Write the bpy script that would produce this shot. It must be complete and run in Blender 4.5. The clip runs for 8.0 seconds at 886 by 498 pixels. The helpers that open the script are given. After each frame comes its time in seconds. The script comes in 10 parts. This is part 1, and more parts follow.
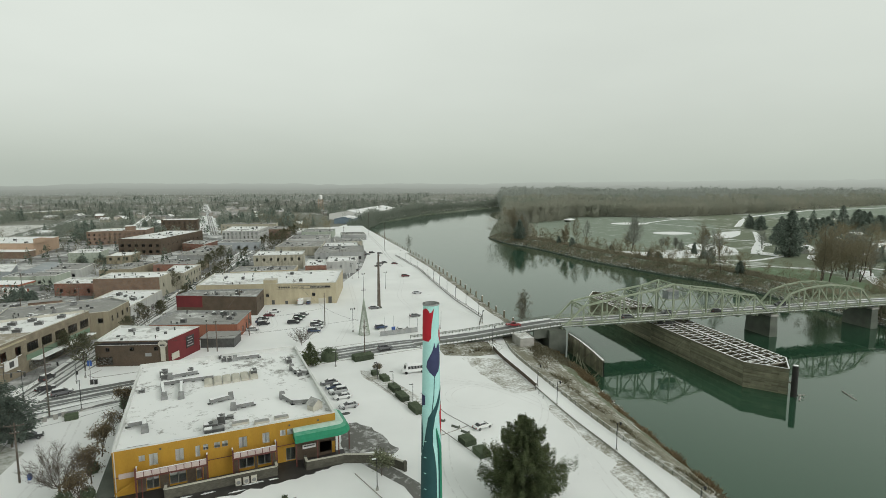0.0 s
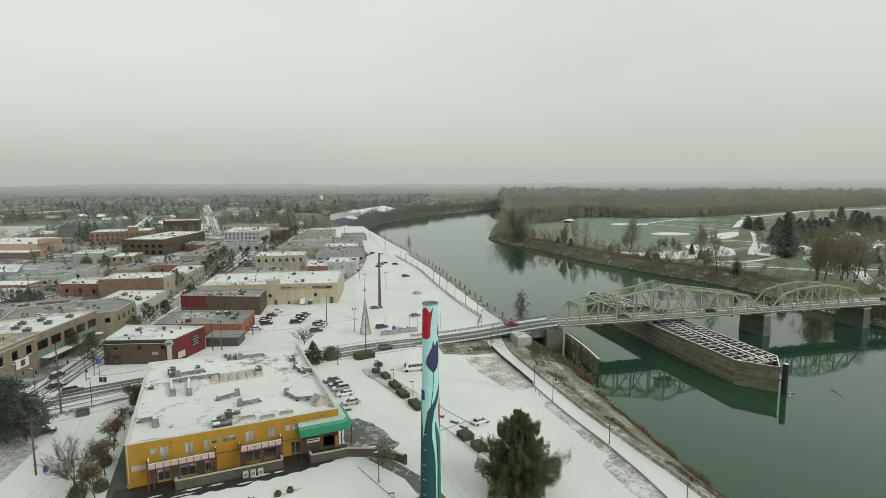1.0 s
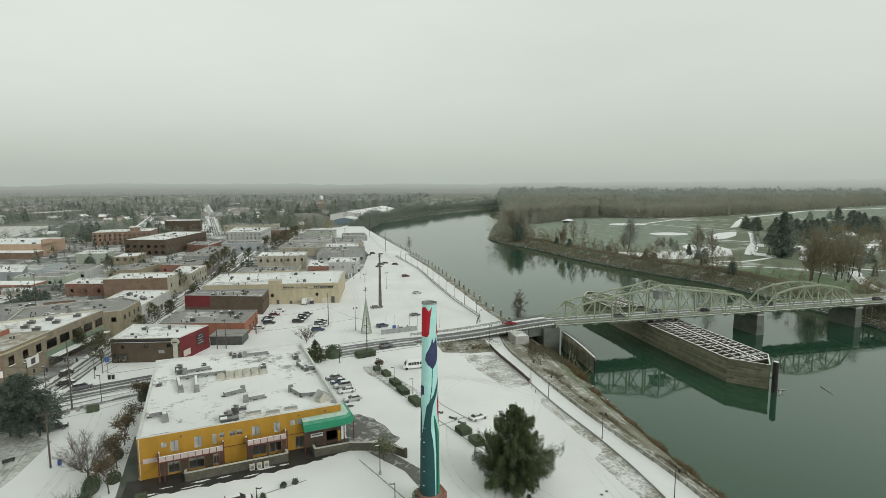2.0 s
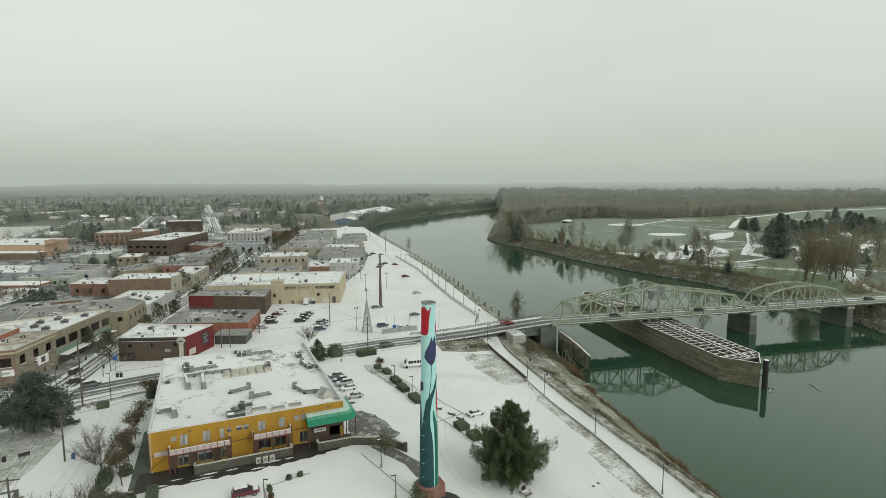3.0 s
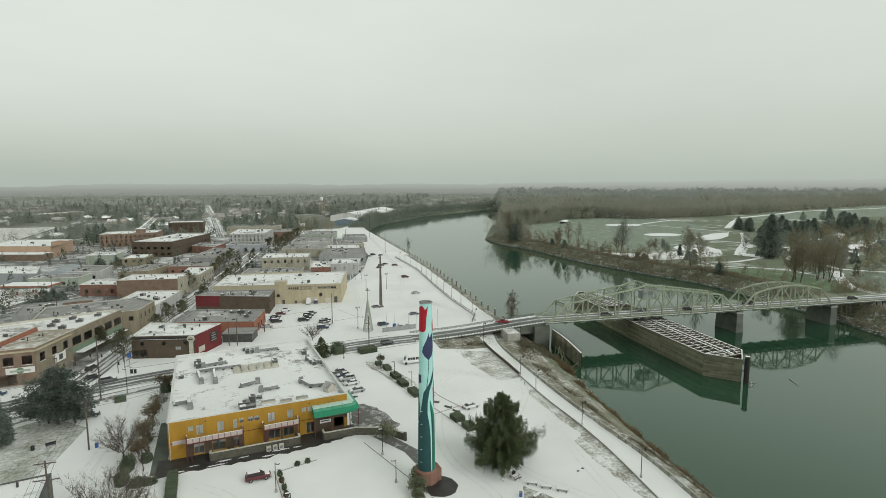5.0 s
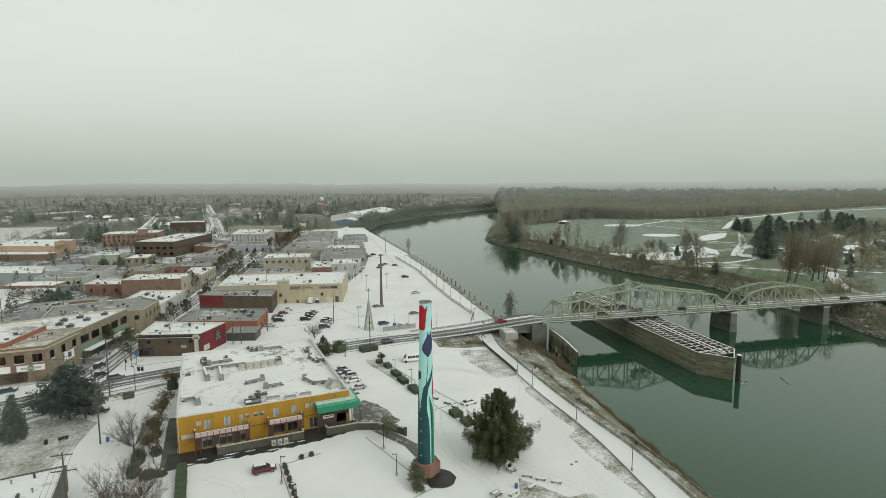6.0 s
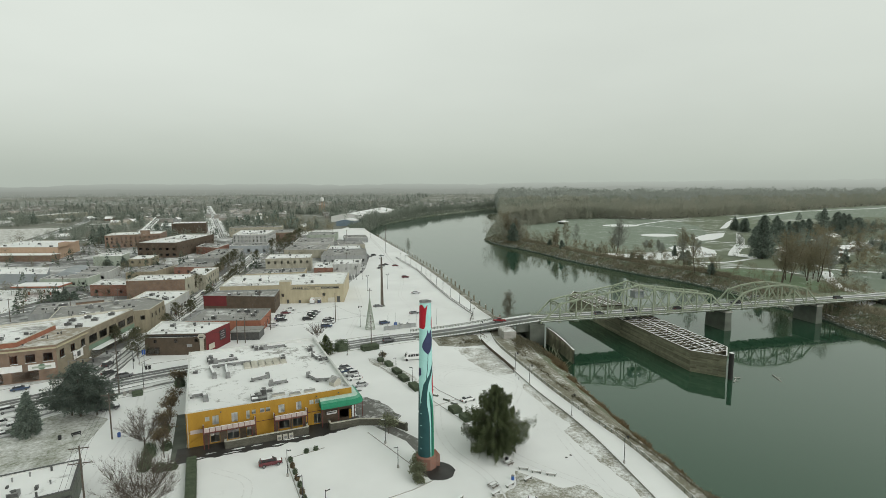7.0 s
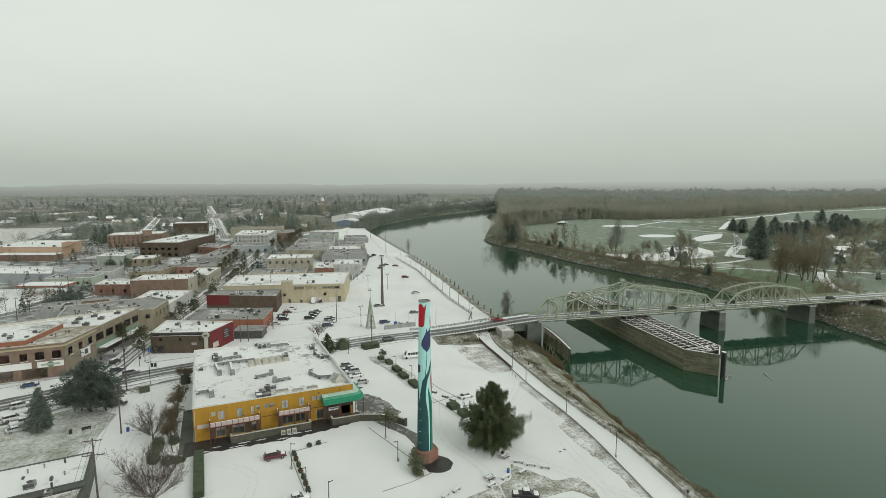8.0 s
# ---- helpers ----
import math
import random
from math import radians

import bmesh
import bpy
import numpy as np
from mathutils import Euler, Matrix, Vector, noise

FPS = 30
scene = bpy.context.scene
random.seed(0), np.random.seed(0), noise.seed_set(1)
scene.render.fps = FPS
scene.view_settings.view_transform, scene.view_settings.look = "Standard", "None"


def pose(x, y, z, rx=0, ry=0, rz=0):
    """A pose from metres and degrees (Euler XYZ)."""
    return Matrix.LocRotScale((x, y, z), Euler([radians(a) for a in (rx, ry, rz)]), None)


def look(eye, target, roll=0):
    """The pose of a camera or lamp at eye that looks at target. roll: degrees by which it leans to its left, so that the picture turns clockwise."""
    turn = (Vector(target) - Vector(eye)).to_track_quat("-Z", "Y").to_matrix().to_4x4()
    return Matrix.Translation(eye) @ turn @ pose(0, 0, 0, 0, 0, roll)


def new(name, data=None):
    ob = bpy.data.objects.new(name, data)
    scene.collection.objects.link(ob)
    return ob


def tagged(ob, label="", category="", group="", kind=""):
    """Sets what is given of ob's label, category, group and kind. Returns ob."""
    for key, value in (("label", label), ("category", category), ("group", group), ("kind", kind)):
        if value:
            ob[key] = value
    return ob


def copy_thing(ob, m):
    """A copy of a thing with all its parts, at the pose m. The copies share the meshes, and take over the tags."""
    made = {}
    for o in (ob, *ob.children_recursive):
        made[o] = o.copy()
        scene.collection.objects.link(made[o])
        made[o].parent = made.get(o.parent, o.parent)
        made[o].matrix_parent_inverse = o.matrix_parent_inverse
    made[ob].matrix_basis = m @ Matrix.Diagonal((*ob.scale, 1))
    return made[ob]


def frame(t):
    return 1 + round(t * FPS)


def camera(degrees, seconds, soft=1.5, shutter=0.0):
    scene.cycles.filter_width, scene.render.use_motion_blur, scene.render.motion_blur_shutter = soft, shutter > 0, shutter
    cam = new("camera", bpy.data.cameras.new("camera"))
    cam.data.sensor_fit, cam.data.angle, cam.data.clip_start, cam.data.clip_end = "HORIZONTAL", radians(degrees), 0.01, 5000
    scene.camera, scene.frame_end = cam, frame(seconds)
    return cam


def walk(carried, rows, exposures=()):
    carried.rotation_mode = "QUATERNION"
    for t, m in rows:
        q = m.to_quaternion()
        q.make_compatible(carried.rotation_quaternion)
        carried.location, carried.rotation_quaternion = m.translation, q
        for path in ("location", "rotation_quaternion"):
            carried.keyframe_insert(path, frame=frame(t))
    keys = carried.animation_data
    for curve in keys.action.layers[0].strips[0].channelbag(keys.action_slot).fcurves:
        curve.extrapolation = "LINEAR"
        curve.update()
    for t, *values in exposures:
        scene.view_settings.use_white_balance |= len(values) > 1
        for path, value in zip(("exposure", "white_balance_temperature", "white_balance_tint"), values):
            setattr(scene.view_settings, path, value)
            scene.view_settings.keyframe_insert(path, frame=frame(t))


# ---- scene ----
cam = camera(80.1, 8.0, soft=0.62)
PATH = [
    (0, (-17.1, -1.843, 54.382), (-16.273, -0.037, 54.144), -0.0),
    (0.5, (-17.811, -3.773, 54.748), (-16.985, -1.967, 54.51), -0.0),
    (1, (-18.558, -5.65, 55.189), (-17.732, -3.844, 54.952), -0.0),
    (1.5, (-19.258, -7.516, 55.603), (-18.432, -5.71, 55.365), -0.0),
    (3, (-21.613, -13.43, 56.999), (-20.786, -11.625, 56.761), -0.0),
    (3.5, (-22.311, -15.467, 57.426), (-21.483, -13.662, 57.188), -0.0),
    (4, (-22.965, -17.437, 57.903), (-22.137, -15.632, 57.664), -0.1),
    (4.5, (-23.738, -19.415, 58.398), (-22.91, -17.611, 58.159), -0.1),
    (6, (-26.128, -25.352, 59.781), (-25.299, -23.548, 59.541), -0.0),
    (6.5, (-27.009, -27.377, 60.232), (-26.18, -25.573, 59.993), -0.1),
    (7, (-27.812, -29.443, 60.681), (-26.983, -27.639, 60.441), -0.1),
    (7.5, (-28.576, -31.435, 61.073), (-27.747, -29.63, 60.833), -0.0),
    (8, (-29.275, -33.407, 61.486), (-28.446, -31.603, 61.246), -0.0),
]
walk(cam, [(t, look(eye, target, roll)) for t, eye, target, roll in PATH])

# ---- daylight: a closed grey snow sky ----
SUN_TURN, SUN_HEIGHT = radians(150), radians(30)
world = bpy.data.worlds.new("winter_sky")
scene.world = world
world.use_nodes = True
wn, wl = world.node_tree.nodes, world.node_tree.links
wn.clear()
sky = wn.new("ShaderNodeTexSky")
sky.sky_type, sky.sun_disc, sky.sun_elevation, sky.sun_rotation = "NISHITA", False, SUN_HEIGHT, SUN_TURN
sky.dust_density, sky.air_density = 6.0, 1.0
dull = wn.new("ShaderNodeHueSaturation")
dull.inputs["Saturation"].default_value = 0.1
wl.new(sky.outputs["Color"], dull.inputs["Color"])
clear_bg = wn.new("ShaderNodeBackground")
clear_bg.inputs["Strength"].default_value = 0.05
wl.new(dull.outputs["Color"], clear_bg.inputs["Color"])
coord = wn.new("ShaderNodeTexCoord")
sep = wn.new("ShaderNodeSeparateXYZ")
wl.new(coord.outputs["Generated"], sep.inputs["Vector"])
ramp = wn.new("ShaderNodeValToRGB")
ramp.color_ramp.elements[0].position, ramp.color_ramp.elements[0].color = 0.0, (0.448, 0.500, 0.442, 1)
ramp.color_ramp.elements[1].position, ramp.color_ramp.elements[1].color = 1.0, (0.355, 0.395, 0.344, 1)
for p, c in ((0.045, (0.478, 0.530, 0.466)), (0.14, (0.513, 0.562, 0.499)), (0.36, (0.590, 0.638, 0.573)), (0.6, (0.453, 0.500, 0.437))):
    e = ramp.color_ramp.elements.new(p)
    e.color = (*c, 1)
wl.new(sep.outputs["Z"], ramp.inputs["Fac"])
stretch = wn.new("ShaderNodeMapping")
stretch.inputs["Scale"].default_value = (1.6, 1.6, 5.0)
wl.new(coord.outputs["Generated"], stretch.inputs["Vector"])
cloud = wn.new("ShaderNodeTexNoise")
cloud.inputs["Scale"].default_value, cloud.inputs["Detail"].default_value = 1.4, 4.0
wl.new(stretch.outputs["Vector"], cloud.inputs["Vector"])
cl = wn.new("ShaderNodeMapRange")
cl.inputs["To Min"].default_value, cl.inputs["To Max"].default_value = 0.885, 1.075
wl.new(cloud.outputs["Fac"], cl.inputs["Value"])
over = wn.new("ShaderNodeBackground")
wl.new(ramp.outputs["Color"], over.inputs["Color"])
wl.new(cl.outputs["Result"], over.inputs["Strength"])
add = wn.new("ShaderNodeAddShader")
wl.new(clear_bg.outputs[0], add.inputs[0])
wl.new(over.outputs[0], add.inputs[1])
wout = wn.new("ShaderNodeOutputWorld")
wl.new(add.outputs[0], wout.inputs["Surface"])

sun_data = bpy.data.lights.new("veiled_sun", "SUN")
sun_data.energy, sun_data.angle, sun_data.color = 0.5, radians(35), (1.0, 0.98, 0.94)
sun = new("veiled_sun", sun_data)
sun.rotation_euler = (radians(90) - SUN_HEIGHT, 0, radians(180) - SUN_TURN)

# ---- materials ----
def bare_material(name):
    m = bpy.data.materials.new(name)
    m.use_nodes = True
    return m, m.node_tree.nodes, m.node_tree.links, m.node_tree.nodes["Principled BSDF"]


def noisy(name, a, b, scale=1.0, rough=0.8, bump=0.0, fine=12.0, metal=0.0, spread=0.25, vary=0.0, spec=0.35, island=False, stretch=None, thin=0.0):
    """Two colours mixed by coarse noise, grain at a finer scale, relief from both."""
    m, n, l, bsdf = bare_material(name)
    co = n.new("ShaderNodeTexCoord")
    geo = n.new("ShaderNodeNewGeometry")
    src = geo.outputs["Position"]
    if stretch:
        mp = n.new("ShaderNodeMapping")
        mp.inputs["Scale"].default_value = stretch
        l.new(src, mp.inputs["Vector"])
        src = mp.outputs["Vector"]
    big = n.new("ShaderNodeTexNoise")
    big.inputs["Scale"].default_value, big.inputs["Detail"].default_value = scale, 5.0
    l.new(src, big.inputs["Vector"])
    small = n.new("ShaderNodeTexNoise")
    small.inputs["Scale"].default_value, small.inputs["Detail"].default_value = fine, 3.0
    l.new(src, small.inputs["Vector"])
    mr = n.new("ShaderNodeMapRange")
    mr.inputs["From Min"].default_value, mr.inputs["From Max"].default_value = 0.5 - spread, 0.5 + spread
    l.new(big.outputs["Fac"], mr.inputs["Value"])
    mix = n.new("ShaderNodeMix")
    mix.data_type = "RGBA"
    mix.inputs["A"].default_value, mix.inputs["B"].default_value = (*a, 1), (*b, 1)
    l.new(mr.outputs["Result"], mix.inputs["Factor"])
    grain = n.new("ShaderNodeMapRange")
    grain.inputs["To Min"].default_value, grain.inputs["To Max"].default_value = 0.82, 1.18
    l.new(small.outputs["Fac"], grain.inputs["Value"])
    hsv = n.new("ShaderNodeHueSaturation")
    l.new(mix.outputs["Result"], hsv.inputs["Color"])
    val = grain.outputs["Result"]
    if vary:
        info = n.new("ShaderNodeObjectInfo")
        vr = n.new("ShaderNodeMapRange")
        vr.inputs["To Min"].default_value, vr.inputs["To Max"].default_value = 1 - vary, 1 + vary
        l.new(geo.outputs["Random Per Island"] if island else info.outputs["Random"], vr.inputs["Value"])
        mul = n.new("ShaderNodeMath")
        mul.operation = "MULTIPLY"
        l.new(val, mul.inputs[0])
        l.new(vr.outputs["Result"], mul.inputs[1])
        val = mul.outputs[0]
    l.new(val, hsv.inputs["Value"])
    l.new(hsv.outputs["Color"], bsdf.inputs["Base Color"])
    bsdf.inputs["Roughness"].default_value, bsdf.inputs["Metallic"].default_value = rough, metal
    bsdf.inputs["Specular IOR Level"].default_value = spec
    if thin:
        through_leaf = n.new("ShaderNodeBsdfTranslucent")
        l.new(hsv.outputs["Color"], through_leaf.inputs["Color"])
        both = n.new("ShaderNodeMixShader")
        both.inputs[0].default_value = thin
        l.new(bsdf.outputs[0], both.inputs[1])
        l.new(through_leaf.outputs[0], both.inputs[2])
        l.new(both.outputs[0], n["Material Output"].inputs["Surface"])
    if bump:
        bp = n.new("ShaderNodeBump")
        bp.inputs["Strength"].default_value, bp.inputs["Distance"].default_value = min(1.0, bump * 4), bump
        l.new(small.outputs["Fac"], bp.inputs["Height"])
        l.new(bp.outputs["Normal"], bsdf.inputs["Normal"])
    return m


def snow_over(name, under_a, under_b, amount, scale=0.35, fine=2.2, snow=(0.80, 0.815, 0.805), crisp=0.17):
    """Thin snow lying over another ground: amount 0 bare to 1 covered."""
    m, n, l, bsdf = bare_material(name)
    geo = n.new("ShaderNodeNewGeometry")
    big = n.new("ShaderNodeTexNoise")
    big.inputs["Scale"].default_value, big.inputs["Detail"].default_value, big.inputs["Roughness"].default_value = scale, 9.0, 0.68
    l.new(geo.outputs["Position"], big.inputs["Vector"])
    tint = n.new("ShaderNodeTexNoise")
    tint.inputs["Scale"].default_value, tint.inputs["Detail"].default_value = fine, 6.0
    l.new(geo.outputs["Position"], tint.inputs["Vector"])
    wide = n.new("ShaderNodeTexNoise")
    wide.inputs["Scale"].default_value, wide.inputs["Detail"].default_value = scale * 0.17, 4.0
    l.new(geo.outputs["Position"], wide.inputs["Vector"])
    both = n.new("ShaderNodeMix")
    both.inputs["Factor"].default_value = 0.42
    l.new(big.outputs["Fac"], both.inputs["A"])
    l.new(wide.outputs["Fac"], both.inputs["B"])
    mr = n.new("ShaderNodeMapRange")
    mr.inputs["From Min"].default_value, mr.inputs["From Max"].default_value = 0.69 - crisp / 2 - 0.42 * amount, 0.69 + crisp / 2 - 0.42 * amount
    l.new(both.outputs["Result"], mr.inputs["Value"])
    ground_mix = n.new("ShaderNodeMix")
    ground_mix.data_type = "RGBA"
    ground_mix.inputs["A"].default_value, ground_mix.inputs["B"].default_value = (*under_a, 1), (*under_b, 1)
    l.new(tint.outputs["Fac"], ground_mix.inputs["Factor"])
    soft = n.new("ShaderNodeTexNoise")
    soft.inputs["Scale"].default_value, soft.inputs["Detail"].default_value = 0.045, 6.0
    l.new(geo.outputs["Position"], soft.inputs["Vector"])
    sr = n.new("ShaderNodeMapRange")
    sr.inputs["To Min"].default_value, sr.inputs["To Max"].default_value = 0.80, 1.08
    l.new(soft.outputs["Fac"], sr.inputs["Value"])
    sn = n.new("ShaderNodeHueSaturation")
    sn.inputs["Color"].default_value = (*snow, 1)
    l.new(sr.outputs["Result"], sn.inputs["Value"])
    mix = n.new("ShaderNodeMix")
    mix.data_type = "RGBA"
    l.new(mr.outputs["Result"], mix.inputs["Factor"])
    l.new(ground_mix.outputs["Result"], mix.inputs["A"])
    l.new(sn.outputs["Color"], mix.inputs["B"])
    l.new(mix.outputs["Result"], bsdf.inputs["Base Color"])
    bsdf.inputs["Roughness"].default_value = 0.85
    bsdf.inputs["Specular IOR Level"].default_value = 0.25
    bp = n.new("ShaderNodeBump")
    bp.inputs["Strength"].default_value, bp.inputs["Distance"].default_value = 0.35, 0.06
    l.new(big.outputs["Fac"], bp.inputs["Height"])
    l.new(bp.outputs["Normal"], bsdf.inputs["Normal"])
    return m


def coursed(name, a, b, joint, width, height, rough=0.85, mortar=0.012, vary=0.2):
    """Brick or block courses on upright walls, laid along whichever way the wall runs."""
    m, n, l, bsdf = bare_material(name)
    geo = n.new("ShaderNodeNewGeometry")
    sp = n.new("ShaderNodeSeparateXYZ")
    l.new(geo.outputs["Position"], sp.inputs[0])
    ns = n.new("ShaderNodeSeparateXYZ")
    l.new(geo.outputs["True Normal"], ns.inputs[0])
    m1 = n.new("ShaderNodeMath"); m1.operation = "MULTIPLY"
    m2 = n.new("ShaderNodeMath"); m2.operation = "MULTIPLY"
    ad = n.new("ShaderNodeMath"); ad.operation = "SUBTRACT"
    l.new(sp.outputs["Y"], m1.inputs[0]); l.new(ns.outputs["X"], m1.inputs[1])
    l.new(sp.outputs["X"], m2.inputs[0]); l.new(ns.outputs["Y"], m2.inputs[1])
    l.new(m1.outputs[0], ad.inputs[0]); l.new(m2.outputs[0], ad.inputs[1])
    cm = n.new("ShaderNodeCombineXYZ")
    l.new(ad.outputs[0], cm.inputs["X"]); l.new(sp.outputs["Z"], cm.inputs["Y"])
    br = n.new("ShaderNodeTexBrick")
    br.inputs["Color1"].default_value, br.inputs["Color2"].default_value, br.inputs["Mortar"].default_value = (*a, 1), (*b, 1), (*joint, 1)
    br.inputs["Scale"].default_value, br.inputs["Mortar Size"].default_value = 1.0, mortar
    br.inputs["Brick Width"].default_value, br.inputs["Row Height"].default_value = width, height
    l.new(cm.outputs[0], br.inputs["Vector"])
    ns2 = n.new("ShaderNodeTexNoise")
    ns2.inputs["Scale"].default_value, ns2.inputs["Detail"].default_value = 0.5, 7.0
    l.new(geo.outputs["Position"], ns2.inputs["Vector"])
    mr = n.new("ShaderNodeMapRange")
    mr.inputs["From Min"].default_value, mr.inputs["From Max"].default_value = 0.3, 0.7
    mr.inputs["To Min"].default_value, mr.inputs["To Max"].default_value = 1 - vary, 1 + vary
    l.new(ns2.outputs["Fac"], mr.inputs["Value"])
    hs = n.new("ShaderNodeHueSaturation")
    l.new(br.outputs["Color"], hs.inputs["Color"]); l.new(mr.outputs["Result"], hs.inputs["Value"])
    l.new(hs.outputs["Color"], bsdf.inputs["Base Color"])
    bsdf.inputs["Roughness"].default_value = rough
    bp = n.new("ShaderNodeBump")
    bp.inputs["Strength"].default_value, bp.inputs["Distance"].default_value, bp.invert = 0.5, 0.01, True
    l.new(br.outputs["Fac"], bp.inputs["Height"]); l.new(bp.outputs["Normal"], bsdf.inputs["Normal"])
    return m


SNOW = snow_over("lying_snow", (0.30, 0.30, 0.28), (0.45, 0.45, 0.43), 0.93, 0.12, 1.0)
ROOF_SNOW = snow_over("roof_snow", (0.20, 0.20, 0.19), (0.36, 0.36, 0.34), 0.62, 0.33, 0.9, crisp=0.10)
CLEAN_ROOF_SNOW = snow_over("clean_roof_snow", (0.22, 0.22, 0.20), (0.36, 0.36, 0.34), 0.63, 0.6, 0.9, crisp=0.08)
THIN_ROOF_SNOW = snow_over("thin_roof_snow", (0.20, 0.20, 0.19), (0.34, 0.34, 0.32), 0.22, 0.25, 0.8)
CAP_SNOW = noisy("snow_cap", (0.80, 0.815, 0.81), (0.74, 0.755, 0.75), 0.6, 0.85, 0.02, 5.0)
GREY_SNOW = noisy("driven_snow", (0.55, 0.56, 0.55), (0.70, 0.71, 0.70), 0.4, 0.85, 0.02, 3.0, spread=0.15)
LANE_SNOW = noisy("bright_lane_snow", (0.66, 0.67, 0.66), (0.76, 0.77, 0.76), 0.4, 0.85, 0.02, 3.0, spread=0.15)
TRACK = noisy("packed_track", (0.66, 0.67, 0.66), (0.75, 0.76, 0.75), 0.7, 0.8, 0.01, 4.0, spread=0.12)
ROUGH_GRASS = snow_over("rough_grass_in_snow", (0.14, 0.136, 0.098), (0.235, 0.226, 0.172), 0.27, 0.9, 1.9)
VERGE = snow_over("thin_snow_verge", (0.17, 0.162, 0.122), (0.33, 0.318, 0.262), 0.47, 1.3, 3.4)
LAWN_PATCH = snow_over("patchy_corner_lawn", (0.19, 0.185, 0.14), (0.32, 0.312, 0.255), 0.36, 1.4, 2.4)
THIN_TOWN = snow_over("thin_snow_gardens", (0.13, 0.136, 0.11), (0.22, 0.225, 0.19), 0.2, 0.05, 0.3)
SLUSH = snow_over("slushy_street", (0.10, 0.10, 0.098), (0.22, 0.225, 0.217), 0.33, 0.09, 0.5)
PARK_LAND = snow_over("frosted_park_land", (0.113, 0.138, 0.083), (0.197, 0.224, 0.162), 0.22, 0.06, 0.25)
PARK_GRASS = snow_over("frosted_lawn", (0.164, 0.206, 0.157), (0.229, 0.270, 0.214), 0.16, 0.5, 0.12)
BRIGHT_LAWN = snow_over("green_lawn", (0.115, 0.168, 0.090), (0.166, 0.230, 0.138), 0.14, 0.6, 0.4)
CORNER_LAWN = snow_over("dusted_corner_lawn", (0.14, 0.15, 0.10), (0.24, 0.25, 0.185), 0.42, 1.1, 1.2, crisp=0.3)
BANK = snow_over("river_bank_earth", (0.089, 0.107, 0.063), (0.155, 0.173, 0.110), 0.24, 0.6, 2.6)
BED = noisy("river_bed", (0.05, 0.055, 0.04), (0.08, 0.08, 0.06), 0.2, 0.9)
ASPHALT = noisy("wet_asphalt", (0.075, 0.078, 0.077), (0.13, 0.134, 0.132), 0.25, 0.42, 0.006, 14.0, spec=0.5)
PATCH_ASPHALT = snow_over("melting_asphalt", (0.112, 0.112, 0.102), (0.17, 0.17, 0.158), 0.26, 0.7, 2.6)
DARK_YARD = noisy("wet_paving", (0.022, 0.021, 0.020), (0.05, 0.048, 0.045), 0.5, 0.5, 0.006, 10.0)
CONCRETE = noisy("weathered_concrete", (0.27, 0.265, 0.24), (0.40, 0.39, 0.36), 0.5, 0.85, 0.01, 7.0)
DARK_CONCRETE = noisy("stained_concrete", (0.080, 0.090, 0.074), (0.150, 0.165, 0.139), 0.25, 0.85, 0.015, 5.0)
BLOCK = coursed("block_wall", (0.070, 0.067, 0.051), (0.100, 0.096, 0.073), (0.07, 0.066, 0.054), 0.42, 0.2)
YELLOW = noisy("ochre_render", (0.395, 0.222, 0.026), (0.325, 0.180, 0.021), 0.6, 0.75, 0.004, 9.0, spread=0.2, stretch=(1, 1, 0.2))
CREAM = noisy("cream_trim", (0.50, 0.48, 0.41), (0.41, 0.395, 0.335), 0.5, 0.6)
PARAPET = noisy("parapet_membrane", (0.52, 0.53, 0.51), (0.66, 0.67, 0.65), 0.4, 0.8)
MAROON = noisy("pale_rail_panel", (0.50, 0.43, 0.40), (0.42, 0.34, 0.315), 0.8, 0.6)
MAROON_POST = noisy("maroon_post", (0.095, 0.034, 0.028), (0.135, 0.046, 0.036), 0.8, 0.55)
GREEN_CANVAS = noisy("green_canvas", (0.008, 0.17, 0.085), (0.012, 0.22, 0.115), 0.7, 0.6, 0.004, 8.0)
STEEL = noisy("galvanised_duct", (0.17, 0.175, 0.17), (0.30, 0.305, 0.30), 0.9, 0.5, 0.003, 6.0, metal=0.4)
DARK_STEEL = noisy("dark_metal", (0.06, 0.062, 0.06), (0.11, 0.112, 0.108), 0.9, 0.5, metal=0.3)
RAIL_PAINT = noisy("dark_green_grey_rail_paint", (0.095, 0.108, 0.085), (0.15, 0.165, 0.135), 0.4, 0.6, 0.004, 5.0)
BRIDGE_GREEN = noisy("grey_green_bridge_paint", (0.238, 0.273, 0.194), (0.330, 0.371, 0.276), 0.35, 0.6, 0.004, 5.0)
PILE_WOOD = noisy("old_pile_timber", (0.108, 0.097, 0.069), (0.207, 0.189, 0.137), 0.6, 0.9, 0.01, 6.0, vary=0.2)
BLACK_PILE = noisy("tarred_pile", (0.018, 0.017, 0.016), (0.035, 0.034, 0.032), 0.8, 0.7, 0.008, 6.0)
FENDER_WOOD = noisy("fender_plank", (0.148, 0.143, 0.095), (0.242, 0.240, 0.168), 0.5, 0.9, 0.008, 7.0, vary=0.3)
POLE_WOOD = noisy("utility_pole_timber", (0.085, 0.07, 0.055), (0.14, 0.12, 0.10), 0.7, 0.9, 0.008, 8.0)
RED_BRICK = coursed("red_brick", (0.20, 0.077, 0.050), (0.26, 0.108, 0.073), (0.21, 0.175, 0.145), 0.24, 0.085)
DARK_BRICK = coursed("dark_brown_brick", (0.068, 0.048, 0.031), (0.099, 0.069, 0.045), (0.085, 0.070, 0.052), 0.24, 0.085)
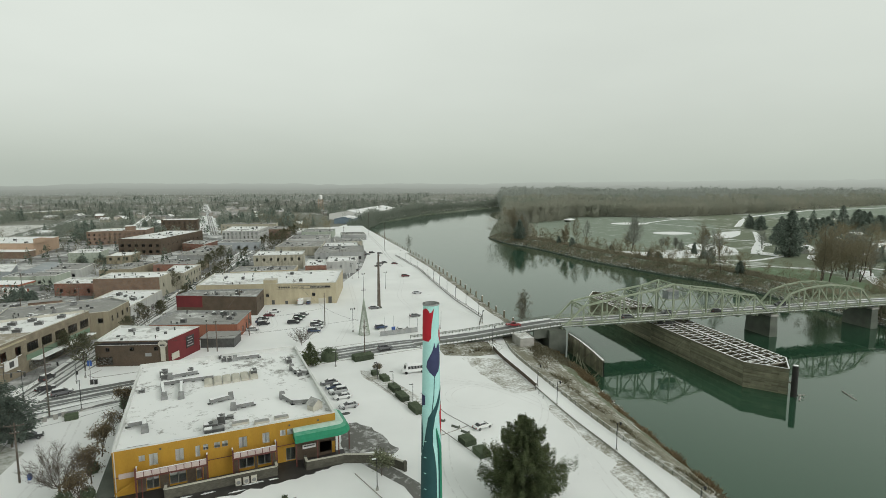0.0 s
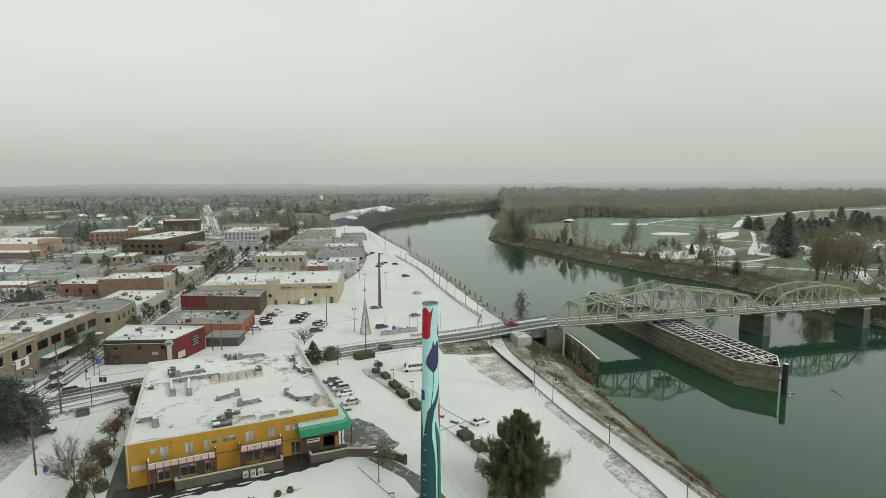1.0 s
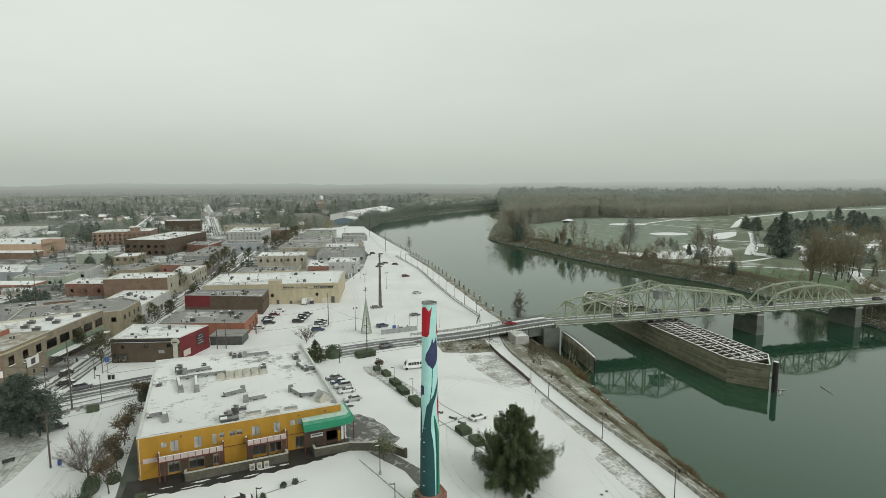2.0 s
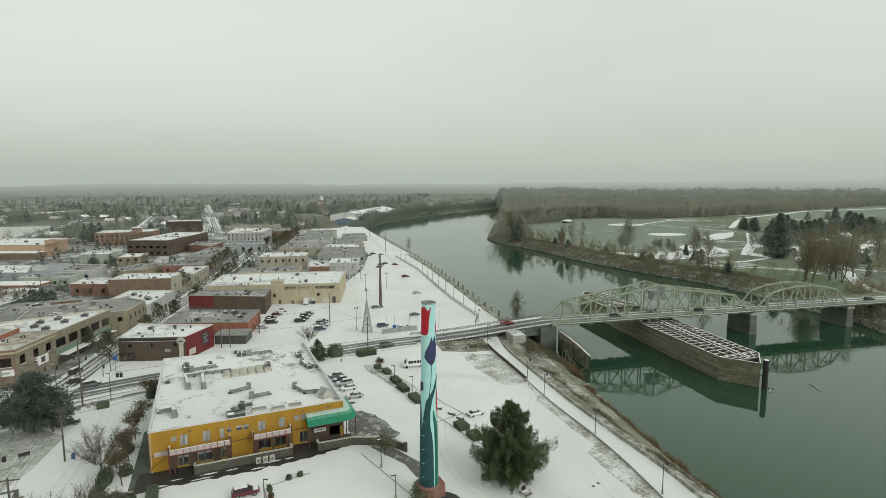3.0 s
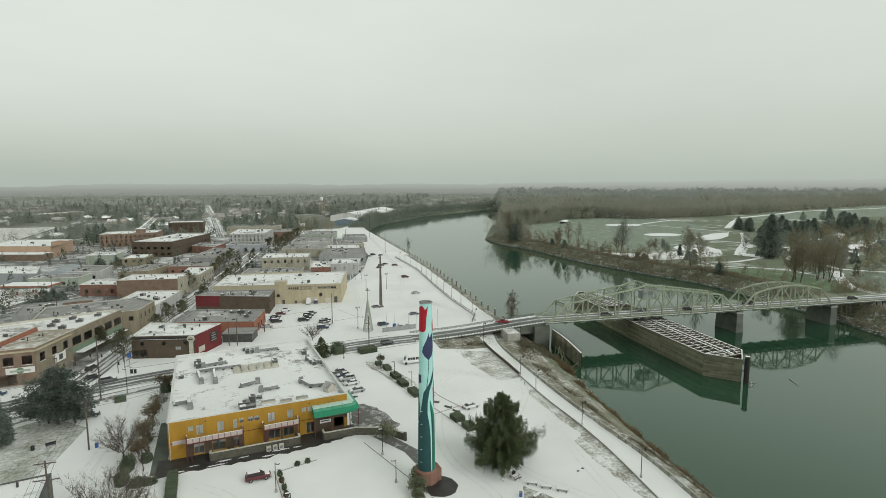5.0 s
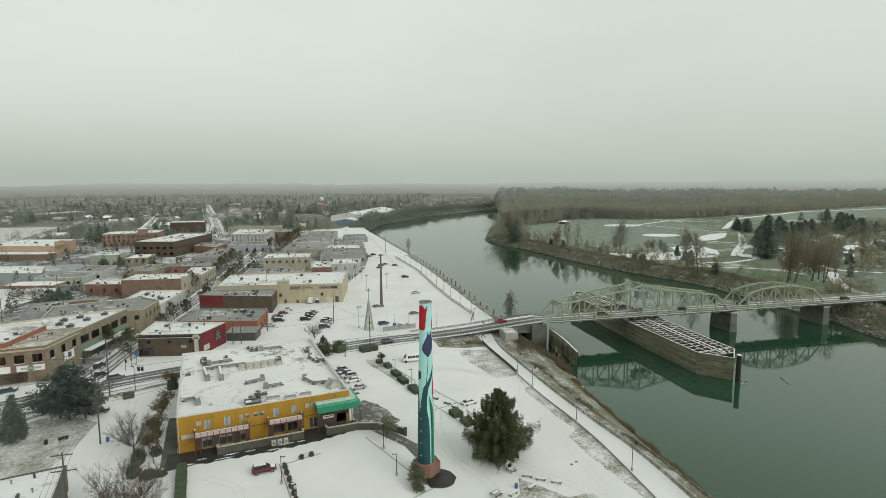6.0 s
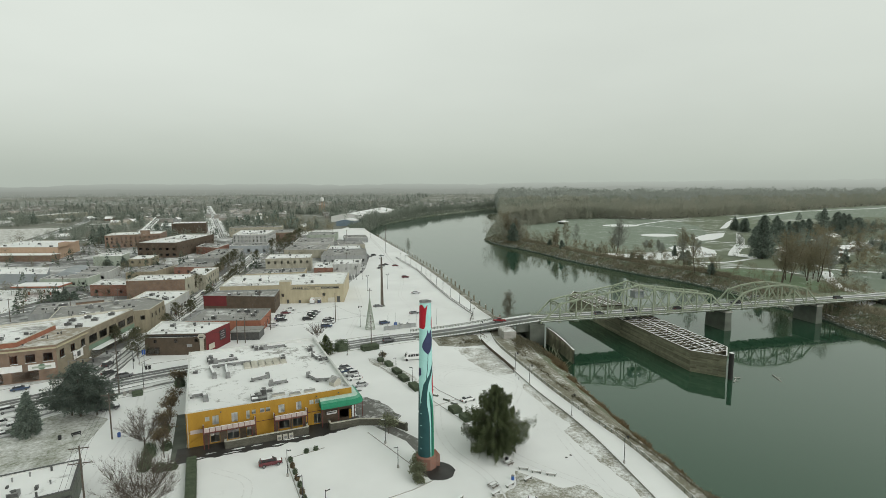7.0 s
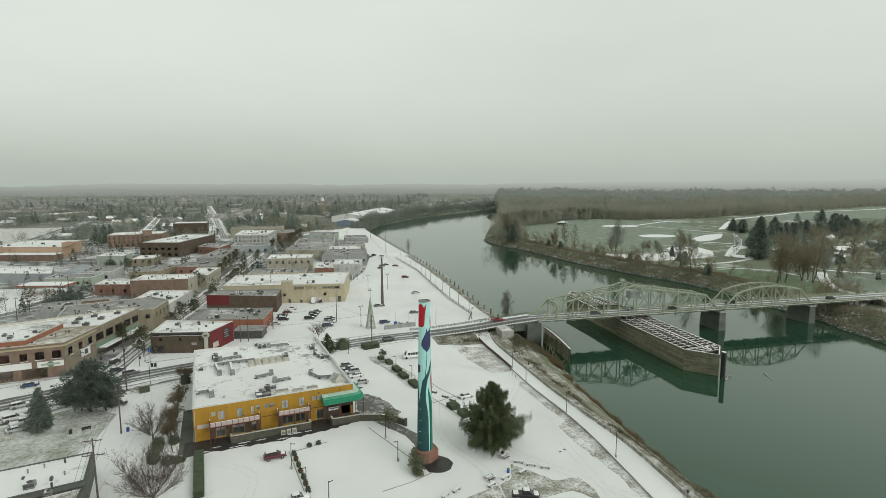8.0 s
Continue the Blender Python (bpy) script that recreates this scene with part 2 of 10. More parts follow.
BROWN_BRICK = coursed("brown_brick", (0.166, 0.105, 0.067), (0.214, 0.138, 0.090), (0.18, 0.15, 0.13), 0.24, 0.085)
TAN_BRICK = coursed("tan_brick", (0.186, 0.161, 0.106), (0.235, 0.206, 0.139), (0.20, 0.17, 0.135), 0.24, 0.085)
DULL_TAN = noisy("dull_tan_render", (0.265, 0.235, 0.165), (0.21, 0.186, 0.13), 0.7, 0.85, 0.004, 7.0, stretch=(1, 1, 0.16), spread=0.16)
TAN = noisy("tan_render", (0.44, 0.39, 0.27), (0.37, 0.33, 0.23), 0.7, 0.85, 0.004, 7.0, stretch=(1, 1, 0.16), spread=0.16)
CREAM_WALL = noisy("cream_wall", (0.365, 0.348, 0.276), (0.293, 0.281, 0.223), 0.7, 0.85, 0.004, 7.0, stretch=(1, 1, 0.16), spread=0.16)
WHITE_WALL = noisy("white_wall", (0.440, 0.449, 0.431), (0.352, 0.361, 0.343), 0.7, 0.8, 0.004, 7.0, stretch=(1, 1, 0.16), spread=0.16)
GREY_WALL = noisy("grey_wall", (0.24, 0.25, 0.245), (0.32, 0.33, 0.32), 0.7, 0.8, 0.004, 7.0, stretch=(1, 1, 0.16), spread=0.16)
MINT = noisy("mint_wall", (0.36, 0.40, 0.335), (0.29, 0.33, 0.275), 0.7, 0.8, 0.004, 7.0, stretch=(1, 1, 0.16), spread=0.16)
ORANGE_WALL = noisy("orange_wall", (0.30, 0.125, 0.078), (0.24, 0.098, 0.062), 0.7, 0.8, 0.004, 7.0, stretch=(1, 1, 0.16), spread=0.16)
SALMON = noisy("salmon_wall", (0.423, 0.308, 0.221), (0.368, 0.262, 0.184), 0.7, 0.85, 0.004, 7.0, stretch=(1, 1, 0.16), spread=0.16)
RED_PAINT = noisy("dark_red_wall_paint", (0.15, 0.024, 0.026), (0.11, 0.018, 0.020), 0.3, 0.7, 0.003, 8.0)
BLUE_WALL = noisy("steel_blue_cladding", (0.14, 0.19, 0.235), (0.18, 0.235, 0.28), 0.15, 0.6)
CABIN_GREY = noisy("blue_grey_boards", (0.24, 0.265, 0.27), (0.31, 0.335, 0.34), 0.6, 0.7, 0.004, 8.0)
BLUE_ROOF = noisy("grey_blue_roofing", (0.25, 0.28, 0.29), (0.32, 0.34, 0.35), 0.15, 0.7)
TEAL_TILE = noisy("teal_shop_tile", (0.12, 0.19, 0.13), (0.16, 0.23, 0.165), 0.5, 0.5)
TRIM_WHITE = noisy("white_trim", (0.72, 0.72, 0.70), (0.64, 0.64, 0.62), 0.9, 0.6)
BLACK_PAINT = noisy("black_paint", (0.02, 0.02, 0.021), (0.035, 0.035, 0.036), 0.9, 0.5)
RUBBER = noisy("tyre_rubber", (0.02, 0.02, 0.02), (0.03, 0.03, 0.03), 2.0, 0.85)
MURAL_BLUE = noisy("mural_pale_teal", (0.33, 0.60, 0.57), (0.39, 0.66, 0.63), 0.5, 0.7, 0.004, 9.0)
MURAL_RED = noisy("mural_red", (0.40, 0.011, 0.024), (0.33, 0.009, 0.019), 0.8, 0.7)
MURAL_NAVY = noisy("mural_navy", (0.028, 0.034, 0.085), (0.04, 0.05, 0.115), 0.8, 0.7)
MURAL_DARK = noisy("mural_dark_teal", (0.012, 0.055, 0.060), (0.018, 0.072, 0.075), 0.8, 0.7)
MURAL_GREEN = noisy("mural_green", (0.010, 0.155, 0.09), (0.014, 0.20, 0.115), 0.8, 0.7)
BARK = noisy("bark", (0.075, 0.06, 0.047), (0.13, 0.11, 0.09), 1.5, 0.9, 0.01, 9.0)
# paler than bark: haze over distant trees is mixed into the colour
PALE_BARK = noisy("hazy_bare_twigs", (0.235, 0.248, 0.212), (0.325, 0.34, 0.30), 0.05, 0.9, vary=0.14, island=True, thin=0.45)
NEEDLE = noisy("dark_conifer_needles", (0.064, 0.084, 0.041), (0.136, 0.162, 0.079), 0.5, 0.8, vary=0.45, island=True, thin=0.45)
FROST_NEEDLE = noisy("frosted_conifer_needles", (0.080, 0.108, 0.080), (0.145, 0.178, 0.14), 0.4, 0.85, vary=0.45, island=True, thin=0.45)
# needle green greyed and lightened: the haze on far evergreens is painted in
FAR_NEEDLE = noisy("hazy_far_evergreen", (0.13, 0.16, 0.13), (0.20, 0.23, 0.20), 0.02, 0.9, vary=0.35, island=True, thin=0.45)
HEDGE = noisy("clipped_hedge_leaves", (0.094, 0.122, 0.077), (0.156, 0.194, 0.125), 1.0, 0.85, vary=0.5, island=True, thin=0.45)
RUST_LEAF = noisy("rusty_winter_leaves", (0.130, 0.100, 0.060), (0.20, 0.160, 0.100), 0.8, 0.85, vary=0.45, island=True, thin=0.45)
FAR_BRUSH = noisy("dull_russet_brush", (0.260, 0.237, 0.170), (0.368, 0.342, 0.255), 0.05, 0.9, vary=0.3, island=True, thin=0.45)
DRY_BRUSH = noisy("dry_brush", (0.130, 0.118, 0.078), (0.202, 0.188, 0.129), 0.15, 0.9, vary=0.4, island=True, thin=0.45)
RED_TWIG = noisy("russet_twigs", (0.203, 0.178, 0.119), (0.288, 0.259, 0.175), 0.05, 0.9, vary=0.22, island=True, thin=0.45)
RUST_BRUSH = noisy("rusty_river_brush", (0.165, 0.122, 0.068), (0.25, 0.195, 0.118), 0.15, 0.9, vary=0.4, island=True, thin=0.45)

WOOD_FLOOR = snow_over("leaf_litter_floor", (0.075, 0.075, 0.06), (0.14, 0.135, 0.105), 0.10, 0.1, 0.4)
STREET_LEAF = noisy("olive_brown_street_leaves", (0.081, 0.086, 0.052), (0.141, 0.143, 0.087), 0.3, 0.85, vary=0.4, island=True, thin=0.45)
PINE_NEEDLE = noisy("grey_green_pine_needles", (0.076, 0.102, 0.084), (0.158, 0.190, 0.160), 0.5, 0.85, vary=0.45, island=True, thin=0.45)
LAUREL = noisy("frosted_olive_leaves", (0.135, 0.150, 0.088), (0.25, 0.265, 0.175), 0.6, 0.75, vary=0.45, island=True, thin=0.45)
AWNING_FILM = noisy("snow_film_on_canvas", (0.55, 0.65, 0.59), (0.30, 0.48, 0.39), 0.9, 0.7, 0.004, 9.0)
AWNING_THIN = noisy("thin_snow_on_canvas", (0.12, 0.33, 0.23), (0.03, 0.22, 0.125), 1.2, 0.65, 0.004, 9.0)
# haze painted into the twig colour of the farthest trees
MIST_TWIG = noisy("haze_pale_twigs", (0.367, 0.392, 0.357), (0.437, 0.462, 0.428), 0.006, 0.95, vary=0.05, island=True, thin=0.6)
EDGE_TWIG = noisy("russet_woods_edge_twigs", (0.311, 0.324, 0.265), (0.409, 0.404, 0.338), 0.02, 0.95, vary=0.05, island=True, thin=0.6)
# woods behind the park: lightened as well to take in haze
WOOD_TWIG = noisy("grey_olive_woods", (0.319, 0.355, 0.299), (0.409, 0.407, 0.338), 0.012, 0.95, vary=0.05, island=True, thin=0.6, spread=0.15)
BANK_TWIG = noisy("grey_brown_bank_twigs", (0.205, 0.234, 0.192), (0.279, 0.310, 0.263), 0.02, 0.95, vary=0.14, island=True, thin=0.45)
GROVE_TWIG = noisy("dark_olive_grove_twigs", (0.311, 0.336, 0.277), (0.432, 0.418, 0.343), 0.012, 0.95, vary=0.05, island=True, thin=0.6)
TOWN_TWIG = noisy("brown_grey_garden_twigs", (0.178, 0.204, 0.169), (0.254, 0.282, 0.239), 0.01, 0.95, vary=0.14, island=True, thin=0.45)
# needle green raised to include haze across the river
PARK_NEEDLE = noisy("dark_park_evergreen", (0.143, 0.182, 0.150), (0.231, 0.275, 0.233), 0.3, 0.85, vary=0.4, island=True, thin=0.45)


def glass_material():
    m, n, l, bsdf = bare_material("window_glass")
    bsdf.inputs["Base Color"].default_value = (0.86, 0.89, 0.89, 1)
    bsdf.inputs["Roughness"].default_value = 0.06
    bsdf.inputs["IOR"].default_value = 1.45
    bsdf.inputs["Transmission Weight"].default_value = 1.0
    return m


def water_material():
    m, n, l, bsdf = bare_material("green_river_water")
    geo = n.new("ShaderNodeNewGeometry")
    big = n.new("ShaderNodeTexNoise")
    big.inputs["Scale"].default_value, big.inputs["Detail"].default_value = 0.016, 4.0
    l.new(geo.outputs["Position"], big.inputs["Vector"])
    mix = n.new("ShaderNodeMix")
    mix.data_type = "RGBA"
    mix.inputs["A"].default_value, mix.inputs["B"].default_value = (0.018, 0.050, 0.029, 1), (0.027, 0.068, 0.041, 1)
    l.new(big.outputs["Fac"], mix.inputs["Factor"])
    l.new(mix.outputs["Result"], bsdf.inputs["Base Color"])
    bsdf.inputs["Roughness"].default_value, bsdf.inputs["IOR"].default_value = 0.02, 1.62
    bsdf.inputs["Specular Tint"].default_value = (0.73, 1.0, 0.79, 1)
    rip = n.new("ShaderNodeTexNoise")
    rip.inputs["Scale"].default_value, rip.inputs["Detail"].default_value = 0.55, 4.0
    l.new(geo.outputs["Position"], rip.inputs["Vector"])
    bp = n.new("ShaderNodeBump")
    bp.inputs["Strength"].default_value, bp.inputs["Distance"].default_value = 0.36, 0.042
    l.new(rip.outputs["Fac"], bp.inputs["Height"])
    l.new(bp.outputs["Normal"], bsdf.inputs["Normal"])
    return m


def paint(name, c):
    m, n, l, bsdf = bare_material(name)
    bsdf.inputs["Base Color"].default_value = (*c, 1)
    bsdf.inputs["Roughness"].default_value, bsdf.inputs["Coat Weight"].default_value = 0.35, 0.5
    ns = n.new("ShaderNodeTexNoise")
    ns.inputs["Scale"].default_value = 3.0
    mr = n.new("ShaderNodeMapRange")
    mr.inputs["To Min"].default_value, mr.inputs["To Max"].default_value = 0.25, 0.55
    l.new(ns.outputs["Fac"], mr.inputs["Value"])
    l.new(mr.outputs["Result"], bsdf.inputs["Roughness"])
    return m


GLASS = glass_material()
WATER = water_material()
CAR = {k: paint("car_paint_" + k, c) for k, c in dict(red=(0.22, 0.010, 0.014), maroon=(0.10, 0.012, 0.018), black=(0.015, 0.016, 0.018), grey=(0.12, 0.125, 0.13), silver=(0.38, 0.39, 0.39),
                                                      white=(0.68, 0.69, 0.68), blue=(0.03, 0.055, 0.11), green=(0.03, 0.06, 0.045), tan=(0.30, 0.26, 0.20)).items()}
CAR_GLASS = paint("car_window_glass", (0.012, 0.014, 0.016))
LAMP_RED = paint("red_lamp_lens", (0.30, 0.01, 0.01))
LAMP_CLEAR = paint("headlamp_lens", (0.55, 0.56, 0.55))
SIGN_BLUE = paint("blue_sign_face", (0.02, 0.08, 0.30))


# ---- mesh tools ----
class Shape:
    """Gathers vertices and faces of one mesh."""

    def __init__(self):
        self.v, self.f = [], []

    def face(self, *pts):
        k = len(self.v)
        self.v.extend(tuple(p) for p in pts)
        self.f.append(tuple(range(k, k + len(pts))))
        return self

    def hull8(self, p):
        k = len(self.v)
        self.v.extend(tuple(q) for q in p)
        for a in ((0, 3, 2, 1), (4, 5, 6, 7), (0, 1, 5, 4), (1, 2, 6, 5), (2, 3, 7, 6), (3, 0, 4, 7)):
            self.f.append(tuple(k + i for i in a))
        return self

    def box(self, x0, x1, y0, y1, z0, z1):
        return self.hull8([(x0, y0, z0), (x1, y0, z0), (x1, y1, z0), (x0, y1, z0), (x0, y0, z1), (x1, y0, z1), (x1, y1, z1), (x0, y1, z1)])

    def beam(self, a, b, w, h=None, up=(0, 0, 1)):
        """A bar of section w x h from a to b."""
        a, b = Vector(a), Vector(b)
        h = h or w
        d = (b - a).normalized()
        u = Vector(up)
        if abs(d.dot(u)) > 0.98:
            u = Vector((1, 0, 0))
        s = d.cross(u).normalized()
        t = s.cross(d).normalized()
        s, t = s * w / 2, t * h / 2
        return self.hull8([a - s - t, a + s - t, b + s - t, b - s - t, a - s + t, a + s + t, b + s + t, b - s + t])

    def tube(self, a, b, r0, r1=None, n=8, caps=True):
        a, b = Vector(a), Vector(b)
        r1 = r0 if r1 is None else r1
        d = (b - a).normalized()
        u = Vector((1, 0, 0)) if abs(d.z) > 0.9 else Vector((0, 0, 1))
        s = d.cross(u).normalized()
        t = s.cross(d)
        k = len(self.v)
        for c, r in ((a, r0), (b, r1)):
            for i in range(n):
                w = 2 * math.pi * i / n
                self.v.append(tuple(c + s * r * math.cos(w) + t * r * math.sin(w)))
        for i in range(n):
            j = (i + 1) % n
            self.f.append((k + i, k + n + i, k + n + j, k + j))
        if caps:
            self.f.append(tuple(k + i for i in range(n)))
            self.f.append(tuple(k + n + i for i in reversed(range(n))))
        return self

    def prism(self, poly, z0, z1):
        n, k = len(poly), len(self.v)
        self.v.extend([(x, y, z0) for x, y in poly] + [(x, y, z1) for x, y in poly])
        for i in range(n):
            j = (i + 1) % n
            self.f.append((k + i, k + j, k + n + j, k + n + i))
        self.f.append(tuple(k + n + i for i in range(n)))
        self.f.append(tuple(k + i for i in reversed(range(n))))
        return self

    def ribbon(self, left, right, z):
        """A strip between two lines of (x, y) or (x, y, z) points."""
        n, k = len(left), len(self.v)
        for p, q in zip(left, right):
            self.v.append((p[0], p[1], (p[2] if len(p) > 2 else 0) + z))
            self.v.append((q[0], q[1], (q[2] if len(q) > 2 else 0) + z))
        for i in range(n - 1):
            self.f.append((k + 2 * i, k + 2 * i + 1, k + 2 * i + 3, k + 2 * i + 2))
        return self

    def flat(self, poly, z):
        from_tess = tess([[Vector((x, y, 0)) for x, y in poly]])
        k = len(self.v)
        self.v.extend((x, y, z) for x, y in poly)
        for a, b, c in from_tess:
            p, q, r = (Vector(poly[i]) for i in (a, b, c))
            self.f.append((k + a, k + b, k + c) if (q - p).cross(r - p) > 0 else (k + a, k + c, k + b))
        return self

    def mesh(self, name, mats, smooth=False):
        me = bpy.data.meshes.new(name)
        me.from_pydata(self.v, [], self.f)
        me.update()
        for m in mats if isinstance(mats, (list, tuple)) else [mats]:
            me.materials.append(m)
        if smooth:
            me.shade_smooth()
        return me


import itertools
from mathutils.geometry import tessellate_polygon as tess


def thing(name, label, category, group="", at=(0, 0, 0), turn=0.0, kind=""):
    ob = new(name)
    ob.empty_display_size = 0.2
    ob.location, ob.rotation_euler = at, (0, 0, turn)
    return tagged(ob, label, category, group, kind)


def part(name, shape, material, parent, label="", smooth=False):
    """One mesh object under a thing or a part; its points are in the frame of the top-level thing."""
    ob = new(name, shape.mesh(name, material, smooth))
    ob.parent = parent
    return tagged(ob, label)


def solid(name, shape, material, label, category="", group="", kind="", smooth=False):
    return tagged(new(name, shape.mesh(name, material, smooth)), label, category, group, kind)


def along(line, step):
    """Points every step metres on a line of points, with the way they head."""
    pts, rest = [], 0.0
    for a, b in zip(line, line[1:]):
        a, b = Vector(a), Vector(b)
        ln = (b - a).length
        s = rest
        while s < ln:
            pts.append((a + (b - a) * s / ln, (b - a).normalized()))
            s += step
        rest = s - ln
    return pts


def smooth_line(line, per=6):
    """A rounded line through the points given (Catmull-Rom)."""
    p = [Vector(q) for q in line]
    p = [2 * p[0] - p[1]] + p + [2 * p[-1] - p[-2]]
    out = []
    for i in range(1, len(p) - 2):
        for k in range(per):
            t = k / per
            out.append(0.5 * ((2 * p[i]) + (p[i + 1] - p[i - 1]) * t + (2 * p[i - 1] - 5 * p[i] + 4 * p[i + 1] - p[i + 2]) * t * t + (3 * p[i] - p[i - 1] - 3 * p[i + 1] + p[i + 2]) * t ** 3))
    return out + [p[-2]]


def offset_line(line, d):
    """The line moved d metres to its right, in plan."""
    out = []
    for i, q in enumerate(line):
        a, b = line[max(0, i - 1)], line[min(len(line) - 1, i + 1)]
        w = Vector((b[0] - a[0], b[1] - a[1])).normalized()
        out.append(Vector((q[0] + w.y * d, q[1] - w.x * d, *([q[2]] if len(q) > 2 else []))))
    return out


def ragged(line, amount, scale, seed):
    """The same line with an uneven edge."""
    dense = [p for p, _ in along(line, scale)] + [Vector(line[-1])]
    out = []
    for i, q in enumerate(dense):
        k = noise.noise(Vector((i * 0.45, seed, 0))) * amount
        a, b = dense[max(0, i - 1)], dense[min(len(dense) - 1, i + 1)]
        w = Vector((b[0] - a[0], b[1] - a[1])).normalized()
        out.append(Vector((q[0] + w.y * k, q[1] - w.x * k, *([q[2]] if len(q) > 2 else []))))
    return out


# ---- ground, river and banks ----
WATER_Z = -6.4
NEAR_TOP = smooth_line([(-40, -420), (20, -160), (42, -60), (54, 10), (61.5, 48), (65.6, 78), (71, 108), (76.5, 134), (88, 156), (93.5, 170), (98, 199), (110.5, 256), (123.5, 320), (136.5, 399), (147.5, 475), (165, 588), (184, 700), (218, 782), (250, 844), (332, 945), (420, 1046), (570, 1172), (745, 1304), (1090, 1470), (1700, 1620), (4300, 1900)], 4)
NEAR_FOOT = smooth_line([(-28, -422), (32, -162), (54, -62), (65, 8), (70.5, 46), (78.5, 74), (89, 108), (98.5, 132), (101, 156), (99, 170), (101.5, 198), (114, 255), (127, 319), (140, 398), (151, 474), (169, 587), (190, 698), (226, 776), (259, 838), (341, 936), (430, 1036), (580, 1160), (753, 1290), (1096, 1456), (1704, 1606), (4301, 1886)], 4)
FAR_FOOT = smooth_line([(190, -430), (205, -170), (212, -80), (220, 0), (231, 70), (242, 103), (252, 125), (262, 165), (272, 205), (274, 232), (270, 262), (269, 291), (268, 325), (270, 361), (275, 400), (277, 437), (276, 465), (277, 486), (290, 540), (330, 610), (430, 760), (560, 890), (900, 1030), (4300, 1200)], 4)
FAR_TOP = smooth_line([(204, -432), (219, -172), (226, -82), (233, -2), (243, 67), (254, 99), (262, 122), (273, 163), (283, 204), (285, 233), (281, 263), (280, 292), (279, 325), (281, 361), (286, 400), (288, 437), (288, 465), (290, 484), (303, 535), (343, 603), (441, 750), (568, 879), (905, 1018), (4301, 1188)], 4)


def ground_mesh():
    """One sheet: the town's land, its bank, the bed, the far bank and the park's land."""
    v, f = [], []
    near_mid = [p.lerp(q, 0.42) for p, q in zip(NEAR_TOP, NEAR_FOOT)]
    lines = [(NEAR_TOP, 0.0), (NEAR_FOOT, -8.0), (FAR_FOOT, -8.0), (FAR_TOP, 0.0), (near_mid, -2.4)]
    starts = []
    for line, z in lines:
        starts.append(len(v))
        v.extend((p[0], p[1], z) for p in line)
    mats = []
    for (la, lb), mat in (((0, 4), 3), ((4, 1), 1), ((1, 2), 2), ((2, 3), 1)):
        n = len(lines[la][0])
        for i in range(n - 1):
            a, b = starts[la] + i, starts[lb] + i
            f.append((a, b, b + 1, a + 1))
            mats.append(mat)
    west = [(4300, 4400), (-4400, 4400), (-4400, -1500), (-300, -1500)]
    east = [(4300, 1100), (4400, 1100), (4400, -1500), (300, -1500)]

    def land(line, start, corners, flip):
        k = len(v)
        v.extend((x, y, 0.0) for x, y in corners)
        ids = list(range(start, start + len(line))) + list(range(k, k + len(corners)))
        poly = [Vector((*v[i][:2], 0)) for i in ids]
        for a, b, c in tess([poly]):
            p, q, r = poly[a].xy, poly[b].xy, poly[c].xy
            f.append((ids[a], ids[b], ids[c]) if (q - p).cross(r - p) > 0 else (ids[a], ids[c], ids[b]))
            mats.append(0)
    land(lines[0][0], starts[0], west, False)
    land(lines[3][0], starts[3], east, True)
    me = bpy.data.meshes.new("ground")
    me.from_pydata(v, [], f)
    for m in (SNOW, BANK, BED, ROUGH_GRASS):
        me.materials.append(m)
    me.polygons.foreach_set("material_index", mats)
    me.update()
    return me


tagged(new("ground", ground_mesh()), "snow-covered flat town ground with earth river banks", "ground", kind="structure")
solid("water", Shape().flat([(-400, -1500), (600, -1500), (4400, 900), (4400, 2100), (-400, 2100)], WATER_Z), WATER, "calm green river with soft ripples", "river", kind="structure")


def sheet(name, poly, z, material, label, category):
    return solid(name, Shape().flat([tuple(p[:2]) for p in poly], z), material, label, category, kind="structure")


# ---- roads ----
def road(name, line, width, z, label, ruts, mat=ASPHALT):
    """Wet asphalt with strips of driven snow left between the wheel tracks."""
    line = [Vector((*p, 0)) if len(p) == 2 else Vector(p) for p in line]
    base = smooth_line(line, 6)
    ob = solid(name, Shape().ribbon(offset_line(base, -width / 2), offset_line(base, width / 2), z), mat, label, "road", kind="structure")
    for k, (a, b, m) in enumerate(ruts):
        left, right = ragged(offset_line(base, a), 0.55, 2.2, 3.1 * k + width), ragged(offset_line(base, b), 0.55, 2.2, 3.1 * k + 1.7 + width)
        n = min(len(left), len(right))
        part("snow_strip", Shape().ribbon(left[:n], right[:n], z + 0.012), m, ob, "strip of driven snow between wheel tracks")
    return ob


BR_U, BR_N = Vector((0.9819, -0.1893, 0)), Vector((0.1893, 0.9819, 0))
BR_O = Vector((103.2, 150.2, 3.3))


def on_bridge(s, n, z):
    """A point s metres along the bridge from the town end, n across towards upstream, z above the bottom chord."""
    p = BR_O + BR_U * s + BR_N * n
    return Vector((p.x, p.y, BR_O.z + z))


cross = [(-190, 112), (-120, 133), (-78, 149), (-50, 157), (-20, 161.5), (20, 163.6), (40, 164.6), (58, 163.2)]
road("road_cross_street", cross, 13.0, 0.008, "wet asphalt cross street with driven snow leading to the bridge",
     [(-6.6, -5.0, SNOW), (-0.7, 0.5, GREY_SNOW), (-3.0, -2.6, GREY_SNOW), (2.6, 3.0, GREY_SNOW), (5.0, 6.6, SNOW)])
west_lanes = [(-190, 96), (-120, 117), (-80, 134), (-56, 146.5), (-36, 152)]
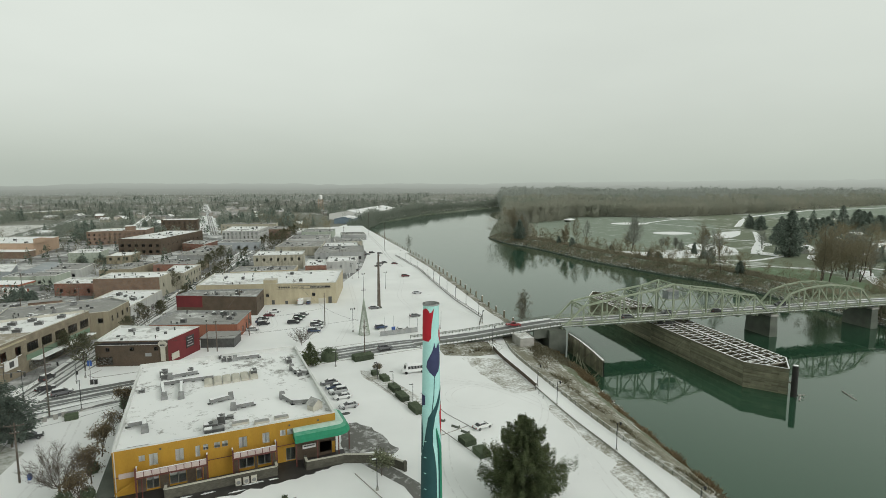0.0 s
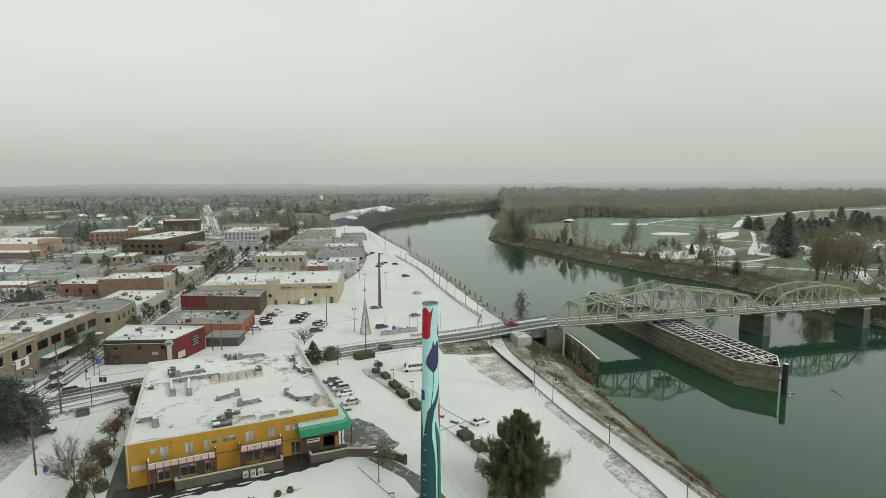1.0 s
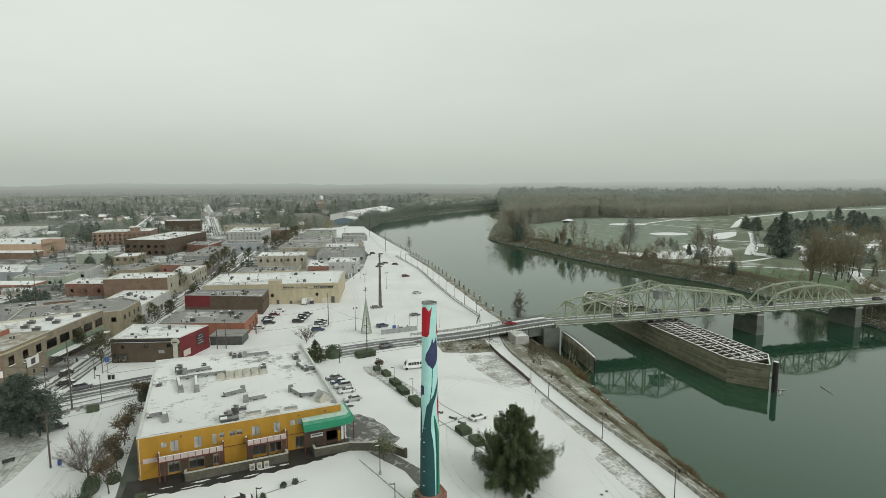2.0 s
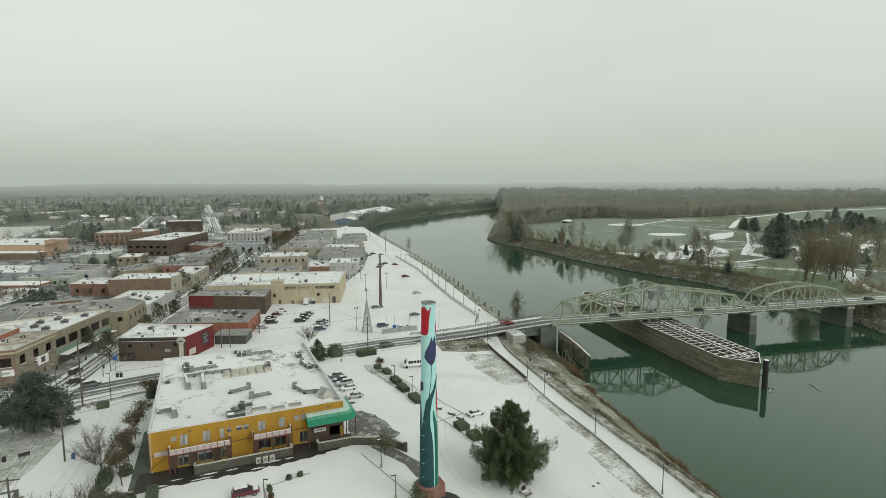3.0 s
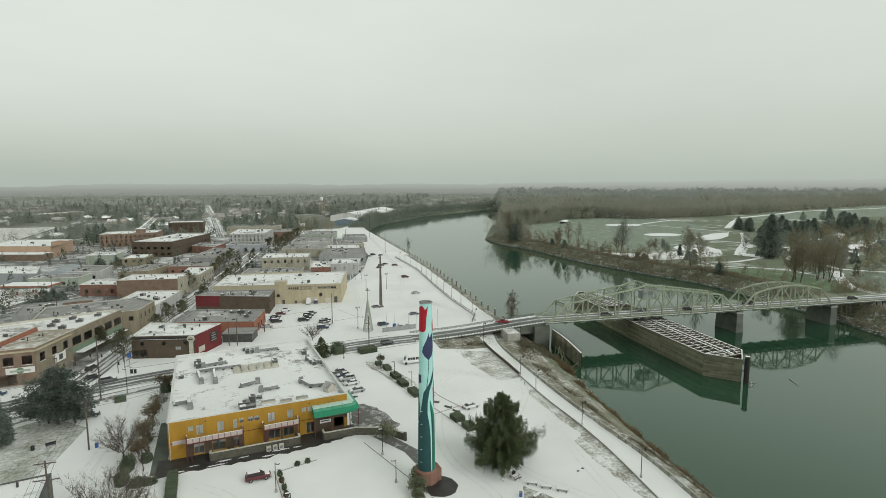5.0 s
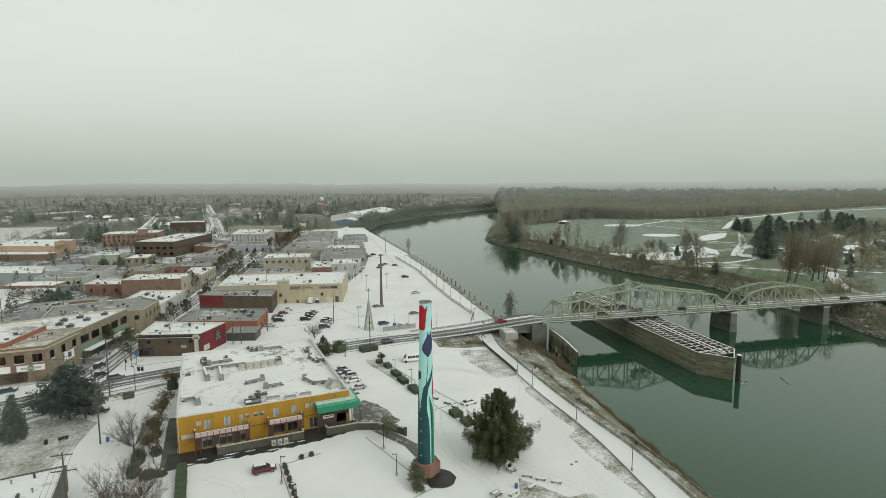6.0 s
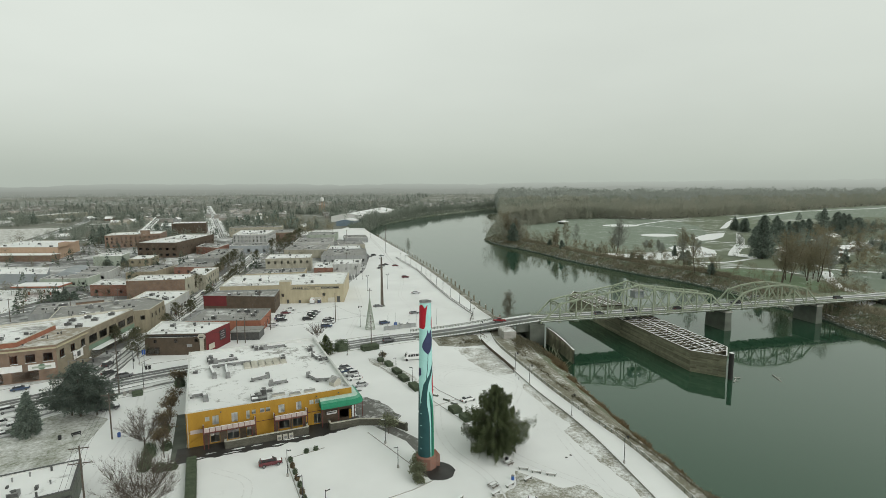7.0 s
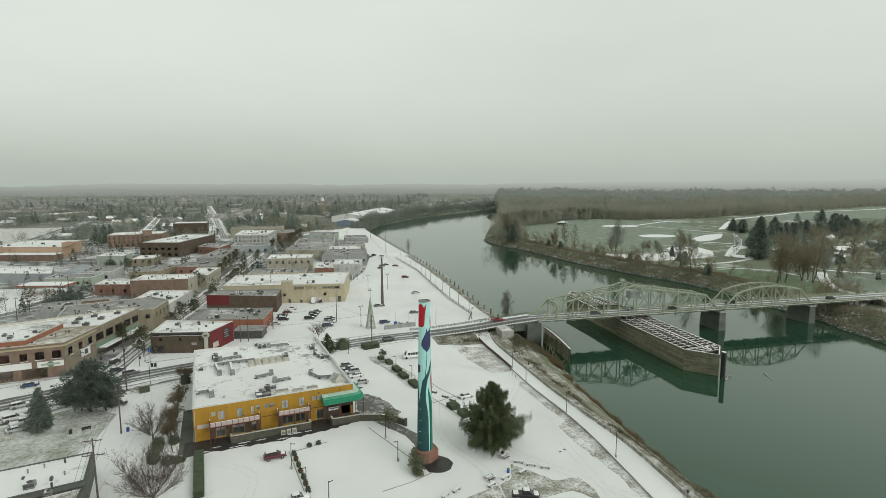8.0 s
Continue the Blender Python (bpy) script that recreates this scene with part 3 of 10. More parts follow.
road("road_west_lanes", west_lanes, 8.0, 0.005, "snowy turning lanes beside the cross street", [(-4.1, -2.6, GREY_SNOW), (-1.0, 1.6, GREY_SNOW), (3.0, 4.1, GREY_SNOW)])
main = [(-64, 152), (-57, 174), (-50, 203), (-43.5, 232), (-30, 280), (-15, 340), (-1, 395), (12, 450), (26, 505), (60, 640), (120, 860)]
road("road_main_street", main, 10.0, 0.006, "main street under driven snow with dark wheel tracks",
     [(-5.1, -3.2, SNOW), (-2.3, -1.2, GREY_SNOW), (-0.6, 0.9, GREY_SNOW), (1.6, 2.4, GREY_SNOW), (3.3, 5.1, SNOW)])
road("road_hill_street", [(-6, 640), (-5, 1040), (-7, 1690)], 10.5, 0.006, "straight far street with driven snow", [(-5.2, -3.4, SNOW), (-1.6, -0.6, GREY_SNOW), (0.8, 1.8, GREY_SNOW), (3.4, 5.2, SNOW)], SLUSH)
road("road_second_street", [(-99, 700), (-99, 840), (-104, 1190)], 12.0, 0.006, "far side street with driven snow", [(-6, -2.6, SNOW), (-0.6, 1.2, GREY_SNOW), (3.0, 6, SNOW)], SLUSH)
road("road_railway", [(-198, 540), (-199, 735), (-204, 957), (-214, 1250)], 12.0, 0.006, "straight dark railway line through thin snow", [(-4.5, -3.4, GREY_SNOW), (-0.5, 0.7, GREY_SNOW), (3.2, 4.5, SNOW)], SLUSH)
sheet("lot_snowy", [(-330, 600), (-208, 600), (-212, 900), (-330, 915)], 0.007, VERGE, "wide snowy lot beside the railway", "lot")
road("road_diagonal", [(-330, 560), (-220, 620), (-130, 700), (-60, 860)], 12.0, 0.006, "far snowy avenue among houses", [(-6, -2.5, SNOW), (-1, 1, SNOW), (2.5, 6, SNOW)])
road("road_back_street", [(-160, 226), (-115, 281), (-104, 293), (-86, 318)], 8.0, 0.007, "asphalt back street behind the shops", [(-4, -2.8, SNOW), (2.9, 4, SNOW)], ASPHALT)
road("road_levee", [(150, 560), (128, 450), (112, 380), (104, 330)], 9.0, 0.005, "snowy riverside lane", [(-4.5, -1.4, SNOW), (-0.5, 0.6, SNOW), (1.5, 4.5, SNOW)], GREY_SNOW)
# approach ramp to the bridge
ramp_line = [(48, 164.9, 0.02), (58, 163.2, 0.35), (70, 160.9, 1.2), (82, 158.7, 2.4), (92, 157.0, 3.3), (100.7, 155.4, 3.97)]
ramp_s = smooth_line(ramp_line, 5)
ramp = thing("bridge_approach", "concrete approach ramp carrying the road up to the bridge", "bridge approach", kind="structure")
part("roadway", Shape().ribbon(offset_line(ramp_s, -4.4), offset_line(ramp_s, 4.4), 0.0), ASPHALT, ramp, "wet asphalt ramp with snow")
for a, b in ((-4.4, -3.7), (-0.5, 0.4), (3.7, 4.4)):
    le, ri = ragged(offset_line(ramp_s, a), 0.3, 2.0, a + 9), ragged(offset_line(ramp_s, b), 0.3, 2.0, b + 4)
    n = min(len(le), len(ri))
    part("snow_strip", Shape().ribbon(le[:n], ri[:n], 0.012), GREY_SNOW, ramp, "strip of driven snow")
for d in (-4.9, 4.9):
    curb, wall = Shape(), Shape()
    edge = offset_line(ramp_s, d)
    for a, b in zip(edge, edge[1:]):
        curb.beam(a + Vector((0, 0, 0.1)), b + Vector((0, 0, 0.1)), 1.0, 0.3)
        if (b.x < 66 or b.x > 90) and b.z > 0.1:
            wall.hull8([(a.x, a.y - 0.2, -0.3), (b.x, b.y - 0.2, -0.3), (b.x, b.y + 0.2, -0.3), (a.x, a.y + 0.2, -0.3), (a.x, a.y - 0.2, a.z), (b.x, b.y - 0.2, b.z), (b.x, b.y + 0.2, b.z), (a.x, a.y + 0.2, a.z)])
    part("footway", curb, CAP_SNOW, ramp, "snowy footway along the ramp")
    part("side_wall", wall, DARK_CONCRETE, ramp)
    rail = offset_line(ramp_s, d * 1.09)
    bars, posts = Shape(), Shape()
    for a, b in zip(rail, rail[1:]):
        for h in (0.55, 0.85, 1.15):
            bars.beam(a + Vector((0, 0, h)), b + Vector((0, 0, h)), 0.13)
    for p, _ in along(rail, 1.3):
        posts.beam(p, p + Vector((0, 0, 1.2)), 0.15)
    part("railing", bars, RAIL_PAINT, ramp, "dark green-grey painted steel railing")
    tagged(part("railing_post_run", posts, RAIL_PAINT, ramp), kind="stuff")
girder = Shape()
for a, b in zip(ramp_s, ramp_s[1:]):
    if a.x > 66:
        for d in (-4.2, -1.4, 1.4, 4.2):
            girder.beam(offset_line([a, b], d)[0] - Vector((0, 0, 0.55)), offset_line([a, b], d)[1] - Vector((0, 0, 0.55)), 0.4, 0.9)
part("girder", girder, DARK_CONCRETE, ramp, "dark girders under the ramp")
for x in (67, 89):
    c = min(ramp_s, key=lambda p: abs(p.x - x))
    part("support_wall", Shape().hull8([c + BR_U * i + BR_N * j + Vector((0, 0, k - c.z)) for k in (-1.5, c.z - 1.0) for i, j in ((-0.5, -5), (0.5, -5), (0.5, 5), (-0.5, 5))]), CONCRETE, ramp)

# ---- the riverside walk and the car parks ----
WALK_L = smooth_line([(20, -60), (39, 2), (53.1, 53.1), (57.6, 74), (60.3, 96), (64.8, 121), (68.2, 141), (73.5, 160)], 6)
WALK_R = smooth_line([(26, -62), (45.5, 0), (59.0, 50.4), (62.2, 75), (64.9, 96), (69.2, 121), (73.2, 141), (80.5, 160)], 6)
solid("pavement_river_walk", Shape().ribbon(WALK_L, WALK_R, 0.06), SNOW, "wide snow-covered riverside walk", "footpath", kind="structure")
verge_out = ragged([(60.2, 101.5, 0), (57.4, 99.7, 0), (55.6, 84, 0), (55.0, 73.4, 0), (50.9, 71, 0), (49.6, 56, 0), (48.6, 44, 0), (41.5, 20, 0), (33, -10, 0)], 0.7, 1.2, 1.3)
sheet("verge_walk_side", verge_out + [p for p in WALK_L if -12 < p[1] < 101], 0.02, VERGE, "strip of thin snow over dry grass beside the walk", "verge")
sheet("verge_wall_side", ragged([(56.1, 143.7, 0), (54.7, 128.7, 0), (54.9, 112, 0), (61.6, 110.9, 0), (63.0, 112.4, 0), (66.2, 130, 0), (67.2, 137, 0), (56.1, 143.7, 0)], 0.9, 1.3, 3.7)[:-1], 0.024, VERGE, "patchy rough ground below the brick wall", "verge")
bank_edge = [min(NEAR_TOP, key=lambda q, p=p: abs(q[1] - p[1])) for p in WALK_R]
solid("verge_bank_top", Shape().ribbon(WALK_R, bank_edge, 0.03), ROUGH_GRASS, "rough grass verge at the top of the bank", "verge", kind="structure")
sheet("verge_underpass", [(52, 148), (60, 143), (72, 141), (76, 152), (66, 158.5), (54, 160)], 0.03, ROUGH_GRASS, "tufted rough ground below the ramp", "verge")
sheet("verge_island", [(23.5, 146), (28, 141), (32.5, 118), (33, 109), (29, 108), (26, 122), (22.5, 141)], 0.018, VERGE, "planted island between the car parks", "verge")
sheet("verge_tree_lawn", [(-95, 122), (-62, 137.5), (-52.5, 127), (-55.5, 112), (-60, 101), (-96, 103)], 0.02, CORNER_LAWN, "small corner lawn dusted with snow", "verge")
sheet("verge_park_corner", ragged([(12, 53, 0), (20.6, 54.2, 0), (27.5, 55.5, 0), (30.6, 60.8, 0), (33.6, 55.3, 0), (35.3, 51.2, 0), (40.6, 50.4, 0), (41.0, 46.3, 0), (39.5, 41, 0), (36.4, 46.9, 0), (29.4, 47.1, 0), (24, 43, 0), (10, 44, 0), (12, 53, 0)], 0.5, 1.0, 6.1)[:-1], 0.02, LAWN_PATCH, "patchy lawn beside the river walk", "verge")
sheet("paving_yard", [(-35.5, 101.4), (7.5, 101.4)] + [tuple(p[:2]) for p in ragged([(8.2, 97.6, 0), (6, 95.4, 0), (-6, 93.6, 0), (-16, 93.4, 0), (-30, 94.2, 0), (-36, 94.0, 0)], 0.9, 0.9, 8.8)], 0.012, DARK_YARD, "wet dark paving in front of the yellow building", "paving")
sheet("paving_side_path", [(-36.8, 95.5), (-33.6, 95.5), (-33.6, 122), (-36.2, 122)], 0.011, DARK_CONCRETE, "narrow bare concrete side path", "paving")
sheet("paving_patch", ragged([(6.4, 99.5, 0), (8.6, 111, 0), (12.5, 112.5, 0), (16.5, 106, 0), (16.5, 99.5, 0), (18.5, 96.5, 0), (16, 95, 0), (12, 98, 0), (6.4, 99.5, 0)], 1.4, 1.5, 5.5)[:-1], 0.014, PATCH_ASPHALT, "patch of bare wet asphalt by the yellow building", "paving")
sheet("paving_ramp_path", [(8.5, 95.6), (12.5, 94.8), (17.0, 83), (17.3, 74), (14.6, 74), (14.0, 83)], 0.016, PATCH_ASPHALT, "bare path running down to the tall chimney", "paving")
sheet("paving_chimney_apron", [(15.6 + 3.5 * math.cos(a * 0.35) * (1 + 0.08 * math.sin(3 * a)), 67.6 + 3.8 * math.sin(a * 0.35)) for a in range(18)], 0.017, DARK_YARD, "dark wet apron round the chimney foot", "paving")

for k, (x, y, w, d) in enumerate(((-22.5, 95.9, 1.5, 0.3), (-18.6, 95.7, 1.1, 0.25), (-10.8, 95.6, 1.6, 0.3), (-7.4, 95.5, 0.9, 0.3), (-17.8, 99.9, 1.5, 0.35), (-28.6, 96.2, 1.0, 0.22), (-31.5, 94.9, 1.4, 0.3), (1.6, 94.6, 1.5, 0.3), (-24.0, 94.6, 1.8, 0.25), (-13.6, 94.1, 1.3, 0.25))):
    pts = [(x + w * math.cos(a * 0.2416) * (1 + 0.9 * noise.noise(Vector((a * 0.9, k * 3.1, 2)))), y + d * math.sin(a * 0.2416) * (1 + 1.1 * noise.noise(Vector((a * 0.7, k * 2.3, 7))))) for a in range(26)]
    sheet("snow_patch", pts, 0.03, CAP_SNOW, "thin leftover patch of snow on wet paving", "snow patch")


TRACK_LAY = itertools.count(1)


def tracks(name, line, width, gap, label):
    z = 0.022 + 0.004 * next(TRACK_LAY)
    base = smooth_line([(*p, 0) for p in line], 5)
    ob = thing(name, label, "tyre tracks", kind="structure")
    for s in (-gap / 2, gap / 2):
        le, ri = ragged(offset_line(base, s - width / 2), 0.1, 1.5, s), ragged(offset_line(base, s + width / 2), 0.1, 1.5, s + 2)
        n = min(len(le), len(ri))
        part("track", Shape().ribbon(le[:n], ri[:n], z), TRACK, ob)


tracks("tyre_tracks", [(46 + 7.6 * math.cos(a / 3), 114.5 + 7.2 * math.sin(a / 3)) for a in range(17)], 0.22, 1.7, "curved wheel tracks in the snowy car park")
tracks("tyre_tracks", [(44, 130), (50, 122), (56, 108), (58, 94), (52, 78), (47, 62), (42, 40)], 0.28, 1.7, "long wheel tracks across the snow")
tracks("tyre_tracks", [(54, 96), (46, 88), (38, 84), (34, 78), (34, 66), (40, 52), (48, 36)], 0.28, 1.7, "wheel tracks round the conifer")
tracks("tyre_tracks", [(-51, 92), (-48, 108), (-46, 124), (-46, 140)], 0.45, 1.8, "wheel tracks in the alley snow")
tracks("tyre_tracks", [(-54, 60), (-51, 76), (-49.5, 92), (-47.5, 108)], 0.35, 1.6, "wheel tracks in the alley snow")
tracks("tyre_tracks", [(-28, 88), (-22, 80), (-24, 70), (-28, 58)], 0.25, 1.6, "faint wheel tracks on the front lot")
tracks("tyre_tracks", [(36, 124), (44, 126), (54, 118), (60, 106), (50, 92), (40, 90)], 0.25, 1.6, "faint wheel tracks in the river lot")
tracks("tyre_tracks", [(20, 44), (24, 60), (22, 74), (24, 86), (30, 100)], 0.3, 1.7, "wheel tracks past the chimney")
tracks("tyre_tracks", [(-8, 196), (6, 206), (8, 222), (14, 236)], 0.35, 1.7, "wheel tracks in the shop car park")
tracks("tyre_tracks", [(14, 182), (24, 198), (28, 214), (30, 232)], 0.35, 1.7, "wheel tracks in the shop car park")
tracks("tyre_tracks", [(50, 190), (64, 206), (70, 240), (86, 280), (98, 320)], 0.35, 1.7, "wheel tracks in the river car park")
tracks("tyre_tracks", [(84, 190), (80, 214), (75, 232), (84, 250)], 0.35, 1.7, "looping wheel tracks in the river car park")
tracks("tyre_tracks", [(24, 176), (34, 200), (44, 226), (60, 300), (80, 380)], 0.35, 1.7, "wheel tracks along the lane beside the shops")
tracks("tyre_tracks", [(30, 186), (42, 202), (62, 214), (84, 216)], 0.25, 1.7, "wheel tracks in the river car park")

sheet("lot_station", [(-118.5, 279), (-101, 334), (-106, 346), (-150, 360), (-190, 330), (-170, 285)], 0.006, SNOW, "snowy forecourt of the filling station", "lot")
sheet("paving_town_streets", [(-225, 172), (-72, 166), (-50, 180), (-38.5, 204), (-30, 245), (-20, 262), (50, 282), (78, 336), (104, 410), (122, 520), (110, 600), (60, 668), (-230, 640)], 0.003, SLUSH, "slushy streets and yards between the town blocks", "paving")
# ---- far bank: lawns and paths of the park ----
sheet("lawn_park_land", [tuple(p[:2]) for p in offset_line(FAR_TOP, 0.02) if -60 < p[1] < 1010] + [(2600, 1090), (2600, -60), (420, -60), (270, 20)], 0.006, PARK_LAND, "frosted land of the far bank with thin snow", "land")
sheet("lawn_town_gardens", [(-60, 640), (-22, 640), (-22, 1700), (2, 1702), (2, 4300), (-3600, 4300), (-3600, 700), (-1500, 700), (-330, 480), (-215, 500), (-200, 600)], 0.004, THIN_TOWN, "gardens of the town under thin snow", "land")
sheet("lawn_town_gardens", [(4, 680), (150, 700), (206, 800), (322, 958), (410, 1060), (560, 1186), (736, 1318), (1080, 1486), (2300, 1740), (4200, 2000), (4200, 4300), (2, 4300), (2, 1900)], 0.004, THIN_TOWN, "gardens by the river bend under thin snow", "land")
sheet("lawn_ballpark", [(318, 470), (345, 560), (392, 640), (480, 735), (580, 775), (650, 745), (720, 655), (640, 520), (520, 400), (420, 335), (330, 330), (300, 370), (306, 430)], 0.012, PARK_GRASS, "wide frosted playing field", "lawn")
sheet("lawn_bank", [(300, 231), (321, 227), (339, 208), (330, 180), (318, 160), (300, 140), (290, 160), (286, 200)], 0.014, BRIGHT_LAWN, "green lawn beside the far bank", "lawn")
sheet("lawn_road_side", [(345, 200), (380, 190), (430, 150), (400, 110), (310, 100), (300, 130), (330, 148)], 0.012, PARK_GRASS, "frosted grass beside the bridge road", "lawn")
for cx, cy, r in ((548, 580, 22), (478, 441, 18)):
    sheet("infield", [(cx + r * 1.5 * math.cos(a * 0.262) * 0.9, cy + r * math.sin(a * 0.262)) for a in range(24)], 0.03, CAP_SNOW, "snow-white rounded ball infield", "infield")
lay = 0.03
for line, w in (([(839, 613), (915, 636), (1082, 684), (1204, 724), (1363, 730), (1539, 738), (1800, 780)], 11.0), ([(471, 364), (476, 352), (480, 342)], 5.0), ([(311, 254), (315, 241), (327, 231), (345, 211), (342, 192)], 3.2), ([(420, 252), (394, 236), (392, 212), (387, 186), (450, 130), (560, 70)], 5.0),
                ([(322, 262), (346, 251), (386, 256), (404, 259)], 4.0), ([(330, 268), (322, 254), (315, 242)], 2.6), ([(722, 813), (704, 694), (697, 627), (695, 596)], 7.0), ([(579, 578), (640, 604), (697, 627)], 6.0), ([(581, 564), (580, 495), (588, 432)], 3.2),
                ([(270, 118), (300, 128), (315, 152), (338, 170), (369, 190)], 6.0)):
    b = smooth_line([(*p, 0) for p in line], 5)
    lay += 0.02
    solid("path_park", Shape().ribbon(ragged(offset_line(b, -w / 2), w * 0.12, 5.0, w), ragged(offset_line(b, w / 2), w * 0.12, 5.0, w + 3), lay), CAP_SNOW, "snow-covered park road", "path", kind="structure")
for poly in ([(627, 474), (644, 476), (758, 552), (825, 602), (749, 556)], [(583, 417), (580, 410), (527, 365), (474, 327), (471, 318), (456, 309), (442, 306), (404, 282), (405, 270), (386, 256), (388, 266), (385, 279), (419, 302), (476, 338), (543, 387)], [(483, 399), (544, 426), (577, 428), (529, 393), (491, 375), (467, 373)],
             [(384, 342), (402, 350), (424, 340), (406, 308), (384, 288), (373, 289), (372, 310), (372, 324)], [(297, 340), (315, 323), (344, 314), (360, 320), (362, 310), (369, 299), (384, 290), (372, 279), (360, 279), (339, 278), (307, 282), (297, 294), (292, 318)]):
    sheet("snow_field", ragged([(*p, 0) for p in poly + poly[:1]], 1.2, 4.0, poly[0][0])[:-1], 0.026, CAP_SNOW, "open snow lying on the park ground", "snow")
sheet("lawn_far_fields", [(860, 640), (1120, 710), (1690, 812), (1900, 700), (1300, 520), (900, 560)], 0.01, PARK_GRASS, "far frosted fields", "lawn")

sheet("woods_floor", [(350, 598), (376, 646), (412, 662), (456, 676), (520, 708), (560, 743), (622, 738), (692, 675), (830, 676), (960, 701), (1124, 737), (1690, 842), (2600, 960), (2600, 1080), (1300, 1060), (905, 1000), (575, 865), (450, 738), (352, 600)], 0.016, WOOD_FLOOR, "dark leaf litter under the far woods", "land")

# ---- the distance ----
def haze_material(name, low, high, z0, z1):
    """Glowing paint for far-off hills: haze is in its colour, fading towards the sky."""
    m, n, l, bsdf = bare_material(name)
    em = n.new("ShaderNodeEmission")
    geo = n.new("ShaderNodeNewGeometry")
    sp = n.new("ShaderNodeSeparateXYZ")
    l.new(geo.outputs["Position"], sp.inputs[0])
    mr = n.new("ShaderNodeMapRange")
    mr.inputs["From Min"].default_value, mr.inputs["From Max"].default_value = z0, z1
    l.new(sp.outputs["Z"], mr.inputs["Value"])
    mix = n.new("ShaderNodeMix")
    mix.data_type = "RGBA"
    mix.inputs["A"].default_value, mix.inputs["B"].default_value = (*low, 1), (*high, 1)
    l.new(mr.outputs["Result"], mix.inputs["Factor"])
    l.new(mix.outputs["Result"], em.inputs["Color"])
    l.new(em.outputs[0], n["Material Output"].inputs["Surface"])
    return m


def ridge(name, label, far, base, right, rough, seed, mat):
    """An uneven wooded ridge along the horizon, higher beyond the river's far side."""
    sh = Shape()
    tops = [base + right * max(0.0, min(1.0, (91 - i * 0.375) / 12)) + rough * noise.noise(Vector((i * 0.045, seed, 0))) + rough * 0.45 * noise.noise(Vector((i * 0.32, seed + 1, 0))) + rough * 0.2 * noise.noise(Vector((i * 1.3, seed + 2, 0))) for i in range(481)]
    for i in range(480):
        a0, a1 = radians(-25 + i * 0.375), radians(-25 + (i + 1) * 0.375)
        p, q = Vector((far * math.cos(a0), far * math.sin(a0))), Vector((far * math.cos(a1), far * math.sin(a1)))
        sh.face((q.x, q.y, -2), (p.x, p.y, -2), (p.x, p.y, tops[i]), (q.x, q.y, tops[i + 1]))
    return solid(name, sh, mat, label, "backdrop", kind="structure")


ridge("backdrop_hills", "misty low hills along the horizon", 4300, 66, 22, 16, 0.3, haze_material("painted_haze_hills", (0.30, 0.326, 0.293), (0.425, 0.467, 0.418), 20.0, 90.0))
ridge("backdrop_woods", "misty wooded rise before the far hills", 3500, 34, 14, 13, 7.3, haze_material("painted_haze_far_woods", (0.245, 0.266, 0.236), (0.335, 0.366, 0.326), -2.0, 55.0))

# ---- the steel truss bridge ----
TRUSS_GAP = 9.2


def truss_span(owner, s0, panels, step, heights):
    """Two trusses with posts, diagonals, top bracing and arched portals. heights: of the top chord at the inner nodes."""
    n = panels
    for side in (0, TRUSS_GAP):
        low = [on_bridge(s0 + i * step, side, 0) for i in range(n + 1)]
        top = [None] + [on_bridge(s0 + i * step, side, heights[i - 1]) for i in range(1, n)] + [None]
        part("bottom_chord", Shape().beam(low[0], low[-1], 0.55, 0.65), BRIDGE_GREEN, owner)
        for a, b in ((low[0], top[1]), (top[n - 1], low[n])):
            part("end_post", Shape().beam(a, b, 0.58, 0.58), BRIDGE_GREEN, owner)
        for a, b in zip(top[1:-1], top[2:-1]):
            part("top_chord", Shape().beam(a, b, 0.58, 0.58), BRIDGE_GREEN, owner)
        for i in range(1, n):
            part("post", Shape().beam(low[i], top[i], 0.42, 0.46, up=BR_U), BRIDGE_GREEN, owner)
            part("gusset", Shape().beam(low[i] + Vector((0, 0, -0.2)) - BR_U * 0.7, low[i] + Vector((0, 0, -0.2)) + BR_U * 0.7, 0.5, 1.1), BRIDGE_GREEN, owner)
        for i in range(1, n - 1):
            a, b = (low[i], top[i + 1]) if i % 2 == 0 else (top[i], low[i + 1])
            part("diagonal", Shape().beam(a, b, 0.34, 0.36), BRIDGE_GREEN, owner)
    for i in range(1, n):
        a, b = on_bridge(s0 + i * step, 0, heights[i - 1]), on_bridge(s0 + i * step, TRUSS_GAP, heights[i - 1])
        part("top_strut", Shape().beam(a, b, 0.3, 0.36), BRIDGE_GREEN, owner)
        if i < n - 1:
            c, d = on_bridge(s0 + (i + 1) * step, TRUSS_GAP, heights[i]), on_bridge(s0 + (i + 1) * step, 0, heights[i])
            part("top_brace", Shape().beam(a, c, 0.2).beam(b, d, 0.2), BRIDGE_GREEN, owner)
        sway = Shape().beam(a - Vector((0, 0, 1.6)), b - Vector((0, 0, 1.6)), 0.22, 0.26)
        for k in range(4):
            p, q = a.lerp(b, k / 4), a.lerp(b, (k + 1) / 4)
            sway.beam(p - Vector((0, 0, 1.6 * (k % 2))), q - Vector((0, 0, 1.6 * ((k + 1) % 2))), 0.15)
        part("sway_brace", sway, BRIDGE_GREEN, owner)
    for i in (1, n - 1):
        arch, z = Shape(), heights[i - 1]
        pts = [on_bridge(s0 + i * step, k * TRUSS_GAP / 10, z - 1.5 * abs(k / 5 - 1) ** 2.2) for k in range(11)]
        for a, b in zip(pts, pts[1:]):
            arch.beam(a, b, 0.3, 0.4)
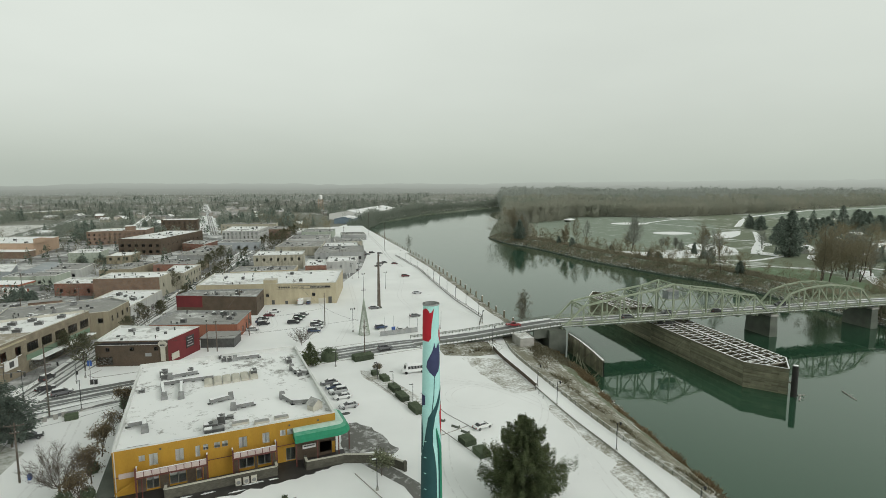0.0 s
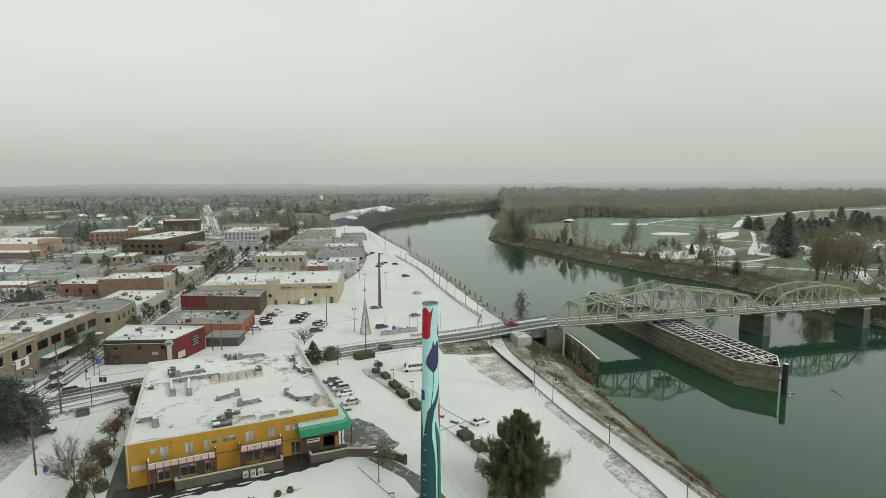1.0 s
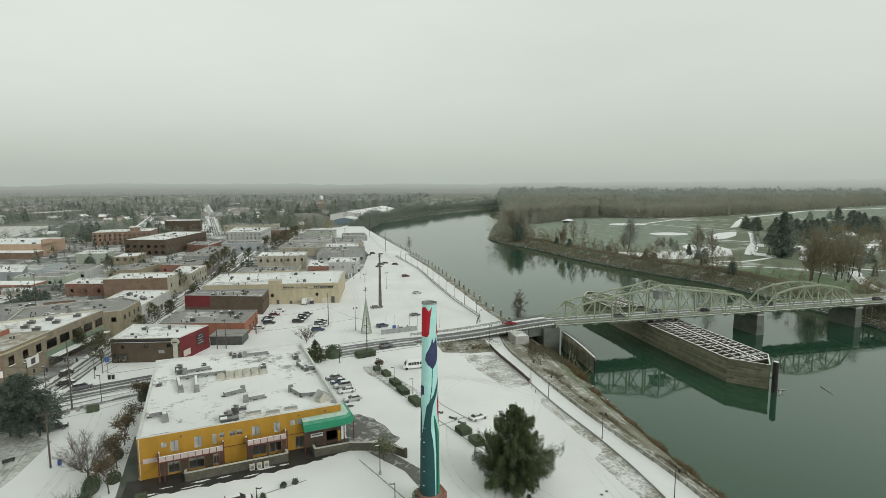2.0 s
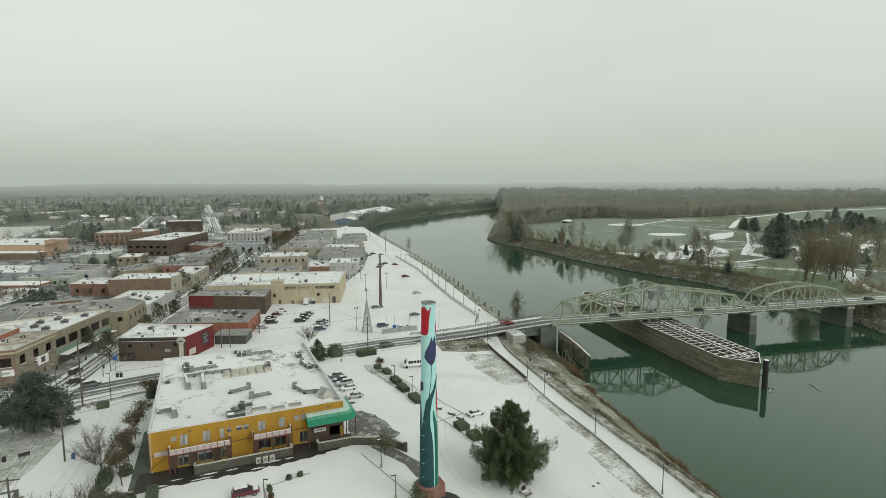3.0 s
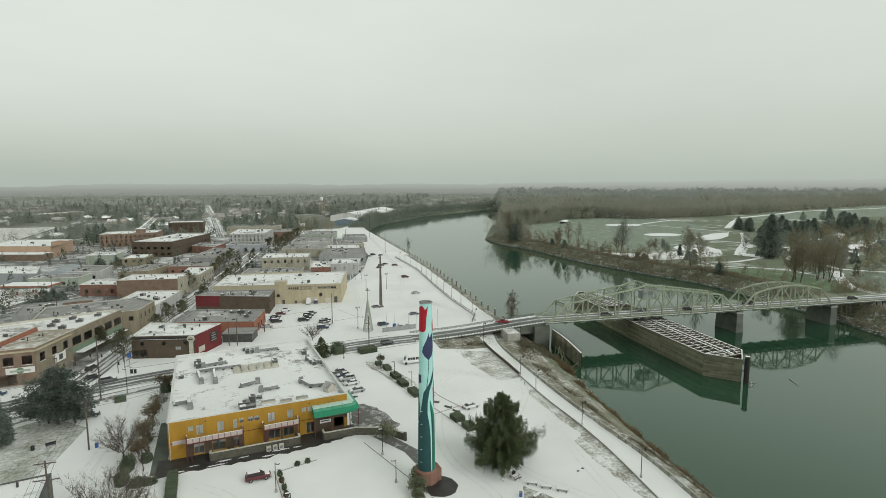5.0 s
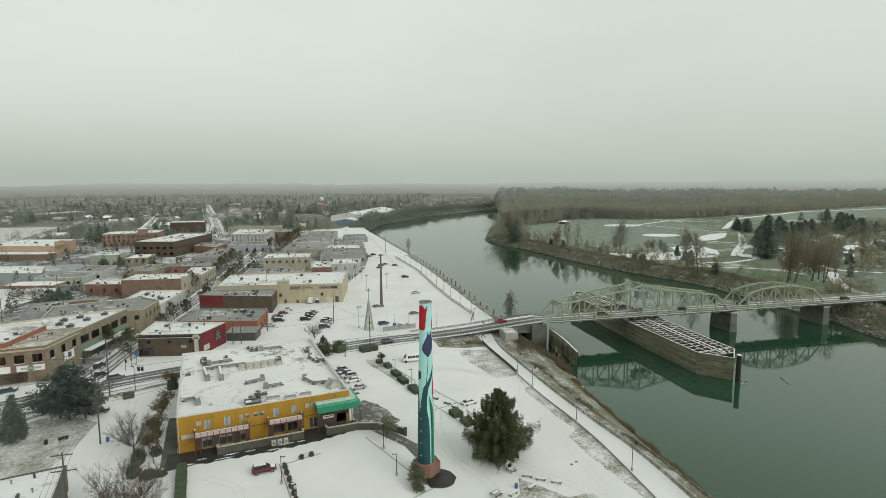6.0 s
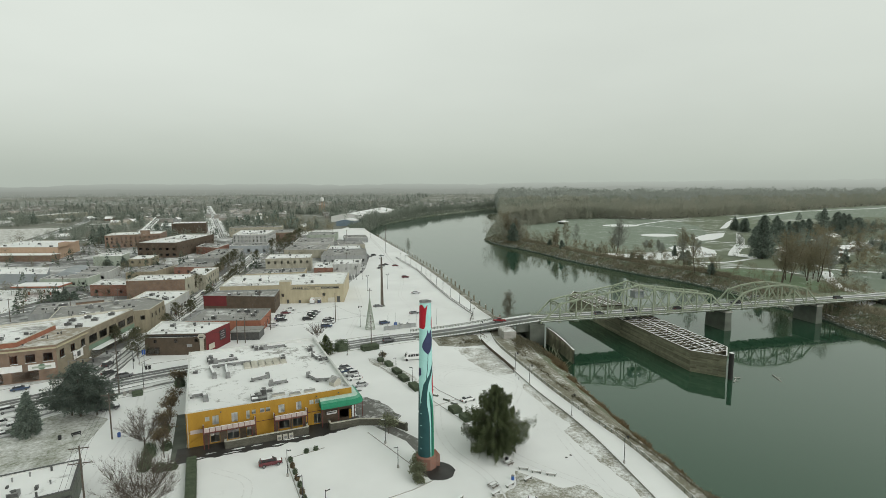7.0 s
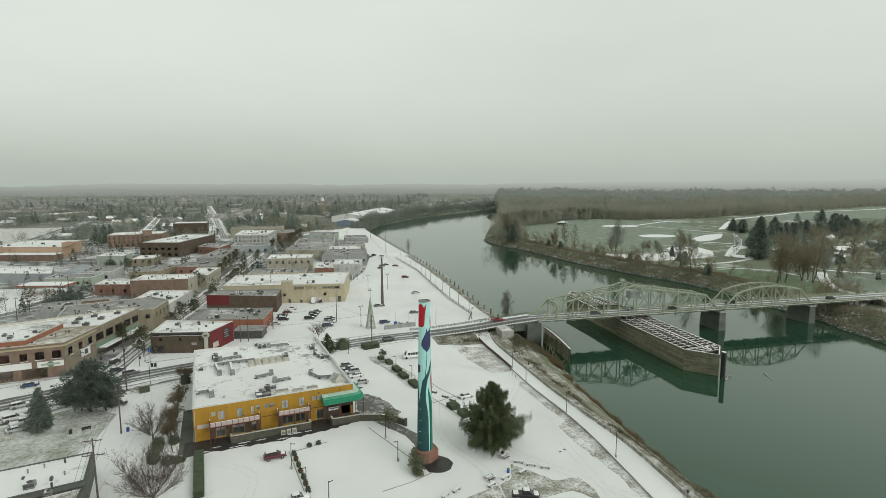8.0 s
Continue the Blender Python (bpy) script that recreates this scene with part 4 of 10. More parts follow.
        part("portal_arch", arch, BRIDGE_GREEN, owner)


def deck(owner, s0, s1, gap=TRUSS_GAP):
    q = lambda s, n, z: on_bridge(s, n, z)
    slab = Shape().hull8([q(s, n, z) for z in (0.35, 0.68) for s, n in ((s0, 0.5), (s1, 0.5), (s1, gap - 0.5), (s0, gap - 0.5))])
    part("roadway", slab, ASPHALT, owner, "wet asphalt bridge deck")
    for a, b in ((0.5, 1.7), (3.9, 5.2), (7.5, 8.7)):
        line = [q(s0 + (s1 - s0) * k / 12, 0, 0.68) for k in range(13)]
        le, ri = ragged([p + BR_N * b for p in line], 0.25, 2.0, a), ragged([p + BR_N * a for p in line], 0.25, 2.0, b + 3)
        m = min(len(le), len(ri))
        part("snow_strip", Shape().ribbon(le[:m], ri[:m], 0.012), LANE_SNOW, owner, "strip of driven snow on the deck")
    for n in (0.62, gap - 0.62):
        part("guard_rail", Shape().beam(q(s0, n, 1.05), q(s1, n, 1.05), 0.16, 0.34), BRIDGE_GREEN, owner)
    for n in (-1.3, gap + 1.3):
        part("footway", Shape().hull8([q(s, n + d, z) for z in (0.25, 0.5) for s, d in ((s0, -0.75), (s1, -0.75), (s1, 0.75), (s0, 0.75))]), DARK_CONCRETE, owner, "narrow footway")
        part("footway_snow", Shape().beam(q(s0, n, 0.52), q(s1, n, 0.52), 0.9, 0.06), CAP_SNOW, owner)
        e = n - 0.75 if n < 0 else n + 0.75
        bars = Shape()
        for h in (0.9, 1.25, 1.6):
            bars.beam(q(s0, e, h), q(s1, e, h), 0.11)
        part("railing", bars, BRIDGE_GREEN, owner)
        posts = Shape()
        for k in range(int((s1 - s0) / 2.8) + 1):
            posts.beam(q(s0 + 2.8 * k, e, 0.2), q(s0 + 2.8 * k, e, 1.65), 0.12)
        tagged(part("railing_post_run", posts, BRIDGE_GREEN, owner), kind="stuff")
    k = s0
    while k <= s1 + 0.1:
        part("floor_beam", Shape().beam(q(k, -2.0, -0.05), q(k, gap + 2.0, -0.05), 0.35, 0.6), BRIDGE_GREEN, owner)
        k += (s1 - s0) / max(1, round((s1 - s0) / 8.3))
    st = Shape()
    for n in (1.8, 3.7, 5.5, 7.4):
        st.beam(q(s0, n, 0.12), q(s1, n, 0.12), 0.25, 0.45)
    part("stringer", st, BRIDGE_GREEN, owner)


swing = thing("swing_bridge", "grey-green riveted steel swing-span truss bridge over the river", "bridge")
truss_span(swing, -1.7, 12, 7.54, [7.2, 8.5, 9.7, 10.9, 11.9, 13.8, 11.6, 10.6, 9.6, 8.5, 7.5])
deck(swing, -3.4, 89.6)
house = part("control_house", Shape().hull8([on_bridge(s, n, z) for z in (7.2, 10.3) for s, n in ((43.5, 2.8), (48.1, 2.8), (48.1, 6.4), (43.5, 6.4))]), CABIN_GREY, swing, "small grey operator's cabin in the truss")
part("cabin_roof", Shape().hull8([on_bridge(s, n, z) for z, g in ((10.3, 0.4), (11.0, -1.2)) for s, n in ((43.5 - g, 2.8 - g), (48.1 + g, 2.8 - g), (48.1 + g, 6.4 + g), (43.5 - g, 6.4 + g))]), THIN_ROOF_SNOW, house, "cabin roof under thin snow")
for s in (43.9, 45.2, 46.5):
    part("cabin_window", Shape().hull8([on_bridge(s + a, n, z) for z in (8.5, 9.8) for a, n in ((0, 2.74), (1.0, 2.74), (1.0, 2.79), (0, 2.79))]), GLASS, house)
part("cabin_platform", Shape().hull8([on_bridge(s, n, z) for z in (6.95, 7.2) for s, n in ((43.0, 1.8), (51.0, 1.8), (51.0, 7.4), (43.0, 7.4))]), BRIDGE_GREEN, house)
part("pivot_drum", Shape().tube(on_bridge(43.1, 4.6, -4.2), on_bridge(43.1, 4.6, -0.4), 4.2, 4.2, 20), DARK_STEEL, swing, "dark pivot drum under the swing span")

fixed = thing("truss_bridge", "grey-green arched steel truss bridge beyond the swing span", "bridge")
truss_span(fixed, 91.1, 7, 7.42, [7.2, 9.0, 9.9, 10.0, 9.2, 7.6])
deck(fixed, 90.8, 143.0)
east = thing("bridge_trestle", "low trestle carrying the snowy road onto the far bank", "bridge approach", kind="structure")
deck(east, 143.2, 186.0)
for s in (152, 163, 174, 184):
    bent = Shape().beam(on_bridge(s, -1, -0.4), on_bridge(s, TRUSS_GAP + 1, -0.4), 0.6, 0.7)
    for n in (0.2, 3, 6, 9):
        bent.tube(on_bridge(s, n, -11), on_bridge(s, n, -0.5), 0.28, 0.28, 8)
    part("trestle_bent", bent, PILE_WOOD, east)
er = smooth_line([on_bridge(186, 4.6, 0.66), on_bridge(206, 4.6, 0.6), on_bridge(240, 3, 0.2), on_bridge(290, 4, -1.2), on_bridge(380, 20, -3.2)], 5)
far_road = solid("road_far_bank", Shape().ribbon(offset_line(er, -5.2), offset_line(er, 5.2), 0.0), ASPHALT, "wet road with driven snow on a low bank beyond the bridge", "road", kind="structure")
for a, b in ((-5.2, -3.4), (-0.9, 0.8), (3.3, 5.2)):
    le, ri = ragged(offset_line(er, a), 0.35, 2.0, a + 5), ragged(offset_line(er, b), 0.35, 2.0, b + 7)
    n = min(len(le), len(ri))
    part("snow_strip", Shape().ribbon(le[:n], ri[:n], 0.014), GREY_SNOW, far_road, "strip of driven snow between wheel tracks")
for d, e in ((5.2, 14), (-14, -5.2)):
    le, ri = ([Vector((p.x, p.y, p.z - 0.02 if abs(w) < 6 else -0.5)) for p in offset_line(er, w)] for w in (d, e))
    solid("verge_road_bank", Shape().ribbon(le, ri, 0.0), VERGE, "snowy rough slope beside the far road", "verge", kind="structure")
part("slope_end", Shape().face(*[tuple(on_bridge(186.05, n, z)) for n, z in ((-9.4, -3.8), (-0.6, 0.6), (9.8, 0.6), (18.6, -3.8))]), DARK_CONCRETE, far_road, "stained concrete end wall under the road")
for d in (-5.3, 5.3):
    g = thing("guard_rail", "grey steel guard rail beside the far road", "guard rail", "far road guard rails", kind="structure")
    edge = offset_line(er, d)
    band = Shape()
    for a, b in zip(edge, edge[1:]):
        band.beam(a + Vector((0, 0, 0.62)), b + Vector((0, 0, 0.62)), 0.08, 0.34)
    part("rail", band, BRIDGE_GREEN, g)
    for p, _ in along(edge, 4.0):
        part("post", Shape().beam(p - Vector((0, 0, 0.4)), p + Vector((0, 0, 0.75)), 0.16), PILE_WOOD, g)

# stone piers
for s, w in ((89.9, 3.3), (142.3, 3.3)):
    p = thing("bridge_pier", "weathered grey concrete bridge pier standing in the river", "bridge pier", "bridge piers")
    part("shaft", Shape().hull8([on_bridge(s + a, n, z) for z, g in ((-16, 0.5), (-1.3, 0)) for a, n in ((-w / 2 - g, -1.5 - g), (w / 2 + g, -1.5 - g), (w / 2 + g, 10.7 + g), (-w / 2 - g, 10.7 + g))]), DARK_CONCRETE, p)
    part("cap", Shape().hull8([on_bridge(s + a, n, z) for z in (-1.3, -0.6) for a, n in ((-w / 2 - 0.3, -1.8), (w / 2 + 0.3, -1.8), (w / 2 + 0.3, 11), (-w / 2 - 0.3, 11))]), CONCRETE, p)
    for n in (0, TRUSS_GAP):
        part("bearing", Shape().beam(on_bridge(s - 0.5, n, -0.45), on_bridge(s + 0.5, n, -0.45), 0.8, 0.4), DARK_STEEL, p)
ab = thing("bridge_abutment", "dark concrete abutment pier at the foot of the bank", "bridge abutment")
part("shaft", Shape().hull8([on_bridge(s, n, z) for z in (-14, -0.6) for s, n in ((-8.5, -2), (-2.0, -2), (-2.0, 11), (-8.5, 11))]), DARK_CONCRETE, ab)

# ---- the swing span's timber fender ----
Z_F = 1.2
fender = thing("timber_fender", "long weathered timber fender pier with a snowy open grid deck", "fender pier")
outline = [(140.1, 146.5), (130.4, 100.8), (136.4, 91.0), (145.8, 98.0), (156.1, 141.0)]
upst = [(156.1, 141.0), (162.5, 168.0), (166.5, 196.0), (160.5, 204.5), (152.0, 197.0), (146.5, 172.0), (140.1, 146.5)]
ring = outline + upst[1:]
for a, b in zip(ring, ring[1:]):
    a, b = Vector((*a, 0)), Vector((*b, 0))
    rows = 16
    for k in range(rows):
        z0 = WATER_Z - 0.7 + k * (Z_F - WATER_Z + 0.7) / rows
        h = (Z_F - WATER_Z + 0.7) / rows * 0.86
        splits = [0, 0.31, 0.64, 1.0] if k % 2 else [0, 0.18, 0.49, 0.8, 1.0]
        for u, w in zip(splits, splits[1:]):
            p, q = a.lerp(b, u + 0.002), a.lerp(b, w - 0.002)
            part("plank", Shape().beam(p + Vector((0, 0, z0 + h / 2)), q + Vector((0, 0, z0 + h / 2)), 0.16 + 0.05 * ((k * 7) % 3) / 3, h), FENDER_WOOD, fender)
    part("inner_wall", Shape().hull8([Vector((p.x, p.y, z)) + off for z in (WATER_Z - 3, Z_F - 0.15) for p, off in ((a, Vector((0, 0, 0))), (b, Vector((0, 0, 0))), (b, (b - a).cross(Vector((0, 0, -1))).normalized() * 0.12), (a, (b - a).cross(Vector((0, 0, -1))).normalized() * 0.12))]), PILE_WOOD, fender)
    part("cap_beam", Shape().beam(a + Vector((0, 0, Z_F + 0.05)), b + Vector((0, 0, Z_F + 0.05)), 0.5, 0.35), PILE_WOOD, fender)
    part("cap_snow", Shape().beam(a + Vector((0, 0, Z_F + 0.26)), b + Vector((0, 0, Z_F + 0.26)), 0.34, 0.08), CAP_SNOW, fender, "line of snow on the cap")


def fender_half(p0, p1, q0, q1, count):
    """Cross beams and lines of stringers from one long side to the other."""
    p0, p1, q0, q1 = (Vector((*p, Z_F)) for p in (p0, p1, q0, q1))
    for k in range(count + 1):
        a, b = p0.lerp(p1, k / count), q0.lerp(q1, k / count)
        part("cross_beam", Shape().beam(a, b, 0.34, 0.36), PILE_WOOD, fender)
        part("beam_snow", Shape().beam(a + Vector((0, 0, 0.24)), b + Vector((0, 0, 0.24)), 0.26, 0.08), CAP_SNOW, fender)
    for w, wide in ((0.22, 0.3), (0.45, 0.55), (0.58, 0.8), (0.8, 0.3)):
        a, b = p0.lerp(q0, w), p1.lerp(q1, w)
        part("stringer", Shape().beam(a + Vector((0, 0, 0.3)), b + Vector((0, 0, 0.3)), wide, 0.2), PILE_WOOD, fender)
        part("stringer_snow", Shape().beam(a + Vector((0, 0, 0.44)), b + Vector((0, 0, 0.44)), wide * 0.8, 0.08), CAP_SNOW, fender)
    for k in range(count):
        for w in (0.05, 0.35, 0.65, 0.95):
            a = p0.lerp(p1, (k + 0.5) / count).lerp(q0.lerp(q1, (k + 0.5) / count), w)
            part("pile", Shape().tube((a.x, a.y, WATER_Z - 3), (a.x, a.y, Z_F + 0.1), 0.2, 0.18, 7), PILE_WOOD, fender)


fender_half((140.1, 146.5), (130.4, 100.8), (156.1, 141.0), (146.4, 100.2), 16)
fender_half((133.4, 96.2), (131.2, 100.0), (142.0, 95.4), (146.0, 99.2), 2)
fender_half((146.5, 172.0), (152.0, 197.0), (162.5, 168.0), (166.5, 196.0), 10)
dol = thing("mooring_pile", "tall tarred black mooring pile with a snowy top", "pile")
part("pile", Shape().tube((136.7, 89.4, -12), (136.7, 89.4, 2.9), 0.85, 0.8, 14), BLACK_PILE, dol)
part("snow_cap", Shape().tube((136.7, 89.4, 2.9), (136.7, 89.4, 3.02), 0.8, 0.55, 14), CAP_SNOW, dol)
for (x, y), ang, ln in (((136.5, 87.5), 0.5, 3.2), ((139.6, 88.9), -0.4, 2.2), ((152, 83), 1.0, 6.5), ((147, 97), 1.2, 3.0)):
    d = Vector((math.cos(ang), math.sin(ang), 0.03))
    lg = thing("driftwood_log", "pale driftwood log floating in the river", "driftwood", "driftwood logs")
    c = Vector((x, y, WATER_Z + 0.05))
    part("log", Shape().tube(c - d * ln / 2, c + d * ln / 2, 0.28, 0.18, 8), CONCRETE, lg)
    part("branch", Shape().tube(c, c + Vector((d.y, -d.x, 0.3)) * 1.1, 0.1, 0.05, 6), CONCRETE, lg)

# pile fence below the bank
pf = thing("pile_fence", "curved dark timber pile fence with a snowy top", "pile fence")
line = smooth_line([(103.4, 150.4, 0.4), (102.2, 143.6, 0.1), (99.9, 134.0, -0.5), (97.0, 124.6, -1.1)], 6)
for i, (p, d) in enumerate(along(line, 1.0)):
    part("pile", Shape().tube((p.x, p.y, -10), (p.x, p.y, p.z - 0.05 + 0.12 * math.sin(i * 2.3)), 0.3, 0.25, 8), FENDER_WOOD, pf)
for a, b in zip(line, line[1:]):
    for lo_z, hi_z in ((-7.0, -5.2), (-5.1, -3.3), (-3.2, -1.5)):
        part("back_plank", Shape().beam(a + Vector((0.35, 0, (lo_z + hi_z) / 2 - a.z)), b + Vector((0.35, 0, (lo_z + hi_z) / 2 - b.z)), 0.12, hi_z - lo_z), BLACK_PILE, pf)
for k in range(0, len(line) - 4, 4):
    part("brace", Shape().beam(line[k] + Vector((-0.35, 0, -6.4 - line[k].z)), line[k + 4] + Vector((-0.35, 0, -1.6 - line[k + 4].z)), 0.2), PILE_WOOD, pf)
for a, b in zip(line, line[1:]):
    part("wale", Shape().beam(a + Vector((0, 0, 0.1)), b + Vector((0, 0, 0.1)), 0.7, 0.25), PILE_WOOD, pf)
    part("snow_cap", Shape().beam(a + Vector((0, 0, 0.27)), b + Vector((0, 0, 0.27)), 0.6, 0.1), CAP_SNOW, pf)
    c, d = a + Vector((0.4, 0, 0.9)), b + Vector((0.4, 0, 0.9))
    part("hand_rail", Shape().beam(c, d, 0.08).beam(a + Vector((0.4, 0, 0)), c, 0.08), DARK_STEEL, pf)
for k in range(9):
    a = Vector((97.5 + random.uniform(-3.5, 1.5), 141 - k * 1.9 + random.uniform(-1, 1), -6.6))
    b = a + Vector((random.uniform(-2.5, 3.0), random.uniform(-2.5, 3.5), random.uniform(1.5, 4.5)))
    t = thing("drift_timber", "pale drift timber leaning against the piles", "drift timber", "drift timbers")
    part("timber", Shape().tube(a, b, 0.17, 0.12, 7), FENDER_WOOD, t)

# river-wall piles upstream
wall_line = [Vector(p) for p in ((91.5, 170), (97.2, 199), (109.7, 256), (122.7, 320), (135.7, 399), (146.7, 475), (164, 588))]
wl_s = Shape()
for a, b in zip(wall_line, wall_line[1:]):
    wl_s.beam((a.x, a.y, -3.2), (b.x, b.y, -3.2), 0.6, 6.2)
solid("river_wall", wl_s, PILE_WOOD, "dark timber river wall", "river wall", kind="structure")
for i, (p, d) in enumerate(along([(93.0, 172), (98.6, 199), (111.1, 256), (124.1, 320), (137.1, 399), (148, 475), (165.5, 588)], 10.5)):
    q = thing("river_pile", "dark timber pile standing above the river wall", "pile", "river wall piles")
    part("pile", Shape().tube((p.x, p.y, -9), (p.x, p.y, 2.6 + 0.4 * math.sin(i * 1.7)), 0.42, 0.38, 9), PILE_WOOD, q)
    part("snow_cap", Shape().tube((p.x, p.y, 2.55 + 0.4 * math.sin(i * 1.7)), (p.x, p.y, 2.7 + 0.4 * math.sin(i * 1.7)), 0.38, 0.3, 9), CAP_SNOW, q)
rv = Shape()
lo = [Vector(p) for p in ((90.8, 172), (95.4, 199), (107.6, 256), (120.4, 320), (133.2, 399))]
le, ri = ragged([Vector((*p, 0)) for p in lo], 0.6, 3.0, 2.0), ragged([Vector((p.x + 3.0, p.y - 0.6, 0)) for p in lo], 0.2, 3.0, 4.0)
n = min(len(le), len(ri))
solid("verge_river_edge", rv.ribbon(le[:n], ri[:n], 0.03), ROUGH_GRASS, "strip of brown grass along the river wall", "verge", kind="structure")
pr = [Vector(p) for p in ((80, 176), (86.6, 186), (91.6, 222), (99.3, 261), (111.3, 317), (119.6, 387))]
prom = thing("promenade_railing", "dark low wall with railing along the lower promenade", "railing", kind="structure")
w_, b_, p_ = Shape(), Shape(), Shape()
for a, b in zip(pr, pr[1:]):
    w_.beam((a.x, a.y, 0.12), (b.x, b.y, 0.12), 0.35, 0.34)
    for h in (0.9, 1.2):
        b_.beam((a.x, a.y, h), (b.x, b.y, h), 0.08)
for p, d in along(pr, 4.0):
    p_.beam((p.x, p.y, 0), (p.x, p.y, 1.3), 0.14)
part("base_wall", w_, CONCRETE, prom)
part("rail", b_, BLACK_PAINT, prom)
part("post_run", p_, BLACK_PAINT, prom)

# ---- buildings ----
def wall_side(shape, p, q, z0, z1, openings, depth=0.22):
    """One outer wall face from p to q with rectangular openings (s0, s1, z0, z1) that go in by depth."""
    p, q = Vector((*p[:2], 0)), Vector((*q[:2], 0))
    ln = (q - p).length
    u = (q - p) / ln
    inn = Vector((-u.y, u.x, 0)) * depth
    ss = sorted({0.0, ln, *(o[0] for o in openings), *(o[1] for o in openings)})
    zs = sorted({z0, z1, *(o[2] for o in openings), *(o[3] for o in openings)})
    at = lambda s, z: p + u * s + Vector((0, 0, z))
    for a, b in zip(ss, ss[1:]):
        for c, d in zip(zs, zs[1:]):
            if not any(o[0] <= a and b <= o[1] and o[2] <= c and d <= o[3] for o in openings):
                shape.face(at(a, c), at(b, c), at(b, d), at(a, d))
    for a, b, c, d in openings:
        k = [at(a, c), at(b, c), at(b, d), at(a, d)]
        for i in range(4):
            shape.face(k[i], k[(i + 1) % 4], k[(i + 1) % 4] + inn, k[i] + inn)
    return at, u, inn


def window(owner, at, inn, o, frame_mat=TRIM_WHITE, bars=1, sill=True, name="window", cross=False):
    a, b, c, d = o
    g = inn * 0.55
    f = Shape()
    for s, e in (((a, c), (b, c)), ((a, d), (b, d)), ((a, c), (a, d)), ((b, c), (b, d))):
        f.beam(at(*s) + g, at(*e) + g, 0.11, 0.11)
    for k in range(1, bars + 1):
        s = a + (b - a) * k / (bars + 1)
        f.beam(at(s, c) + g, at(s, d) + g, 0.07)
    if cross:
        f.beam(at(a, (c + d) / 2) + g, at(b, (c + d) / 2) + g, 0.07)
    w = part(name, f, frame_mat, owner)
    part("pane", Shape().face(at(a, c) + g, at(b, c) + g, at(b, d) + g, at(a, d) + g), GLASS, w)
    if sill:
        part("sill", Shape().beam(at(a - 0.1, c - 0.06) - inn * 0.2, at(b + 0.1, c - 0.06) - inn * 0.2, 0.22, 0.1), CAP_SNOW, w, "snowy window sill")


def spread(ln, count, width, z0, z1, start=0.0, stop=None):
    """Evenly spaced openings on a wall of that length."""
    stop = ln if stop is None else stop
    gap = (stop - start) / count
    return [(start + gap * (i + 0.5) - width / 2, start + gap * (i + 0.5) + width / 2, z0, z1) for i in range(count)]


def inset(poly, d):
    out = []
    n = len(poly)
    for i in range(n):
        a, b, c = (Vector(poly[j % n]) for j in (i - 1, i, i + 1))
        u, v = (b - a).normalized(), (c - b).normalized()
        m = Vector((-u.y, u.x)) + Vector((-v.y, v.x))
        k = d * 2 / max(0.4, m.dot(m)) if m.length > 1e-4 else d
        out.append(tuple(b + m * k))
    return out


BUILT, ROOFS = [], []


def flat_building(name, label, poly, h, wall, sides, roof=ROOF_SNOW, parapet=0.7, coping=CREAM, frame_mat=TRIM_WHITE, category="building", group="town buildings", inner=PARAPET):
    """A flat-roofed block. poly: corners anticlockwise; sides: {edge: (openings, bars)} or a wall material swap under 'mat'."""
    ob = thing(name, label, category, group)
    BUILT.append(poly)
    ROOFS.append((poly, h - parapet))
    n = len(poly)
    for i in range(n):
        p, q = poly[i], poly[(i + 1) % n]
        spec = sides.get(i, {})
        ops = spec.get("open", [])
        ln = (Vector(q) - Vector(p)).length
        ops = [o for o in ops if o[0] > 0.05 and o[1] < ln - 0.05]
        sh = Shape()
        at, u, inn = wall_side(sh, p, q, 0.0, h, ops)
        # thickness: the inner face and the top
        sh.face(at(ln, 0) + inn * 1.4, at(0, 0) + inn * 1.4, at(0, h) + inn * 1.4, at(ln, h) + inn * 1.4) if not ops else None
        part("wall", sh, spec.get("mat", wall), ob)
        for o in ops:
            window(ob, at, inn, o, spec.get("frame", frame_mat), spec.get("bars", 1), spec.get("sill", True), cross=spec.get("cross", False))
        for a, b, c, d, m in spec.get("bands", []):
            part("wall_band", Shape().hull8([at(s, z) + off for z in (c, d) for s, off in ((a, -inn * 0.25), (min(b, ln), -inn * 0.25), (min(b, ln), inn * 0.02), (a, inn * 0.02))]), m, ob)
    ins = inset(poly, 0.35)
    part("roof", Shape().flat(ins, h - parapet), roof, ob, "flat roof under snow")
    up = Shape()
    for i in range(n):
        j = (i + 1) % n
        up.face((*ins[j], h - parapet - 0.05), (*ins[i], h - parapet - 0.05), (*ins[i], h), (*ins[j], h))
    part("parapet", up, inner, ob)
    cp, ci = inset(poly, -0.06), inset(poly, 0.41)
    cap = Shape()
    for i in range(n):
        j = (i + 1) % n
        cap.hull8([(*cp[i], h), (*cp[j], h), (*ci[j], h), (*ci[i], h), (*cp[i], h + 0.12), (*cp[j], h + 0.12), (*ci[j], h + 0.12), (*ci[i], h + 0.12)])
    part("coping", cap, coping, ob)
    return ob


